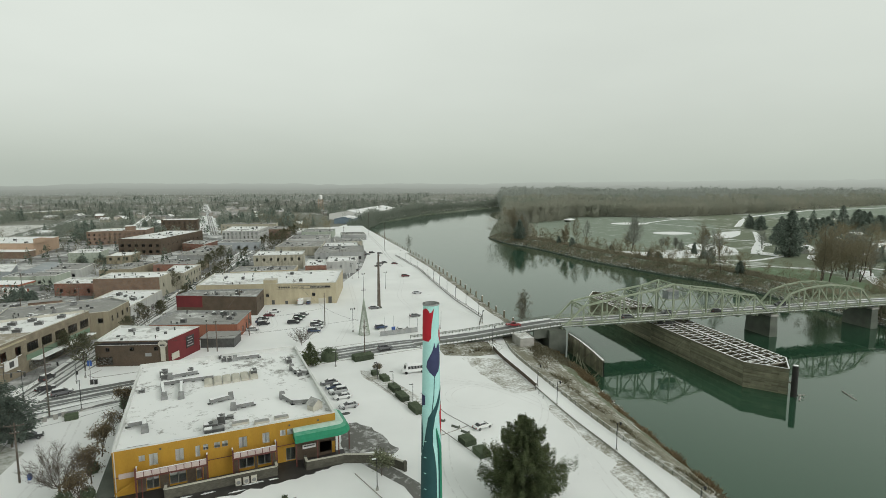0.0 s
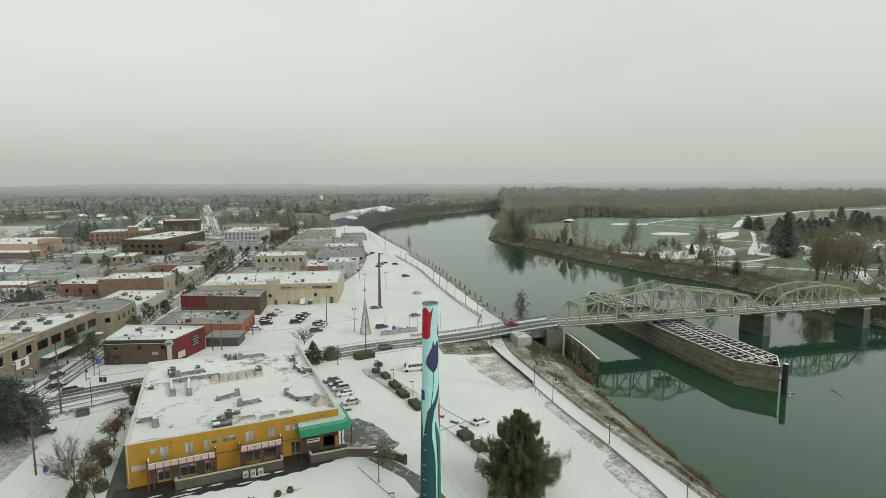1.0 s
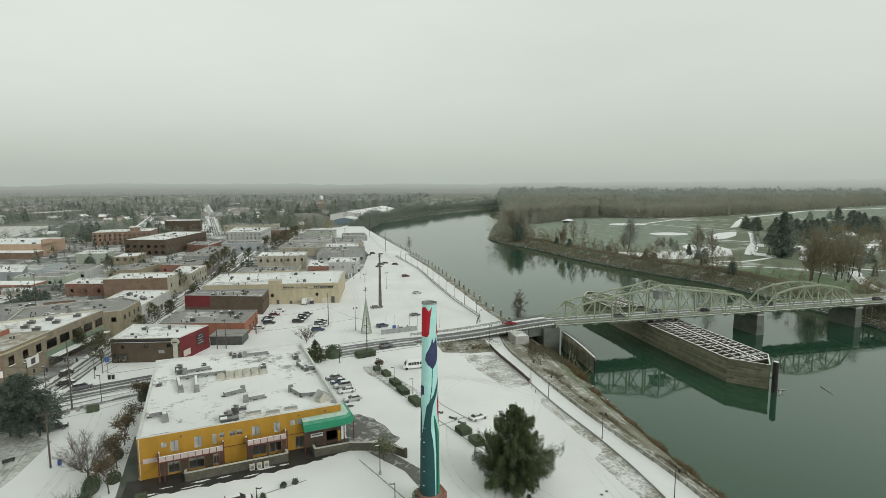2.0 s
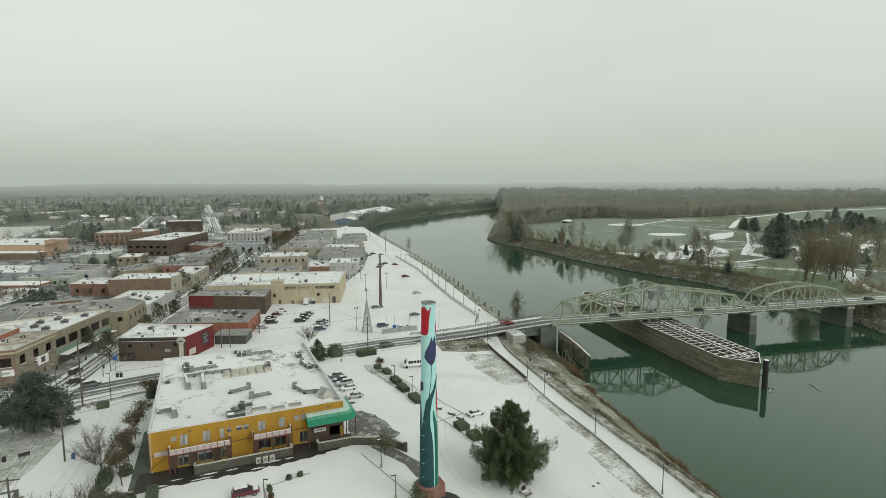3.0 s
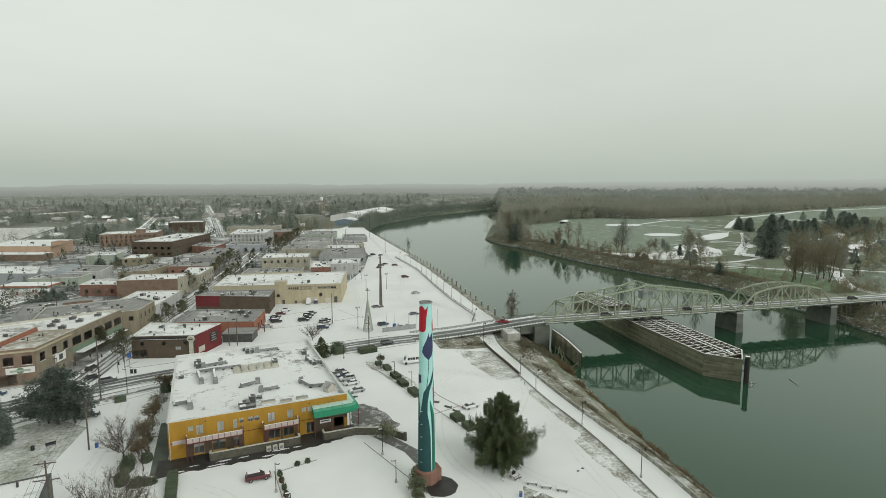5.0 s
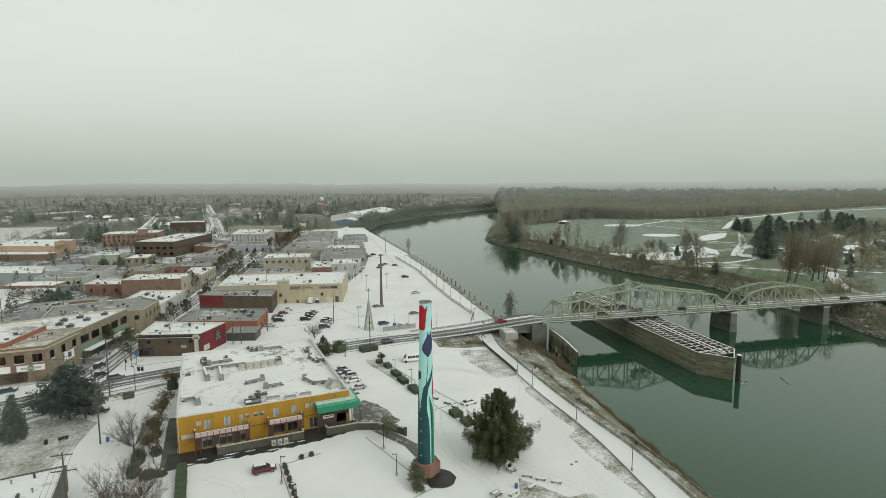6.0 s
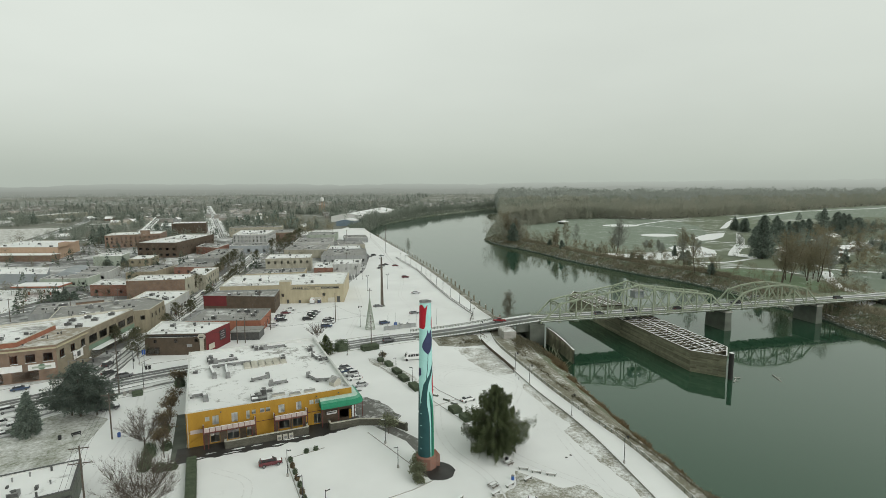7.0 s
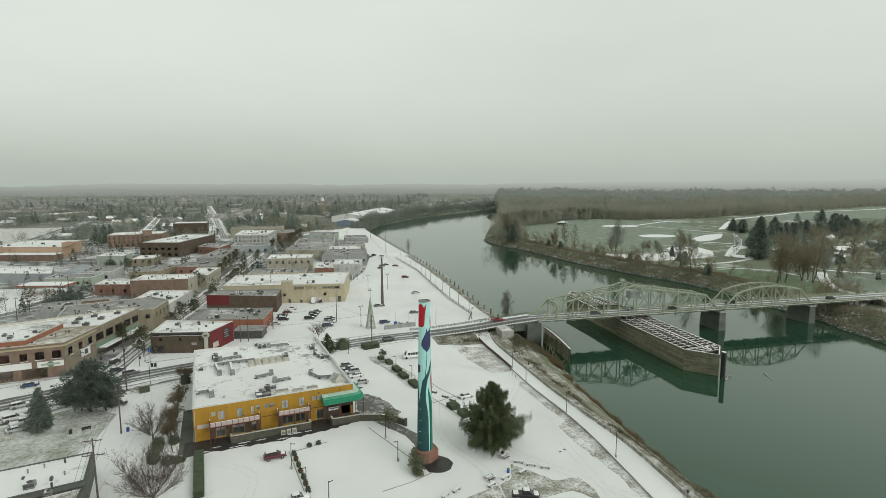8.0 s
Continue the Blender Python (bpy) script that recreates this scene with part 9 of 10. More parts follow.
woods("garden_thicket", "grey-olive trees and scrub among the far bank houses", trees[430:], BANK_TWIG, 47, 120, 0.2, 0.3, 0.02, 0.10)
firs("garden_evergreens", "evergreens among the far bank houses", trees[330:430], PARK_NEEDLE, 18, 220)
trees = [(rnd.uniform(268, 300) + 0.12 * k, 60 + 0.85 * k + rnd.uniform(-6, 6), rnd.uniform(4, 11)) for k in range(110)]
woods("bridgehead_trees", "leafless trees beside the far bridge end", [q for q in trees if not 112 < q[1] - (q[0] - 262) * -0.19 < 132], RED_TWIG, 19, 210, 0.06, 0.26, 0.03, 0.12)


def in_town(rn):
    """A place in the spread of houses beyond the centre."""
    while True:
        d = 520 + 2300 * rn.random() ** 1.25
        a = radians(rn.uniform(-8, 66))
        x, y = -25 - d * math.sin(a) + 0.5 * d, -20 + d * math.cos(a)
        if x < 130 + (y - 700) * 1.05 and x < (0.1 * (y - 560) + 130 if y < 1060 else 0.5 * (y - 1060) + 330) and not (110 < x < 330 and 740 < y < 1080) and (x < -200 or y > 640) and abs(x + 6) > 8 and abs(x + 101) > 7 and not (-390 < x < -186 and y < 925):
            return x, y




def grove(x, y):
    """How thickly trees stand there, from open yards to groves."""
    return noise.noise(Vector((x * 0.009, y * 0.006, 4.1))) + 0.5 * noise.noise(Vector((x * 0.03, y * 0.02, 8.8)))


def town_places(rn, count, least, low, high):
    out = []
    while len(out) < count:
        x, y = in_town(rn)
        g = grove(x, y)
        if g > least:
            out.append((x, y, rn.uniform(low, high) * (0.85 + 0.5 * max(0.0, g))))
    return out


trees = town_places(rnd, 1000, -0.02, 8, 22)
firs("town_evergreens", "dark evergreens spread among the houses", [p for p in trees if p[1] < 1050], PARK_NEEDLE, 8, 150)
firs("far_town_evergreens", "haze-pale evergreens spread among far houses", [p for p in trees if p[1] >= 1050], FAR_NEEDLE, 28, 90)
trees = town_places(rnd, 9000, -0.22, 7, 17)
# tree colours pale in steps with distance, standing in for haze
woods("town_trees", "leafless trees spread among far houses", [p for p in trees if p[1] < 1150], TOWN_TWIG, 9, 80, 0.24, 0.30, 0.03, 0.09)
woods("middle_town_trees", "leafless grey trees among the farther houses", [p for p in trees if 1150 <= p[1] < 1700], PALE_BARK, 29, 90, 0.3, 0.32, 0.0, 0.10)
woods("outer_town_trees", "haze-pale leafless trees in the outer town", [p for p in trees if p[1] >= 1700], MIST_TWIG, 13, 60, 0.5, 0.36, 0.0, 0.11)
ring = []
for i in range(1500):
    d = 2500 + 1500 * rnd.random()
    a = radians(rnd.uniform(12, 128))
    x, y = d * math.cos(a), d * math.sin(a)
    ring.append((x, y, rnd.uniform(16, 30) * (1.1 if a < radians(58) else 0.9) * (0.9 + 0.8 * noise.noise(Vector((x * 0.004, y * 0.004, 9))))))
# haze of the horizon is in the twig colour here too
woods("horizon_woods", "haze-pale far tree line along the horizon", ring, MIST_TWIG, 10, 100, 1.1, 0.5, 0.0, 0.03, True)
BEND = [(165, 600), (184, 700), (218, 782), (250, 844), (332, 945), (420, 1046), (570, 1172), (745, 1304), (1090, 1470), (1700, 1620), (2600, 1720)]


def bank_y(x):
    for (ax, ay), (bx, by) in zip(BEND, BEND[1:]):
        if ax <= x <= bx:
            return ay + (by - ay) * (x - ax) / (bx - ax)
    return 600


left = []
for i in range(1500):
    x = 190 + 1900 * rnd.random() ** 1.6
    d = 6 + 420 * rnd.random() ** 1.7
    if not (x < 330 and d < 150 and rnd.random() < 0.75):
        left.append((x, bank_y(x) + d, rnd.uniform(7, 19)))
thick = []
for i in range(1150):
    x = 206 + 750 * rnd.random() ** 1.15
    thick.append((x, bank_y(x) + rnd.uniform(-1, 34), rnd.uniform(8, 19) * (0.8 + 0.5 * noise.noise(Vector((x * 0.03, 2.2, 0))))))
woods("bend_thicket", "dense grey-brown thicket on the bank of the river bend", thick, BANK_TWIG, 14, 170, 0.22, 0.28, 0.0, 0.07)
thick = [(rnd.uniform(52, 138), rnd.uniform(640, 830), rnd.uniform(10, 19)) for _ in range(46)]
woods("hill_foot_trees", "dark leafless trees behind the hotel", thick, RED_TWIG, 24, 150, 0.1, 0.26, 0.0, 0.12)
woods("river_bend_trees", "leafless trees round the river bend", left[:1150], TOWN_TWIG, 12, 56, 0.3, 0.28, 0.0, 0.13)
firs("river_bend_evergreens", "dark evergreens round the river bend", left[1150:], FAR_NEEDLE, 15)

def inside(x, y, poly):
    hit = False
    for (ax, ay), (bx, by) in zip(poly, poly[1:] + poly[:1]):
        if (ay > y) != (by > y) and x < ax + (y - ay) / (by - ay) * (bx - ax):
            hit = not hit
    return hit


gaps = []
while len(gaps) < 330:
    x, y = rnd.uniform(-215, 100), rnd.uniform(245, 690)
    if x < 20 + (y - 280) * 0.25 and not any(inside(x, y, inset(p, -2.5)) for p in BUILT):
        gaps.append((x, y, rnd.uniform(5, 12)))
woods("town_centre_trees", "small leafless trees between the town blocks", gaps[:230], DRY_BRUSH, 21, 120, 0.07, 0.22, 0.1, 0.12)
firs("town_centre_evergreens", "small evergreens between the town blocks", gaps[230:], FROST_NEEDLE, 22)

# open shelter on the playing field
ps = thing("park_shelter", "small open park shelter with a snowy roof", "shelter", "", (488, 642, 0), 0.3)
part("roof", Shape().prism([(-8, -5.5), (8, -5.5), (8, 5.5), (-8, 5.5)], 3.2, 3.6).hull8([(-8, -5.5, 3.6), (8, -5.5, 3.6), (8, 5.5, 3.6), (-8, 5.5, 3.6), (-5, -0.2, 5.4), (5, -0.2, 5.4), (5, 0.2, 5.4), (-5, 0.2, 5.4)]), CAP_SNOW, ps)
part("back_wall", Shape().box(-7, 7, 3.6, 4.0, 0, 3.2), DARK_CONCRETE, ps)
for x in (-7, -2.4, 2.4, 7):
    part("post", Shape().box(x - 0.25, x + 0.25, -4.6, -4.1, 0, 3.2), POLE_WOOD, ps)
    part("post", Shape().box(x - 0.25, x + 0.25, 3.0, 3.5, 0, 3.2), POLE_WOOD, ps)

# houses: the nearer ones singly, the far spread as one
for k, (x, y, l, w, t_) in enumerate(((432, 266, 18, 12, 0.3), (614, 325, 26, 13, 0.2), (508, 252, 22, 11, -0.2), (452, 226, 16, 11, 0.5), (421, 216, 18, 11, 0.3), (536, 300, 14, 10, 0.9), (590, 268, 22, 13, 0.4), (470, 190, 18, 11, 0.1), (550, 262, 16, 10, 1.2))):
    gabled("house", "low house with a snowy roof across the river", (x, y), l, w, 3.0, 2.6, t_, (WHITE_WALL, TAN, GREY_WALL, BROWN_BRICK)[k % 4], group="far bank houses")
near_houses = []
while len(near_houses) < 70:
    x, y = in_town(rnd)
    if y < 1150 and all(abs(x - a) + abs(y - b) > 26 for a, b in near_houses):
        near_houses.append((x, y))
for k, (x, y) in enumerate(near_houses):
    gabled("house", "town house with a snow-covered pitched roof", (x, y), rnd.uniform(11, 20), rnd.uniform(8, 11), rnd.uniform(3, 5.5), rnd.uniform(2.4, 3.6), rnd.choice((-0.3, 1.27)), (WHITE_WALL, CREAM_WALL, GREY_WALL, TAN, MINT, BROWN_BRICK)[k % 6], group="town houses")
fh, fr = Shape(), Shape()
for n in range(540):
    x, y = in_town(rnd)
    y += 330
    if n >= 420:
        x = 200 + 1300 * rnd.random() ** 1.4
        y = bank_y(x) + rnd.uniform(25, 330)
    l, w, h, rs = rnd.uniform(11, 26), rnd.uniform(8, 13), rnd.uniform(3, 6), rnd.uniform(2.4, 3.8)
    if rnd.random() < 0.5:
        l, w = w, l
    fh.box(x - l / 2, x + l / 2, y - w / 2, y + w / 2, 0, h)
    if l > w:
        fr.hull8([(x - l / 2 - 0.5, y - w / 2 - 0.5, h), (x + l / 2 + 0.5, y - w / 2 - 0.5, h), (x + l / 2 + 0.5, y + w / 2 + 0.5, h), (x - l / 2 - 0.5, y + w / 2 + 0.5, h), (x - l / 2, y - 0.1, h + rs), (x + l / 2, y - 0.1, h + rs), (x + l / 2, y + 0.1, h + rs), (x - l / 2, y + 0.1, h + rs)])
    else:
        fr.hull8([(x - l / 2 - 0.5, y - w / 2 - 0.5, h), (x + l / 2 + 0.5, y - w / 2 - 0.5, h), (x + l / 2 + 0.5, y + w / 2 + 0.5, h), (x - l / 2 - 0.5, y + w / 2 + 0.5, h), (x - 0.1, y - w / 2, h + rs), (x + 0.1, y - w / 2, h + rs), (x + 0.1, y + w / 2, h + rs), (x - 0.1, y + w / 2, h + rs)])
FAR_WALL = noisy("assorted_house_walls", (0.30, 0.27, 0.23), (0.45, 0.44, 0.41), 0.02, 0.85, vary=0.45, island=True)
hs = solid("far_houses", fh, FAR_WALL, "spread of far houses", "houses", kind="stuff")
solid("far_house_roofs", fr, THIN_ROOF_SNOW, "snowy roofs of the far houses", "houses", kind="stuff")

# ---- vehicles ----
def loft(stations, sh=None):
    """Rounded cross-sections (x, half width, z0, z1) joined along x."""
    sh = sh or Shape()
    k = len(sh.v)
    for x, w, z0, z1 in stations:
        c = min(0.16, w * 0.3, (z1 - z0) * 0.35)
        sh.v.extend([(x, -w + c, z0), (x, w - c, z0), (x, w, z0 + c), (x, w, z1 - c), (x, w - c, z1), (x, -w + c, z1), (x, -w, z1 - c), (x, -w, z0 + c)])
    for i in range(len(stations) - 1):
        for j in range(8):
            a, b = k + i * 8 + j, k + i * 8 + (j + 1) % 8
            sh.f.append((a, a + 8, b + 8, b))
    sh.f.append(tuple(k + j for j in range(8)))
    sh.f.append(tuple(k + (len(stations) - 1) * 8 + j for j in reversed(range(8))))
    return sh


KINDS = {
    "car": dict(len=4.7, body=[(-2.35, .66, .46, .84), (-2.2, .86, .30, .97), (-1.2, .90, .26, 1.0), (0, .90, .26, .97), (1.2, .90, .26, .95), (2.1, .85, .30, .82), (2.35, .64, .42, .68)],
                cab=[(-1.85, .70, .90, .99), (-1.15, .66, .92, 1.40), (0.25, .66, .92, 1.43), (1.15, .72, .88, .96)], roof=(-1.15, 0.25, .58, 1.40, 1.47), hood=(1.2, 2.05, .72, .86, .99), trunk=(-2.2, -1.75, .7, .95, 1.02), wheel=.33, ax=(-1.4, 1.42)),
    "suv": dict(len=4.9, body=[(-2.42, .74, .50, 1.0), (-2.3, .92, .36, 1.15), (-1.2, .95, .34, 1.15), (0, .95, .34, 1.13), (1.3, .95, .34, 1.12), (2.2, .90, .38, 1.02), (2.45, .72, .48, .86)],
                cab=[(-2.30, .78, 1.08, 1.18), (-2.05, .74, 1.08, 1.74), (0.35, .74, 1.08, 1.77), (1.15, .80, 1.05, 1.14)], roof=(-2.05, 0.35, .66, 1.73, 1.82), hood=(1.3, 2.2, .78, 1.02, 1.17), trunk=None, wheel=.39, ax=(-1.45, 1.5)),
    "pickup": dict(len=5.4, body=[(-2.7, .80, .52, 1.05), (-2.6, .94, .42, 1.15), (-0.7, .95, .38, 1.15), (0, .95, .38, 1.13), (1.5, .95, .38, 1.12), (2.45, .90, .42, 1.02), (2.7, .74, .50, .88)],
                   cab=[(-0.75, .76, 1.05, 1.15), (-0.6, .74, 1.08, 1.76), (0.7, .74, 1.08, 1.78), (1.4, .80, 1.05, 1.14)], roof=(-0.6, 0.7, .66, 1.74, 1.83), hood=(1.5, 2.45, .78, 1.02, 1.17), trunk=(-2.55, -0.8, .80, 1.10, 1.18), wheel=.40, ax=(-1.7, 1.7)),
    "van": dict(len=6.4, body=[(-3.2, .95, .5, 2.6), (-3.1, 1.08, .4, 2.75), (1.2, 1.08, .4, 2.75), (1.9, 1.02, .4, 2.0), (2.3, 1.0, .42, 1.3), (3.1, .9, .45, 1.1), (3.2, .8, .5, .9)],
                cab=[(1.55, .98, 1.2, 2.1), (1.95, .95, 1.25, 1.85), (2.28, .95, 1.2, 1.34)], roof=(-3.05, 1.3, 1.0, 2.7, 2.83), hood=(2.35, 3.0, .8, 1.1, 1.26), trunk=None, wheel=.42, ax=(-2.1, 2.1)),
}
cache = {}


def vehicle(kind, colour, x, y, turn, label, z=0.0, snow=1.0, group="parked vehicles", pitch=0.0):
    key = (kind, colour, snow > 0.5)
    m = Matrix.LocRotScale((x, y, z), Euler((0, pitch, turn)), None)
    name = {"car": "car", "suv": "suv", "pickup": "pickup_truck", "van": "box_van"}[kind]
    if key in cache:
        ob = copy_thing(cache[key], m)
        return tagged(ob, label, name.replace("_", " "), group)
    k = KINDS[kind]
    ob = thing(name, label, name.replace("_", " "), group)
    part("body", loft(k["body"]), CAR[colour], ob, smooth=False)
    part("window_band", loft(k["cab"]), CAR_GLASS, ob, "dark windows")
    a, b, w, z0, z1 = k["roof"]
    part("roof", loft([(a - 0.1, w * 0.9, z0 - 0.05, z1 - 0.06), (a + 0.15, w, z0 - 0.02, z1 - 0.02), (b - 0.15, w, z0 - 0.02, z1 - 0.02), (b + 0.08, w * 0.9, z0 - 0.05, z1 - 0.07)]), CAR[colour], ob)
    for s in (-1, 1):
        for px in ((a + b) / 2, a + 0.1, b):
            zt = z0 + 0.02
            part("pillar", Shape().beam((px + (0.0 if px != b else 0.45), s * (w + 0.12), k["body"][3][3] - 0.05), (px, s * (w + 0.05), zt), 0.09, 0.06), CAR[colour], ob)
    if snow > 0.5:
        part("snow_roof", loft([(a + 0.05, w * 0.8, z1 - 0.03, z1 + 0.02), (a + 0.25, w * 0.93, z1 - 0.03, z1 + 0.07), (b - 0.25, w * 0.93, z1 - 0.03, z1 + 0.06), (b, w * 0.8, z1 - 0.05, z1)]), CAP_SNOW, ob, "snow on the roof")
        for q in (k["hood"], k["trunk"]):
            if q:
                c, d, w2, y0, y1 = q
                part("snow_patch", loft([(c, w2 * 0.85, y1 - 0.12, y1 - 0.01), (c + 0.15, w2, y1 - 0.12, y1 + 0.02), (d - 0.15, w2 * 0.95, y1 - 0.16, y1 - 0.06), (d, w2 * 0.8, y1 - 0.2, y1 - 0.12)]), CAP_SNOW, ob, "snow on the bonnet or boot")
    half = k["body"][2][1]
    for ax in k["ax"]:
        for s in (-1, 1):
            wh = part("wheel", Shape().tube((ax, s * (half - 0.16), k["wheel"]), (ax, s * (half + 0.03), k["wheel"]), k["wheel"], k["wheel"], 14), RUBBER, ob)
            part("rim", Shape().tube((ax, s * (half + 0.03), k["wheel"]), (ax, s * (half + 0.05), k["wheel"]), k["wheel"] * 0.62, k["wheel"] * 0.55, 10), STEEL, wh)
    f, r = k["body"][-1], k["body"][0]
    for s in (-1, 1):
        part("headlight", Shape().box(f[0] - 0.2, f[0] + 0.0, s * f[1] * 0.95 - 0.15, s * f[1] * 0.95 + 0.15, f[3] - 0.22, f[3] - 0.04), LAMP_CLEAR, ob)
        part("tail_light", Shape().box(r[0] - 0.02, r[0] + 0.14, s * r[1] * 0.98 - 0.13, s * r[1] * 0.98 + 0.13, r[3] - 0.3, r[3] - 0.02), LAMP_RED, ob)
    part("bumper", Shape().box(f[0] - 0.12, f[0] + 0.06, -f[1], f[1], 0.36, 0.54).box(r[0] - 0.06, r[0] + 0.12, -r[1], r[1], 0.38, 0.56), DARK_STEEL, ob)
    cache[key] = ob
    ob.matrix_basis = m
    return ob


PI = math.pi
for kind, col, x, y, t, lab in (
    ("car", "silver", 13.6, 121.2, PI, "silver saloon parked by the yellow building"), ("car", "white", 13.6, 127.4, PI, "white saloon parked by the yellow building"), ("suv", "silver", 13.4, 131.3, PI, "silver sport utility parked by the yellow building"), ("car", "blue", 13.2, 134.8, PI, "dark blue saloon parked by the yellow building"), ("car", "grey", 12.6, 138.6, PI, "grey saloon parked by the yellow building"),
    ("suv", "maroon", -16.7, 85.2, 0.0, "maroon sport utility alone on the snowy lot"), ("pickup", "white", -15.2, 66.2, 0.1, "white pickup parked by the low hedge row"), ("suv", "black", -53.2, 133.6, 0.2, "black sport utility parked beneath the pine"),
    ("car", "white", 38.4, 97.8, 0.15, "white saloon under thin snow behind the hedges"), ("pickup", "black", 26.5, 48.6, -0.5, "black pickup parked beside the lawn"),
    ("suv", "black", -59.0, 175.2, 1.2, "black sport utility on the main street"), ("car", "black", -57.4, 166.0, 0.35, "dark saloon waiting at the crossing"), ("suv", "grey", -52.6, 160.4, 0.3, "grey estate car waiting at the crossing"), ("car", "blue", -79.6, 161.2, 0.2, "dark saloon passing the corner building"),
    ("suv", "silver", -77.6, 143.4, 0.36, "silver sport utility on the cross street"), ("suv", "white", -76.7, 134.2, 0.36, "white sport utility on the cross street"), ("pickup", "white", -73.9, 130.2, 0.36, "white pickup on the turning lane"), ("car", "silver", -74.0, 126.0, 0.36, "silver car by the corner lawn"), ("car", "grey", -82.5, 126.8, 0.36, "grey car on the turning lane"),
    ("car", "silver", -1.7, 204.8, -0.1, "silver saloon in the shop car park"), ("suv", "black", 2.9, 211.5, -0.1, "dark sport utility in the shop car park"), ("car", "blue", 2.6, 215.8, -0.15, "dark blue saloon in the shop car park"), ("car", "black", 3.6, 219.8, -0.15, "dark saloon in the shop car park"), ("car", "maroon", 6.5, 225.0, -0.15, "maroon saloon in the shop car park"), ("pickup", "white", 9.2, 230.9, -0.1, "white pickup in the shop car park"),
    ("suv", "black", 14.0, 208.8, -0.25, "black sport utility in the shop car park"), ("pickup", "black", 15.6, 212.6, -0.25, "black pickup in the shop car park"), ("suv", "green", 17.6, 216.6, -0.25, "dark green sport utility in the shop car park"), ("car", "grey", 19.8, 220.8, -0.25, "grey saloon in the shop car park"),
    ("suv", "blue", 19.0, 192.8, -0.15, "dark blue sport utility near the utility pole"), ("car", "silver", 21.4, 197.8, -0.15, "silver saloon near the utility pole"), ("suv", "grey", 21.6, 201.6, -0.15, "grey sport utility near the utility pole"), ("car", "black", 22.8, 205.2, -0.15, "black saloon near the utility pole"),
    ("van", "white", 22.8, 243.2, 1.25, "white box van outside the furniture store"), ("suv", "blue", 26.2, 242.6, 1.25, "dark blue sport utility outside the furniture store"), ("car", "grey", -12.4, 189.0, 0.2, "grey saloon beside the corner shop"),
    ("suv", "maroon", 93.0, 293.0, -0.1, "maroon sport utility in the river car park"), ("car", "silver", 80.4, 242.8, 0.0, "silver saloon in the river car park"), ("car", "grey", 62.2, 199.4, 0.0, "grey saloon in the river car park"), ("suv", "blue", 43.4, 187.4, 0.1, "dark blue sport utility beside the netting fence"), ("suv", "white", 48.6, 181.0, 1.4, "white sport utility by the road"), ("suv", "silver", 52.0, 179.8, 1.4, "silver sport utility by the road"), ("car", "grey", 50.8, 220.2, 0.0, "grey saloon parked at the tall dark column"),
    ("suv", "black", 72.0, 326.0, 1.2, "black sport utility on the riverside lane"), ("car", "black", 90, 338, 0.2, "black saloon by the promenade"), ("suv", "grey", 94, 346, 0.3, "grey sport utility by the promenade"), ("car", "black", 99, 352, 0.2, "dark saloon by the promenade"), ("car", "maroon", 104, 344, -0.3, "maroon saloon by the promenade"), ("car", "grey", 101, 400, 0.4, "grey saloon by the promenade"), ("suv", "black", 107, 408, 0.4, "black sport utility by the promenade"), ("car", "grey", 112, 402, 0.4, "dark grey saloon by the promenade"), ("pickup", "grey", 74, 340, 1.2, "grey pickup by the white store"),
    ("car", "black", -41.0, 247, 1.35, "black saloon parked on the main street"), ("suv", "grey", -36.5, 262, 1.35, "grey sport utility parked on the main street"), ("car", "grey", -28.8, 292, 1.35, "grey saloon parked on the main street"), ("suv", "black", -38.2, 272, 1.35, "black sport utility parked on the main street"), ("car", "silver", -22, 318, 1.3, "silver saloon parked on the main street"), ("car", "silver", -128, 318, 0.6, "silver saloon at the filling station"), ("car", "white", -112, 312, 0.6, "white saloon at the filling station"),
    ("pickup", "black", -92, 252, 0.3, "black pickup behind the shops"),
):
    vehicle(kind, col, x, y, t, lab)
vehicle("pickup", "red", 85.6, 160.3, PI - 0.19, "bright red pickup on the bridge ramp", 2.78, 0.0, "vehicles on the bridge", -0.09)
for s, n, kind, col, t in ((26, 2.6, "suv", "grey", 0), (46, 6.6, "car", "grey", PI), (66, 2.6, "suv", "black", 0), (101, 6.6, "suv", "black", PI), (158, 2.6, "suv", "black", 0)):
    p = on_bridge(s, n, 0.69)
    vehicle(kind, col, p.x, p.y, math.atan2(BR_U.y, BR_U.x) + t, "dark vehicle crossing the steel bridge", p.z, 0.0, "vehicles on the bridge")
vehicle("suv", "grey", 36.5, 161.8, 0.05, "grey sport utility on the cross street", 0.02, 0.0, "vehicles on the road")

bus = thing("shuttle_bus", "short white shuttle bus parked under snow", "bus", "", (37.4, 137.6, 0), PI - 0.12)
part("body", loft([(-3.7, 1.0, .5, 2.7), (-3.55, 1.15, .42, 2.85), (2.2, 1.15, .42, 2.85), (2.6, 1.1, .42, 2.3), (2.9, 1.0, .45, 1.4), (3.6, .9, .48, 1.2), (3.7, .8, .55, 1.0)]), CAR["white"], bus)
for i in range(6):
    for s in (-1, 1):
        part("window", Shape().box(-3.2 + i * 0.9, -2.45 + i * 0.9, s * 1.16 - 0.02, s * 1.16 + 0.02, 1.45, 2.3), CAR_GLASS, bus)
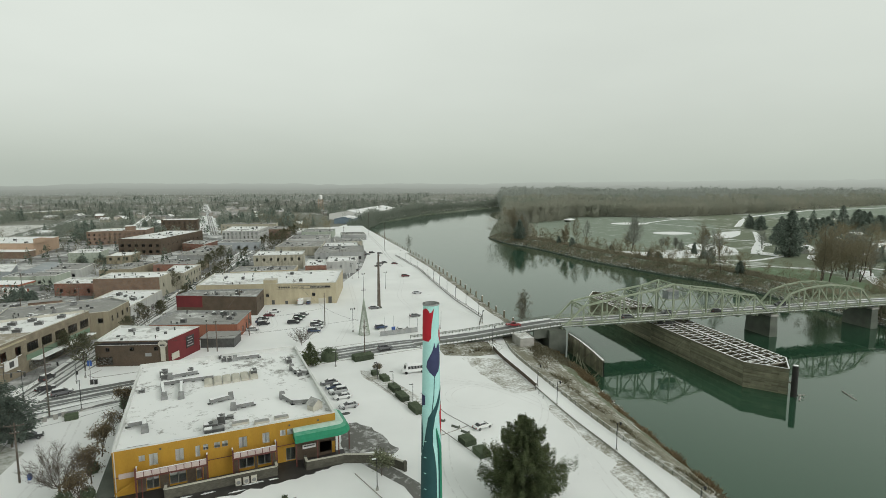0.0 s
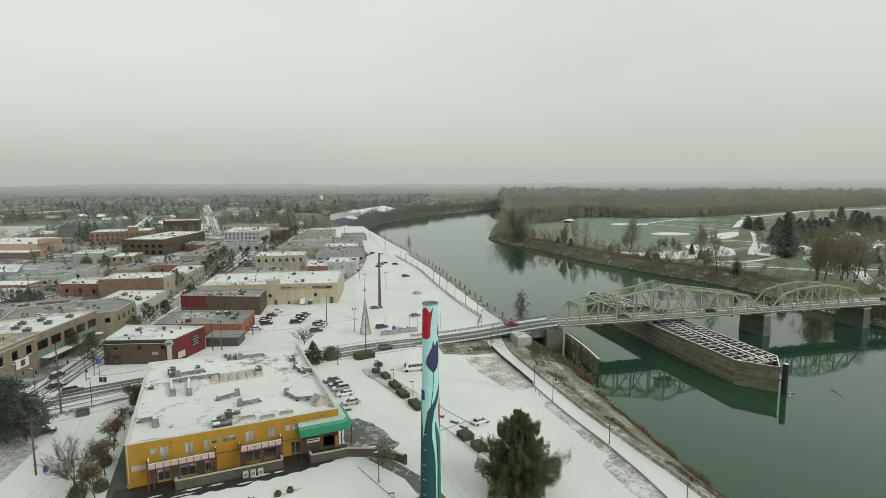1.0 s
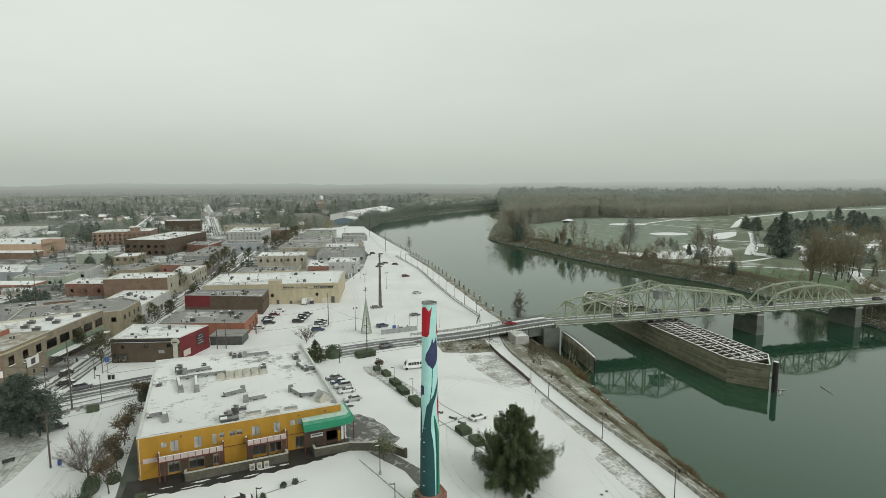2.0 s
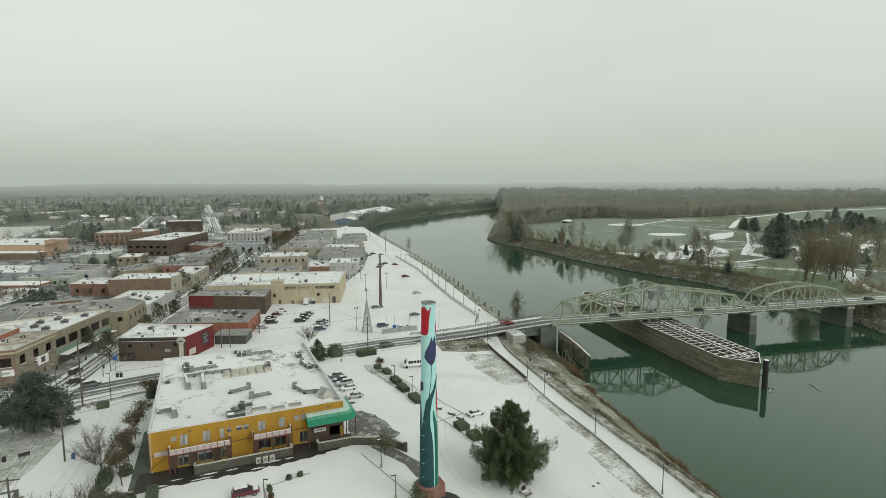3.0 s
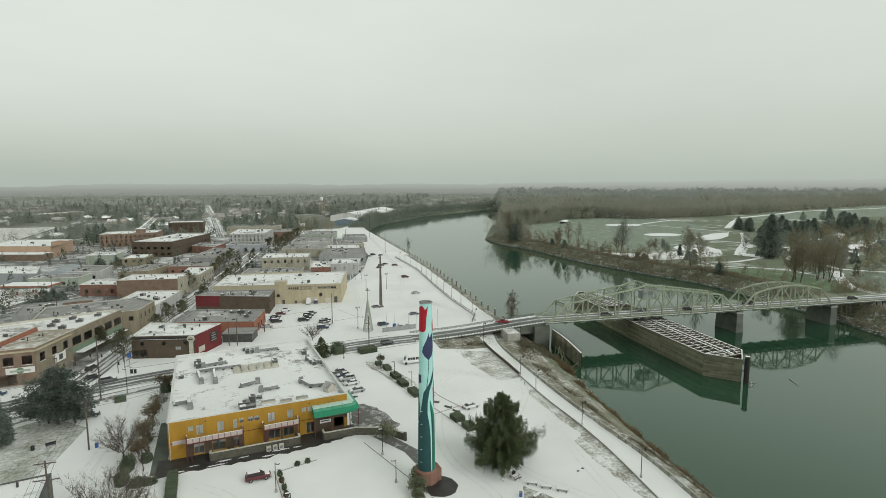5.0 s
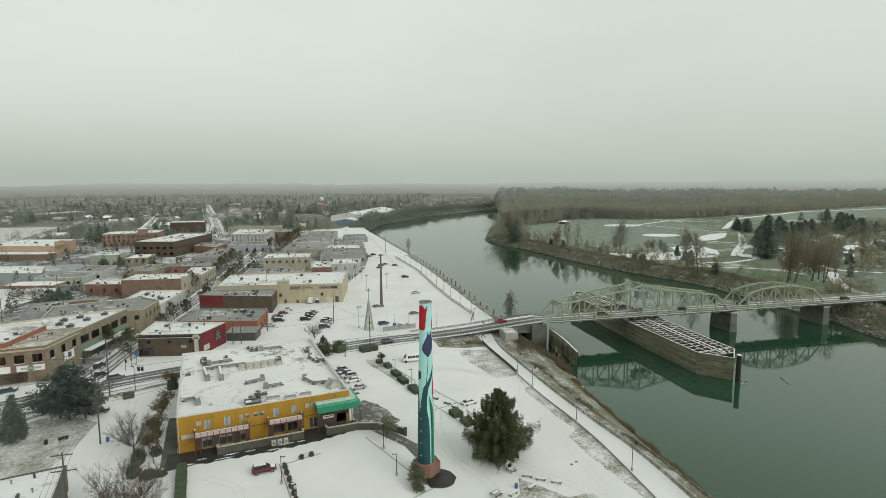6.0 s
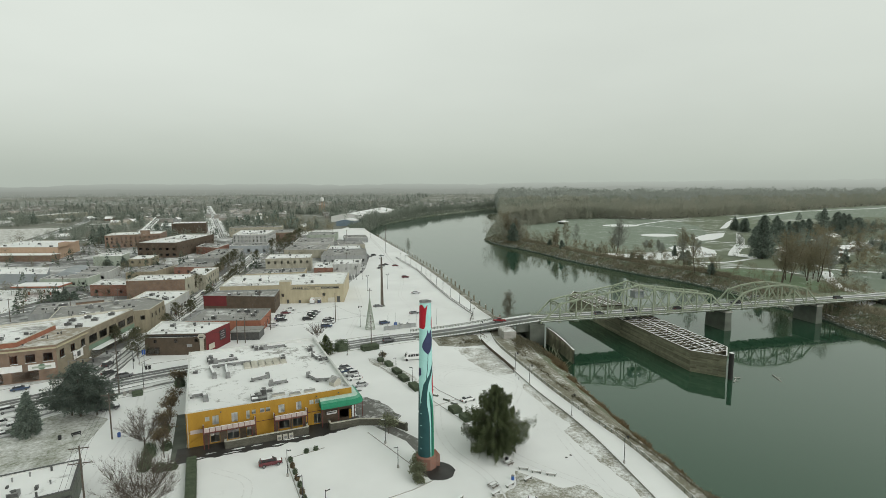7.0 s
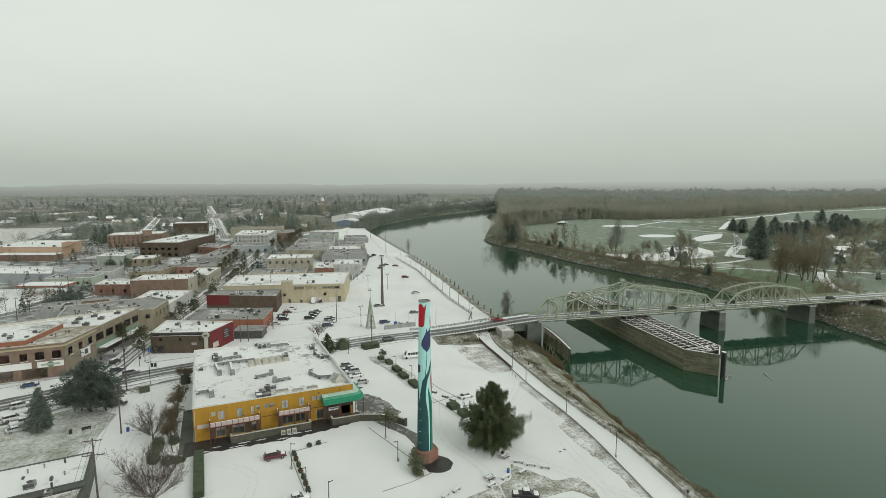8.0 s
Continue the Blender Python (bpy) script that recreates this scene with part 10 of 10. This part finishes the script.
part("windscreen", Shape().hull8([(2.62, -0.9, 1.5), (2.95, -0.9, 1.45), (2.95, 0.9, 1.45), (2.62, 0.9, 1.5), (2.3, -0.9, 2.5), (2.6, -0.9, 2.35), (2.6, 0.9, 2.35), (2.3, 0.9, 2.5)]), CAR_GLASS, bus)
part("door", Shape().box(1.7, 2.3, -1.19, -1.14, 0.5, 2.4), CAR_GLASS, bus)
part("stripe", Shape().box(-3.5, 2.4, -1.18, -1.15, 0.9, 1.2), DARK_STEEL, bus)
part("snow_roof", loft([(-3.5, .95, 2.82, 2.88), (-3.2, 1.05, 2.82, 2.95), (1.9, 1.05, 2.82, 2.95), (2.2, .95, 2.8, 2.86)]), CAP_SNOW, bus, "snow on the roof")
for ax in (-2.2, 2.6):
    for s in (-1, 1):
        part("wheel", Shape().tube((ax, s * 0.95, .42), (ax, s * 1.17, .42), .42, .42, 14), RUBBER, bus)
bx = thing("cargo_container", "dark grey cargo box outside the furniture store", "container", "", (27.4, 246.0, 0), 1.25)
part("box", Shape().box(-2.2, 2.2, -1.1, 1.1, 0.1, 2.3), DARK_STEEL, bx)
part("snow_roof", Shape().box(-2.1, 2.1, -1.0, 1.0, 2.3, 2.4), CAP_SNOW, bx)
part("ribs", Shape().box(-1.4, -1.3, -1.14, -1.1, 0.1, 2.3).box(0, 0.1, -1.14, -1.1, 0.1, 2.3).box(1.3, 1.4, -1.14, -1.1, 0.1, 2.3), STEEL, bx)

# ---- poles, lamps, rails and small things ----
def utility_pole(x, y, h, arms=((0.95, 2.6),), turn=0.0, label="brown timber utility pole with cross-arms", lean=0.0, can=False):
    ob = thing("utility_pole", label, "utility pole", "utility poles", (x, y, 0), turn)
    part("pole", Shape().tube((0, 0, -0.3), (lean * h, 0, h), 0.19, 0.13, 9), POLE_WOOD, ob)
    for f, w in arms:
        z = h * f
        a = part("cross_arm", Shape().box(lean * z - w / 2, lean * z + w / 2, -0.24, -0.12, z - 0.08, z + 0.08), POLE_WOOD, ob)
        for k in range(4):
            q = lean * z - w / 2 + 0.15 + k * (w - 0.3) / 3
            part("insulator", Shape().tube((q, -0.18, z + 0.08), (q, -0.18, z + 0.28), 0.06, 0.04, 6), CONCRETE, a)
        part("arm_brace", Shape().beam((lean * z - w * 0.3, -0.2, z), (lean * z, -0.15, z - 0.8), 0.05).beam((lean * z + w * 0.3, -0.2, z), (lean * z, -0.15, z - 0.8), 0.05), POLE_WOOD, ob)
    if can:
        part("transformer", Shape().tube((0.35, 0, h * 0.78), (0.35, 0, h * 0.78 + 1.1), 0.28, 0.28, 10), STEEL, ob)
    return ob


def wire(points, sag, r=0.026, label="thin black overhead power cable"):
    c = bpy.data.curves.new("cable", "CURVE")
    c.dimensions, c.bevel_depth, c.bevel_resolution = "3D", r, 0
    for a, b in zip(points, points[1:]):
        sp = c.splines.new("POLY")
        sp.points.add(12)
        for i in range(13):
            t = i / 12
            p = Vector(a).lerp(Vector(b), t) - Vector((0, 0, sag * 4 * t * (1 - t)))
            sp.points[i].co = (*p, 1)
    c.materials.append(BLACK_PAINT)
    return tagged(new("cable", c), label, "cable", "overhead cables")


utility_pole(-52.3, 145.8, 17.6, ((0.72, 2.2),), 0.2, "tall brown utility pole at the crossing", can=False)
utility_pole(-50.0, 113.7, 11.6, ((0.96, 3.2), (0.84, 1.6)), -0.1, "brown utility pole beside the alley")
utility_pole(-50.4, 83.0, 12.8, ((0.97, 3.4), (0.74, 4.0)), -0.15, "brown utility pole with long cross-arms beside the alley", -0.012)
utility_pole(28.0, 156.6, 12.6, ((0.80, 1.8),), 0.0, "brown utility pole standing in a low hedge")
utility_pole(24.5, 199.4, 13.2, (), 0.0, "brown utility pole in the shop car park")
utility_pole(-14.6, 183.0, 10.4, (), 0.0, "brown utility pole beside the corner shop")
utility_pole(-17.4, 184.0, 9.4, (), 0.0, "short brown utility pole beside the corner shop")
utility_pole(-4.0, 235.0, 10.5, ((0.92, 2.2),), 0.2, "brown utility pole with a cross-arm by the brick shop", can=True)
utility_pole(-3.4, 198.0, 8.5, (), 0.0, "short brown utility pole by the orange shop")
utility_pole(20.9, 250, 11, ((0.9, 2.0),), 0.2, "brown utility pole outside the furniture store")
for x, y, h in ((138, 468, 20), (150, 560, 26), (122, 420, 16), (-95, 300, 14), (-66, 262, 12), (-82, 246, 12), (70, 356, 11), (112, 520, 14), (-108, 262, 11)):
    utility_pole(x, y, h, ((0.93, 2.4),), 0.3)
for o in (-1.2, -0.4, 0.4, 1.2):
    wire([(-50.3 + o, 83.0, 12.5), (-50.0 + o, 113.7, 11.2), (-52.3 + o, 145.8, 12.8)], 0.5)
    wire([(-50.3 + o, 83.0, 12.5), (-48.0 + o, 40.0, 13.5)], 0.6)
wire([(-52.3, 145.8, 16.8), (25.4, 153.4, 13.6)], 1.4)
wire([(-52.3, 145.8, 11.0), (-82, 168.2, 9.0)], 0.6)
wire([(-52.3, 145.8, 14.5), (-48.3, 182, 8.0)], 0.6)
wire([(-50.0, 113.7, 9.8), (-33.4, 125, 8.2)], 0.4)
wire([(21.2, 184.5, 11.0), (25.4, 153.4, 13.0)], 0.5)
wire([(21.2, 184.5, 11.0), (20.9, 250, 10.5)], 0.9)
wire([(-14.6, 183, 10), (21.2, 184.5, 10.8)], 0.7)
wire([(-14.6, 183, 10), (-4, 235, 10)], 0.7)


def street_lamp(x, y, h, turn=0.0, heads=1, label="dark street lamp on a slim post", style="box", group="car park lamps"):
    ob = thing("street_lamp", label, "street lamp", group, (x, y, 0), turn)
    part("base", Shape().tube((0, 0, 0), (0, 0, 0.6), 0.28, 0.24, 10), CONCRETE, ob)
    part("post", Shape().tube((0, 0, 0.5), (0, 0, h), 0.085, 0.06, 8), BLACK_PAINT, ob)
    for k in range(heads):
        s = -1 if k else 1
        if style == "box":
            part("lamp_head", Shape().box(0.0 if s > 0 else -0.9, 0.9 if s > 0 else 0.0, -0.18, 0.18, h - 0.02, h + 0.16), BLACK_PAINT, ob)
            part("head_snow", Shape().box(0.1 if s > 0 else -0.85, 0.85 if s > 0 else -0.1, -0.15, 0.15, h + 0.16, h + 0.22), CAP_SNOW, ob)
        else:
            part("arm", Shape().beam((0, 0, h - 0.1), (s * 0.75, 0, h + 0.1), 0.06), BLACK_PAINT, ob)
            ln = part("lantern", Shape().tube((s * 0.75, 0, h - 0.5), (s * 0.75, 0, h - 0.05), 0.16, 0.24, 8), BLACK_PAINT, ob)
            part("lantern_cap", Shape().tube((s * 0.75, 0, h - 0.05), (s * 0.75, 0, h + 0.22), 0.28, 0.04, 8), BLACK_PAINT, ln)
    return ob


for k, (x, y) in enumerate(((63.4, 112.4), (61.0, 100.6), (58.2, 76.8), (53.8, 53.2), (72.2, 152.0), (48.2, 30.0))):
    street_lamp(x, y, 6.2, -0.2 + PI * 0, 1, "black lantern lamp beside the river walk", "lantern", "river walk lamps")
for x, y, h, t in ((8.2, 72.4, 4.6, 2.8), (9.2, 84.0, 5.8, 2.9), (-13.0, 66.6, 6.4, 3.0), (-14.0, 79.0, 5.8, -0.6), (17.6, 152.0, 4.6, 3.0), (26.0, 137.0, 4.8, 2.8), (27.4, 127.5, 5.0, 2.9), (28.6, 116, 5.4, 3.0), (-9.6, 62, 5, 0.4)):
    street_lamp(x, y, h, t)
for x, y in ((32.4, 187.2), (62, 300), (70, 262), (58, 262), (66, 300), (88, 330), (74, 380)):
    street_lamp(x, y, 9.0, 0.3, 2, "twin-headed dark street lamp", "lantern", "lane lamps")
for p, d in along([(82.5, 178), (88.4, 188), (93.4, 222), (101, 261), (113, 317), (121.4, 387)], 17):
    street_lamp(p.x, p.y, 5.2, 0.3, 1, "black lantern lamp on the promenade", "lantern", "promenade lamps")
for x, y in ((-49.5, 172.5), (-60.8, 160.4), (-46.0, 146.4), (-66.0, 166.0)):
    street_lamp(x, y, 7.5, 2.6, 1, "grey street lamp at the crossing", "box", "crossing lamps")

# traffic signals
for x, y, t, arm in ((-50.8, 168.0, 2.7, 9.0), (-68.0, 165.2, -0.2, 7.5), (-66, 150, 0.9, 6.0)):
    ob = thing("traffic_signal", "grey traffic signal mast with hanging signal heads", "traffic signal", "traffic signals", (x, y, 0), t)
    part("mast", Shape().tube((0, 0, 0), (0, 0, 6.4), 0.14, 0.1, 8), STEEL, ob)
    part("mast_arm", Shape().tube((0, 0, 6.0), (arm, 0, 6.5), 0.09, 0.05, 8), STEEL, ob)
    for f in (0.55, 0.95):
        hd = part("signal_head", Shape().box(arm * f - 0.18, arm * f + 0.18, -0.2, 0.05, 5.1, 6.2), BLACK_PAINT, ob)
        for i in range(3):
            part("lens", Shape().tube((arm * f, -0.22, 5.3 + 0.35 * i), (arm * f, -0.2, 5.3 + 0.35 * i), 0.11, 0.11, 10), DARK_STEEL, hd)
    part("signal_head", Shape().box(-0.45, -0.12, -0.2, 0.1, 2.6, 3.6), BLACK_PAINT, ob)

# tall dark column, string-light tree, flag poles
col = thing("memorial_column", "tall dark brown tapering column in the river car park", "column", "", (53.3, 220.9, 0))
part("shaft", Shape().hull8([(-0.62, -0.62, 0.5), (0.62, -0.62, 0.5), (0.62, 0.62, 0.5), (-0.62, 0.62, 0.5), (-0.26, -0.26, 25), (0.26, -0.26, 25), (0.26, 0.26, 25), (-0.26, 0.26, 25)]), POLE_WOOD, col)
part("plinth", Shape().box(-1.1, 1.1, -1.1, 1.1, 0, 0.55), DARK_CONCRETE, col)
part("cap", Shape().box(-0.3, 0.3, -0.3, 0.3, 25, 25.15), DARK_STEEL, col)
lt = thing("string_light_tree", "slim cone of string lights hung from a mast", "light tree", "", (35.2, 181.9, 0))
part("mast", Shape().tube((0, 0, 0), (0, 0, 17.4), 0.12, 0.07, 8), DARK_STEEL, lt)
part("star", Shape().box(-0.9, 0.9, -0.08, 0.08, 16.6, 16.75).tube((0, 0, 17.2), (0, 0, 17.7), 0.3, 0.05, 6), DARK_STEEL, lt)
for i in range(44):
    a = 2 * PI * i / 44
    part("light_string", Shape().beam((2.1 * math.cos(a), 2.1 * math.sin(a), 0.1), (0.08 * math.cos(a), 0.08 * math.sin(a), 13.8), 0.09, 0.06), MINT, lt)
for z in (0.3, 2.6, 5.2, 8.0):
    r = 2.1 * (1 - z / 13.8)
    hoop = Shape()
    for i in range(24):
        a, b = 2 * PI * i / 24, 2 * PI * (i + 1) / 24
        hoop.beam((r * math.cos(a), r * math.sin(a), z), (r * math.cos(b), r * math.sin(b), z), 0.09)
    part("hoop", hoop, MINT, lt)
for k in range(8):
    x = 41.5 + 3.2 * k
    if 47.5 < x < 50:
        continue
    fp = thing("flag_pole", "thin bare grey flag pole beside the road", "flag pole", "flag poles", (x, 177.6 - 0.35 * (k % 3), 0))
    part("pole", Shape().tube((0, 0, 0), (0.25, 0, 7.2), 0.07, 0.035, 6), STEEL, fp)
    part("base", Shape().tube((0, 0, 0), (0, 0, 0.3), 0.2, 0.16, 8), CONCRETE, fp)
net = thing("netting_fence", "grey mesh fence panels beside the road", "fence")
for k in range(6):
    fr_ = part("panel", Shape().box(39.6 + k * 2.4, 41.9 + k * 2.4, 176.6, 176.66, 0.2, 2.0), GREY_WALL, net)
    part("post", Shape().tube((39.5 + k * 2.4, 176.6, 0), (39.5 + k * 2.4, 176.6, 2.1), 0.06, 0.06, 6), STEEL, fr_)
bs = thing("blue_sign", "small blue banner sign on a post", "sign", "", (45.2, 178.2, 0))
part("post", Shape().tube((0, 0, 0), (0, 0, 2.2), 0.06, 0.06, 6), STEEL, bs)
part("sign_face", Shape().box(-0.7, 0.7, -0.06, 0.06, 1.2, 2.8), SIGN_BLUE, bs)
for x, y, z in ((-47.6, 168.6, 4.4),):
    b = thing("street_banner", "blue street banner on a slim post", "banner", "street banners", (x, y, 0))
    part("post", Shape().tube((0, 0, 0), (0, 0, 6.2), 0.09, 0.07, 8), STEEL, b)
    part("banner", Shape().box(-0.5, 0.5, -0.04, 0.04, z, z + 1.6), SIGN_BLUE, b)

# railing of the river walk
rail = thing("walk_railing", "dark metal railing along the river walk", "railing", kind="structure")
rl = [p for p in WALK_R if 5 < p[1] < 152]
bars = Shape()
for a, b in zip(rl, rl[1:]):
    for h in (0.45, 0.8, 1.15):
        bars.beam((a[0], a[1], h), (b[0], b[1], h), 0.06)
part("rail", bars, DARK_CONCRETE, rail)
for p, d in along(rl, 2.4):
    part("post", Shape().box(p.x - 0.06, p.x + 0.06, p.y - 0.06, p.y + 0.06, 0, 1.2), DARK_CONCRETE, rail)
sn = Shape()
for a, b in zip(rl, rl[1:]):
    sn.beam((a[0], a[1], 1.2), (b[0], b[1], 1.2), 0.07, 0.03)
part("rail_snow", sn, CAP_SNOW, rail)
ww = thing("walk_wall", "low stained wall between the river walk and the car park", "low wall", kind="structure")
wl_ = [p for p in WALK_L if 20 < p[1] < 148]
for a, b in zip(wl_, wl_[1:]):
    h = 1.15 if (111 < a[1] < 150) else 0.4
    part("wall_run", Shape().beam((a[0], a[1], h / 2), (b[0], b[1], h / 2), 0.3, h), DARK_BRICK if h > 1 else CONCRETE, ww)
    part("wall_snow", Shape().beam((a[0], a[1], h + 0.04), (b[0], b[1], h + 0.04), 0.24, 0.08), CAP_SNOW, ww)
cb = thing("concrete_vault", "low pale concrete vault beside the abutment", "concrete vault")
part("box", Shape().prism([(79.0, 145.0), (84.0, 144.2), (85.3, 151.2), (80.2, 152.0)], -1.5, 2.9), CONCRETE, cb)
part("lid_snow", Shape().prism([(79.2, 145.2), (83.8, 144.5), (85.0, 151.0), (80.4, 151.7)], 2.9, 3.0), VERGE, cb)


# planter blocks and bollards in the car park
for x, y, t in ((31.3, 105.0, -0.9), (33.0, 100.6, -1.0), (33.8, 97.4, -1.1)):
    b = thing("planter_block", "low dark planter block edged with snow", "planter", "car park planters", (x, y, 0), t)
    part("block", Shape().hull8([(-1.0, -0.4, 0), (1.0, -0.4, 0), (1.0, 0.4, 0), (-1.0, 0.4, 0), (-0.9, -0.34, 0.5), (0.9, -0.34, 0.5), (0.9, 0.34, 0.5), (-0.9, 0.34, 0.5)]), DARK_CONCRETE, b)
    part("snow_cap", Shape().box(-0.8, 0.8, -0.26, 0.26, 0.5, 0.57), CAP_SNOW, b)
for x, y in ((62.2, 111.6), (61.2, 108.6), (60.4, 105.6)):
    b = thing("bollard", "slim dark bollard at the end of the walk wall", "bollard", "walk bollards", (x, y, 0))
    part("post", Shape().tube((0, 0, -0.1), (0, 0, 0.95), 0.09, 0.08, 8), DARK_STEEL, b)
    part("cap", Shape().tube((0, 0, 0.95), (0, 0, 1.03), 0.1, 0.04, 8), CAP_SNOW, b)


# kerbs, benches, bins
def kerb(line, label="low concrete kerb edged with snow"):
    k = thing("kerb", label, "kerb", "kerbs", kind="structure")
    s = Shape()
    for a, b in zip(line, line[1:]):
            s.beam((*a, 0.05), (*b, 0.05), 0.14, 0.12)
    part("kerb_stone", s, CONCRETE, k)


kerb([(-13.4, 87.0), (-13.0, 67.0), (-12.6, 50.0)])
kerb([(-12.4, 86.4), (-4.4, 87.8)])
kerb([(1.4, 62.4), (8.0, 63.2), (13.0, 64.6)])
kerb([(7.0, 91.0), (10.4, 76.0), (12.6, 66.5)])
kerb([(23.0, 143), (25.2, 131), (27.0, 118), (29.0, 104), (31.0, 90), (33.5, 80)])
kerb([(33.2, 122), (34, 108), (36.4, 98)])
kerb([(28.0, 98.2), (36.0, 100.0)])
kerb([(-58.0, 143.6), (-46.8, 145.4), (-43.4, 148.6), (-36, 151.0)])
kerb([(-46.4, 178), (-49.2, 174), (-47, 171), (-36, 171.6), (-22, 172.2), (12, 171.4), (40, 172.0)])
kerb([(-66, 172), (-70.5, 167), (-100, 160)])
kerb([(52, 157.8), (40, 157.4), (20, 156.6), (-8, 154.4)])
kerb([(-46.8, 70), (-44.6, 86), (-44.0, 94)], "dark heaved kerb along the alley")
for k, (x, y) in enumerate(((-13.1, 85.0), (-13.1, 82.4), (-13.0, 79.6), (-13.0, 77.0), (-12.9, 74.2), (-12.9, 71.6), (-12.9, 69.0))):
    shrub("low_shrub", "small rusty shrub in the kerbed strip", (x + 0.6, y), 0.5, 0.9, 0.8, RUST_LEAF if k % 2 else HEDGE, 260, 300 + k, group="strip shrubs", size=0.18, snow=0.1)
for x, y in ((-8.6, 87.4), (-6.4, 87.7)):
    shrub("low_shrub", "small round clipped shrub on the snowy lot", (x, y), 0.6, 0.6, 0.8, HEDGE, 260, int(310 + x), size=0.18, group="strip shrubs")
for k, (x, y, t) in enumerate(((22.4, 55.0, 0.3), (26.4, 56.2, 0.3), (31.0, 56.6, 0.3), (15.0, 56.4, 0.4), (12.2, 55.6, 0.5), (34.2, 58.2, -0.6), (32.4, 60.4, -0.6), (36.4, 56.0, -0.7))):
    b = thing("bench", "grey concrete bench with a layer of snow", "bench", "lawn benches", (x, y, 0), t)
    part("seat", Shape().box(-1.1, 1.1, -0.3, 0.3, 0.38, 0.52), CONCRETE, b)
    for s in (-0.8, 0.8):
        part("leg", Shape().box(s - 0.12, s + 0.12, -0.25, 0.25, 0, 0.38), DARK_CONCRETE, b)
    part("seat_snow", Shape().box(-1.05, 1.05, -0.27, 0.27, 0.52, 0.6), CAP_SNOW, b)
for k, (x, y, t) in enumerate(((23.2, 57.4, 0.3), (30.6, 63.6, 0.2))):
    tb = thing("picnic_table", "dark picnic table edged with snow", "picnic table", "picnic tables", (x, y, 0), t)
    part("tabletop", Shape().box(-0.95, 0.95, -0.4, 0.4, 0.7, 0.76), POLE_WOOD, tb)
    part("snow_layer", Shape().box(-0.9, 0.7, -0.36, 0.36, 0.76, 0.83), CAP_SNOW, tb)
    for s in (-1, 1):
        part("bench_board", Shape().box(-0.95, 0.95, s * 0.75 - 0.14, s * 0.75 + 0.14, 0.42, 0.47), POLE_WOOD, tb)
        part("leg_frame", Shape().beam((s * 0.6, -0.75, 0), (s * 0.6, 0.15, 0.72), 0.08).beam((s * 0.6, 0.75, 0), (s * 0.6, -0.15, 0.72), 0.08), POLE_WOOD, tb)
bn = thing("barrel", "small blue barrel on the snow", "barrel", "", (28.2, 58.0, 0))
part("drum", Shape().tube((0, 0, 0), (0, 0, 0.9), 0.32, 0.32, 12), SIGN_BLUE, bn)
part("rim", Shape().tube((0, 0, 0.88), (0, 0, 0.94), 0.34, 0.34, 12), STEEL, bn)
for x, y, m_, lab in ((-61.4, 118.6, BLACK_PAINT, "black litter bin on the corner lawn"), (-48.6, 114.2, SIGN_BLUE, "dark blue mailbox beside the utility pole"), (30.8, 64.6, BLACK_PAINT, "black litter bin near the conifer")):
    b = thing("bin" if "bin" in lab else "mailbox", lab, "bin" if "bin" in lab else "mailbox", "", (x, y, 0))
    part("body", Shape().tube((0, 0, 0.1), (0, 0, 1.0), 0.36, 0.38, 10), m_, b)
    part("lid", Shape().tube((0, 0, 1.0), (0, 0, 1.2), 0.4, 0.2, 10), m_, b)
lb_ = thing("bench", "dark park bench on the corner lawn", "bench", "", (-58.2, 119.4, 0), 0.35)
part("seat", Shape().box(-1.0, 1.0, -0.25, 0.25, 0.4, 0.47), BLACK_PAINT, lb_)
part("backrest", Shape().box(-1.0, 1.0, 0.22, 0.28, 0.5, 0.9), BLACK_PAINT, lb_)
for s in (-0.8, 0.8):
    part("leg", Shape().box(s - 0.05, s + 0.05, -0.22, 0.25, 0, 0.42), BLACK_PAINT, lb_)
for x, y, t in ((-50.6, 143.4, 0.1), (-52.6, 142.8, 0.1), (-49.2, 144.3, 0.2)):
    b = thing("utility_box", "pale roadside utility cabinet", "utility box", "utility boxes", (x, y, 0), t)
    part("cabinet", Shape().box(-0.4, 0.4, -0.3, 0.3, 0, 1.3), CONCRETE, b)
    part("snow_cap", Shape().box(-0.42, 0.42, -0.32, 0.32, 1.3, 1.4), CAP_SNOW, b)
for x, y in ((-46.9, 165.9), (-45.9, 165.6)):
    b = thing("trash_bin", "dark plastic kerbside bin", "bin", "kerbside bins", (x, y, 0))
    part("body", Shape().box(-0.35, 0.35, -0.35, 0.35, 0, 1.1), BLACK_PAINT, b)
    part("lid", Shape().box(-0.4, 0.4, -0.4, 0.4, 1.1, 1.2), BLACK_PAINT, b)
tr = thing("shed_trailer", "small tan trailer box behind the yellow building", "trailer", "", (-5.0, 166.0 - 9.0, 0), 0.25)
part("box", Shape().box(-2.6, 2.6, -1.1, 1.1, 0.5, 2.2), TAN, tr)
part("snow_roof", Shape().box(-2.5, 2.5, -1.0, 1.0, 2.2, 2.3), CAP_SNOW, tr)
for s in (-1.2, 1.2):
    part("wheel", Shape().tube((s, -1.15, .35), (s, -0.95, .35), .35, .35, 10), RUBBER, tr)
for k, (x, y, w, d) in enumerate(((43.9, 60.6, 0.35, 0.3), (45.6, 61.0, 0.5, 0.35), (12.0, 118, 1.2, 0.8), (-40, 121, 0.8, 0.6))):
    sheet("paving_manhole", [(x + w * math.cos(a * 0.628), y + d * math.sin(a * 0.628)) for a in range(10)], 0.02, DARK_STEEL, "dark bare manhole cover in the snow", "manhole")
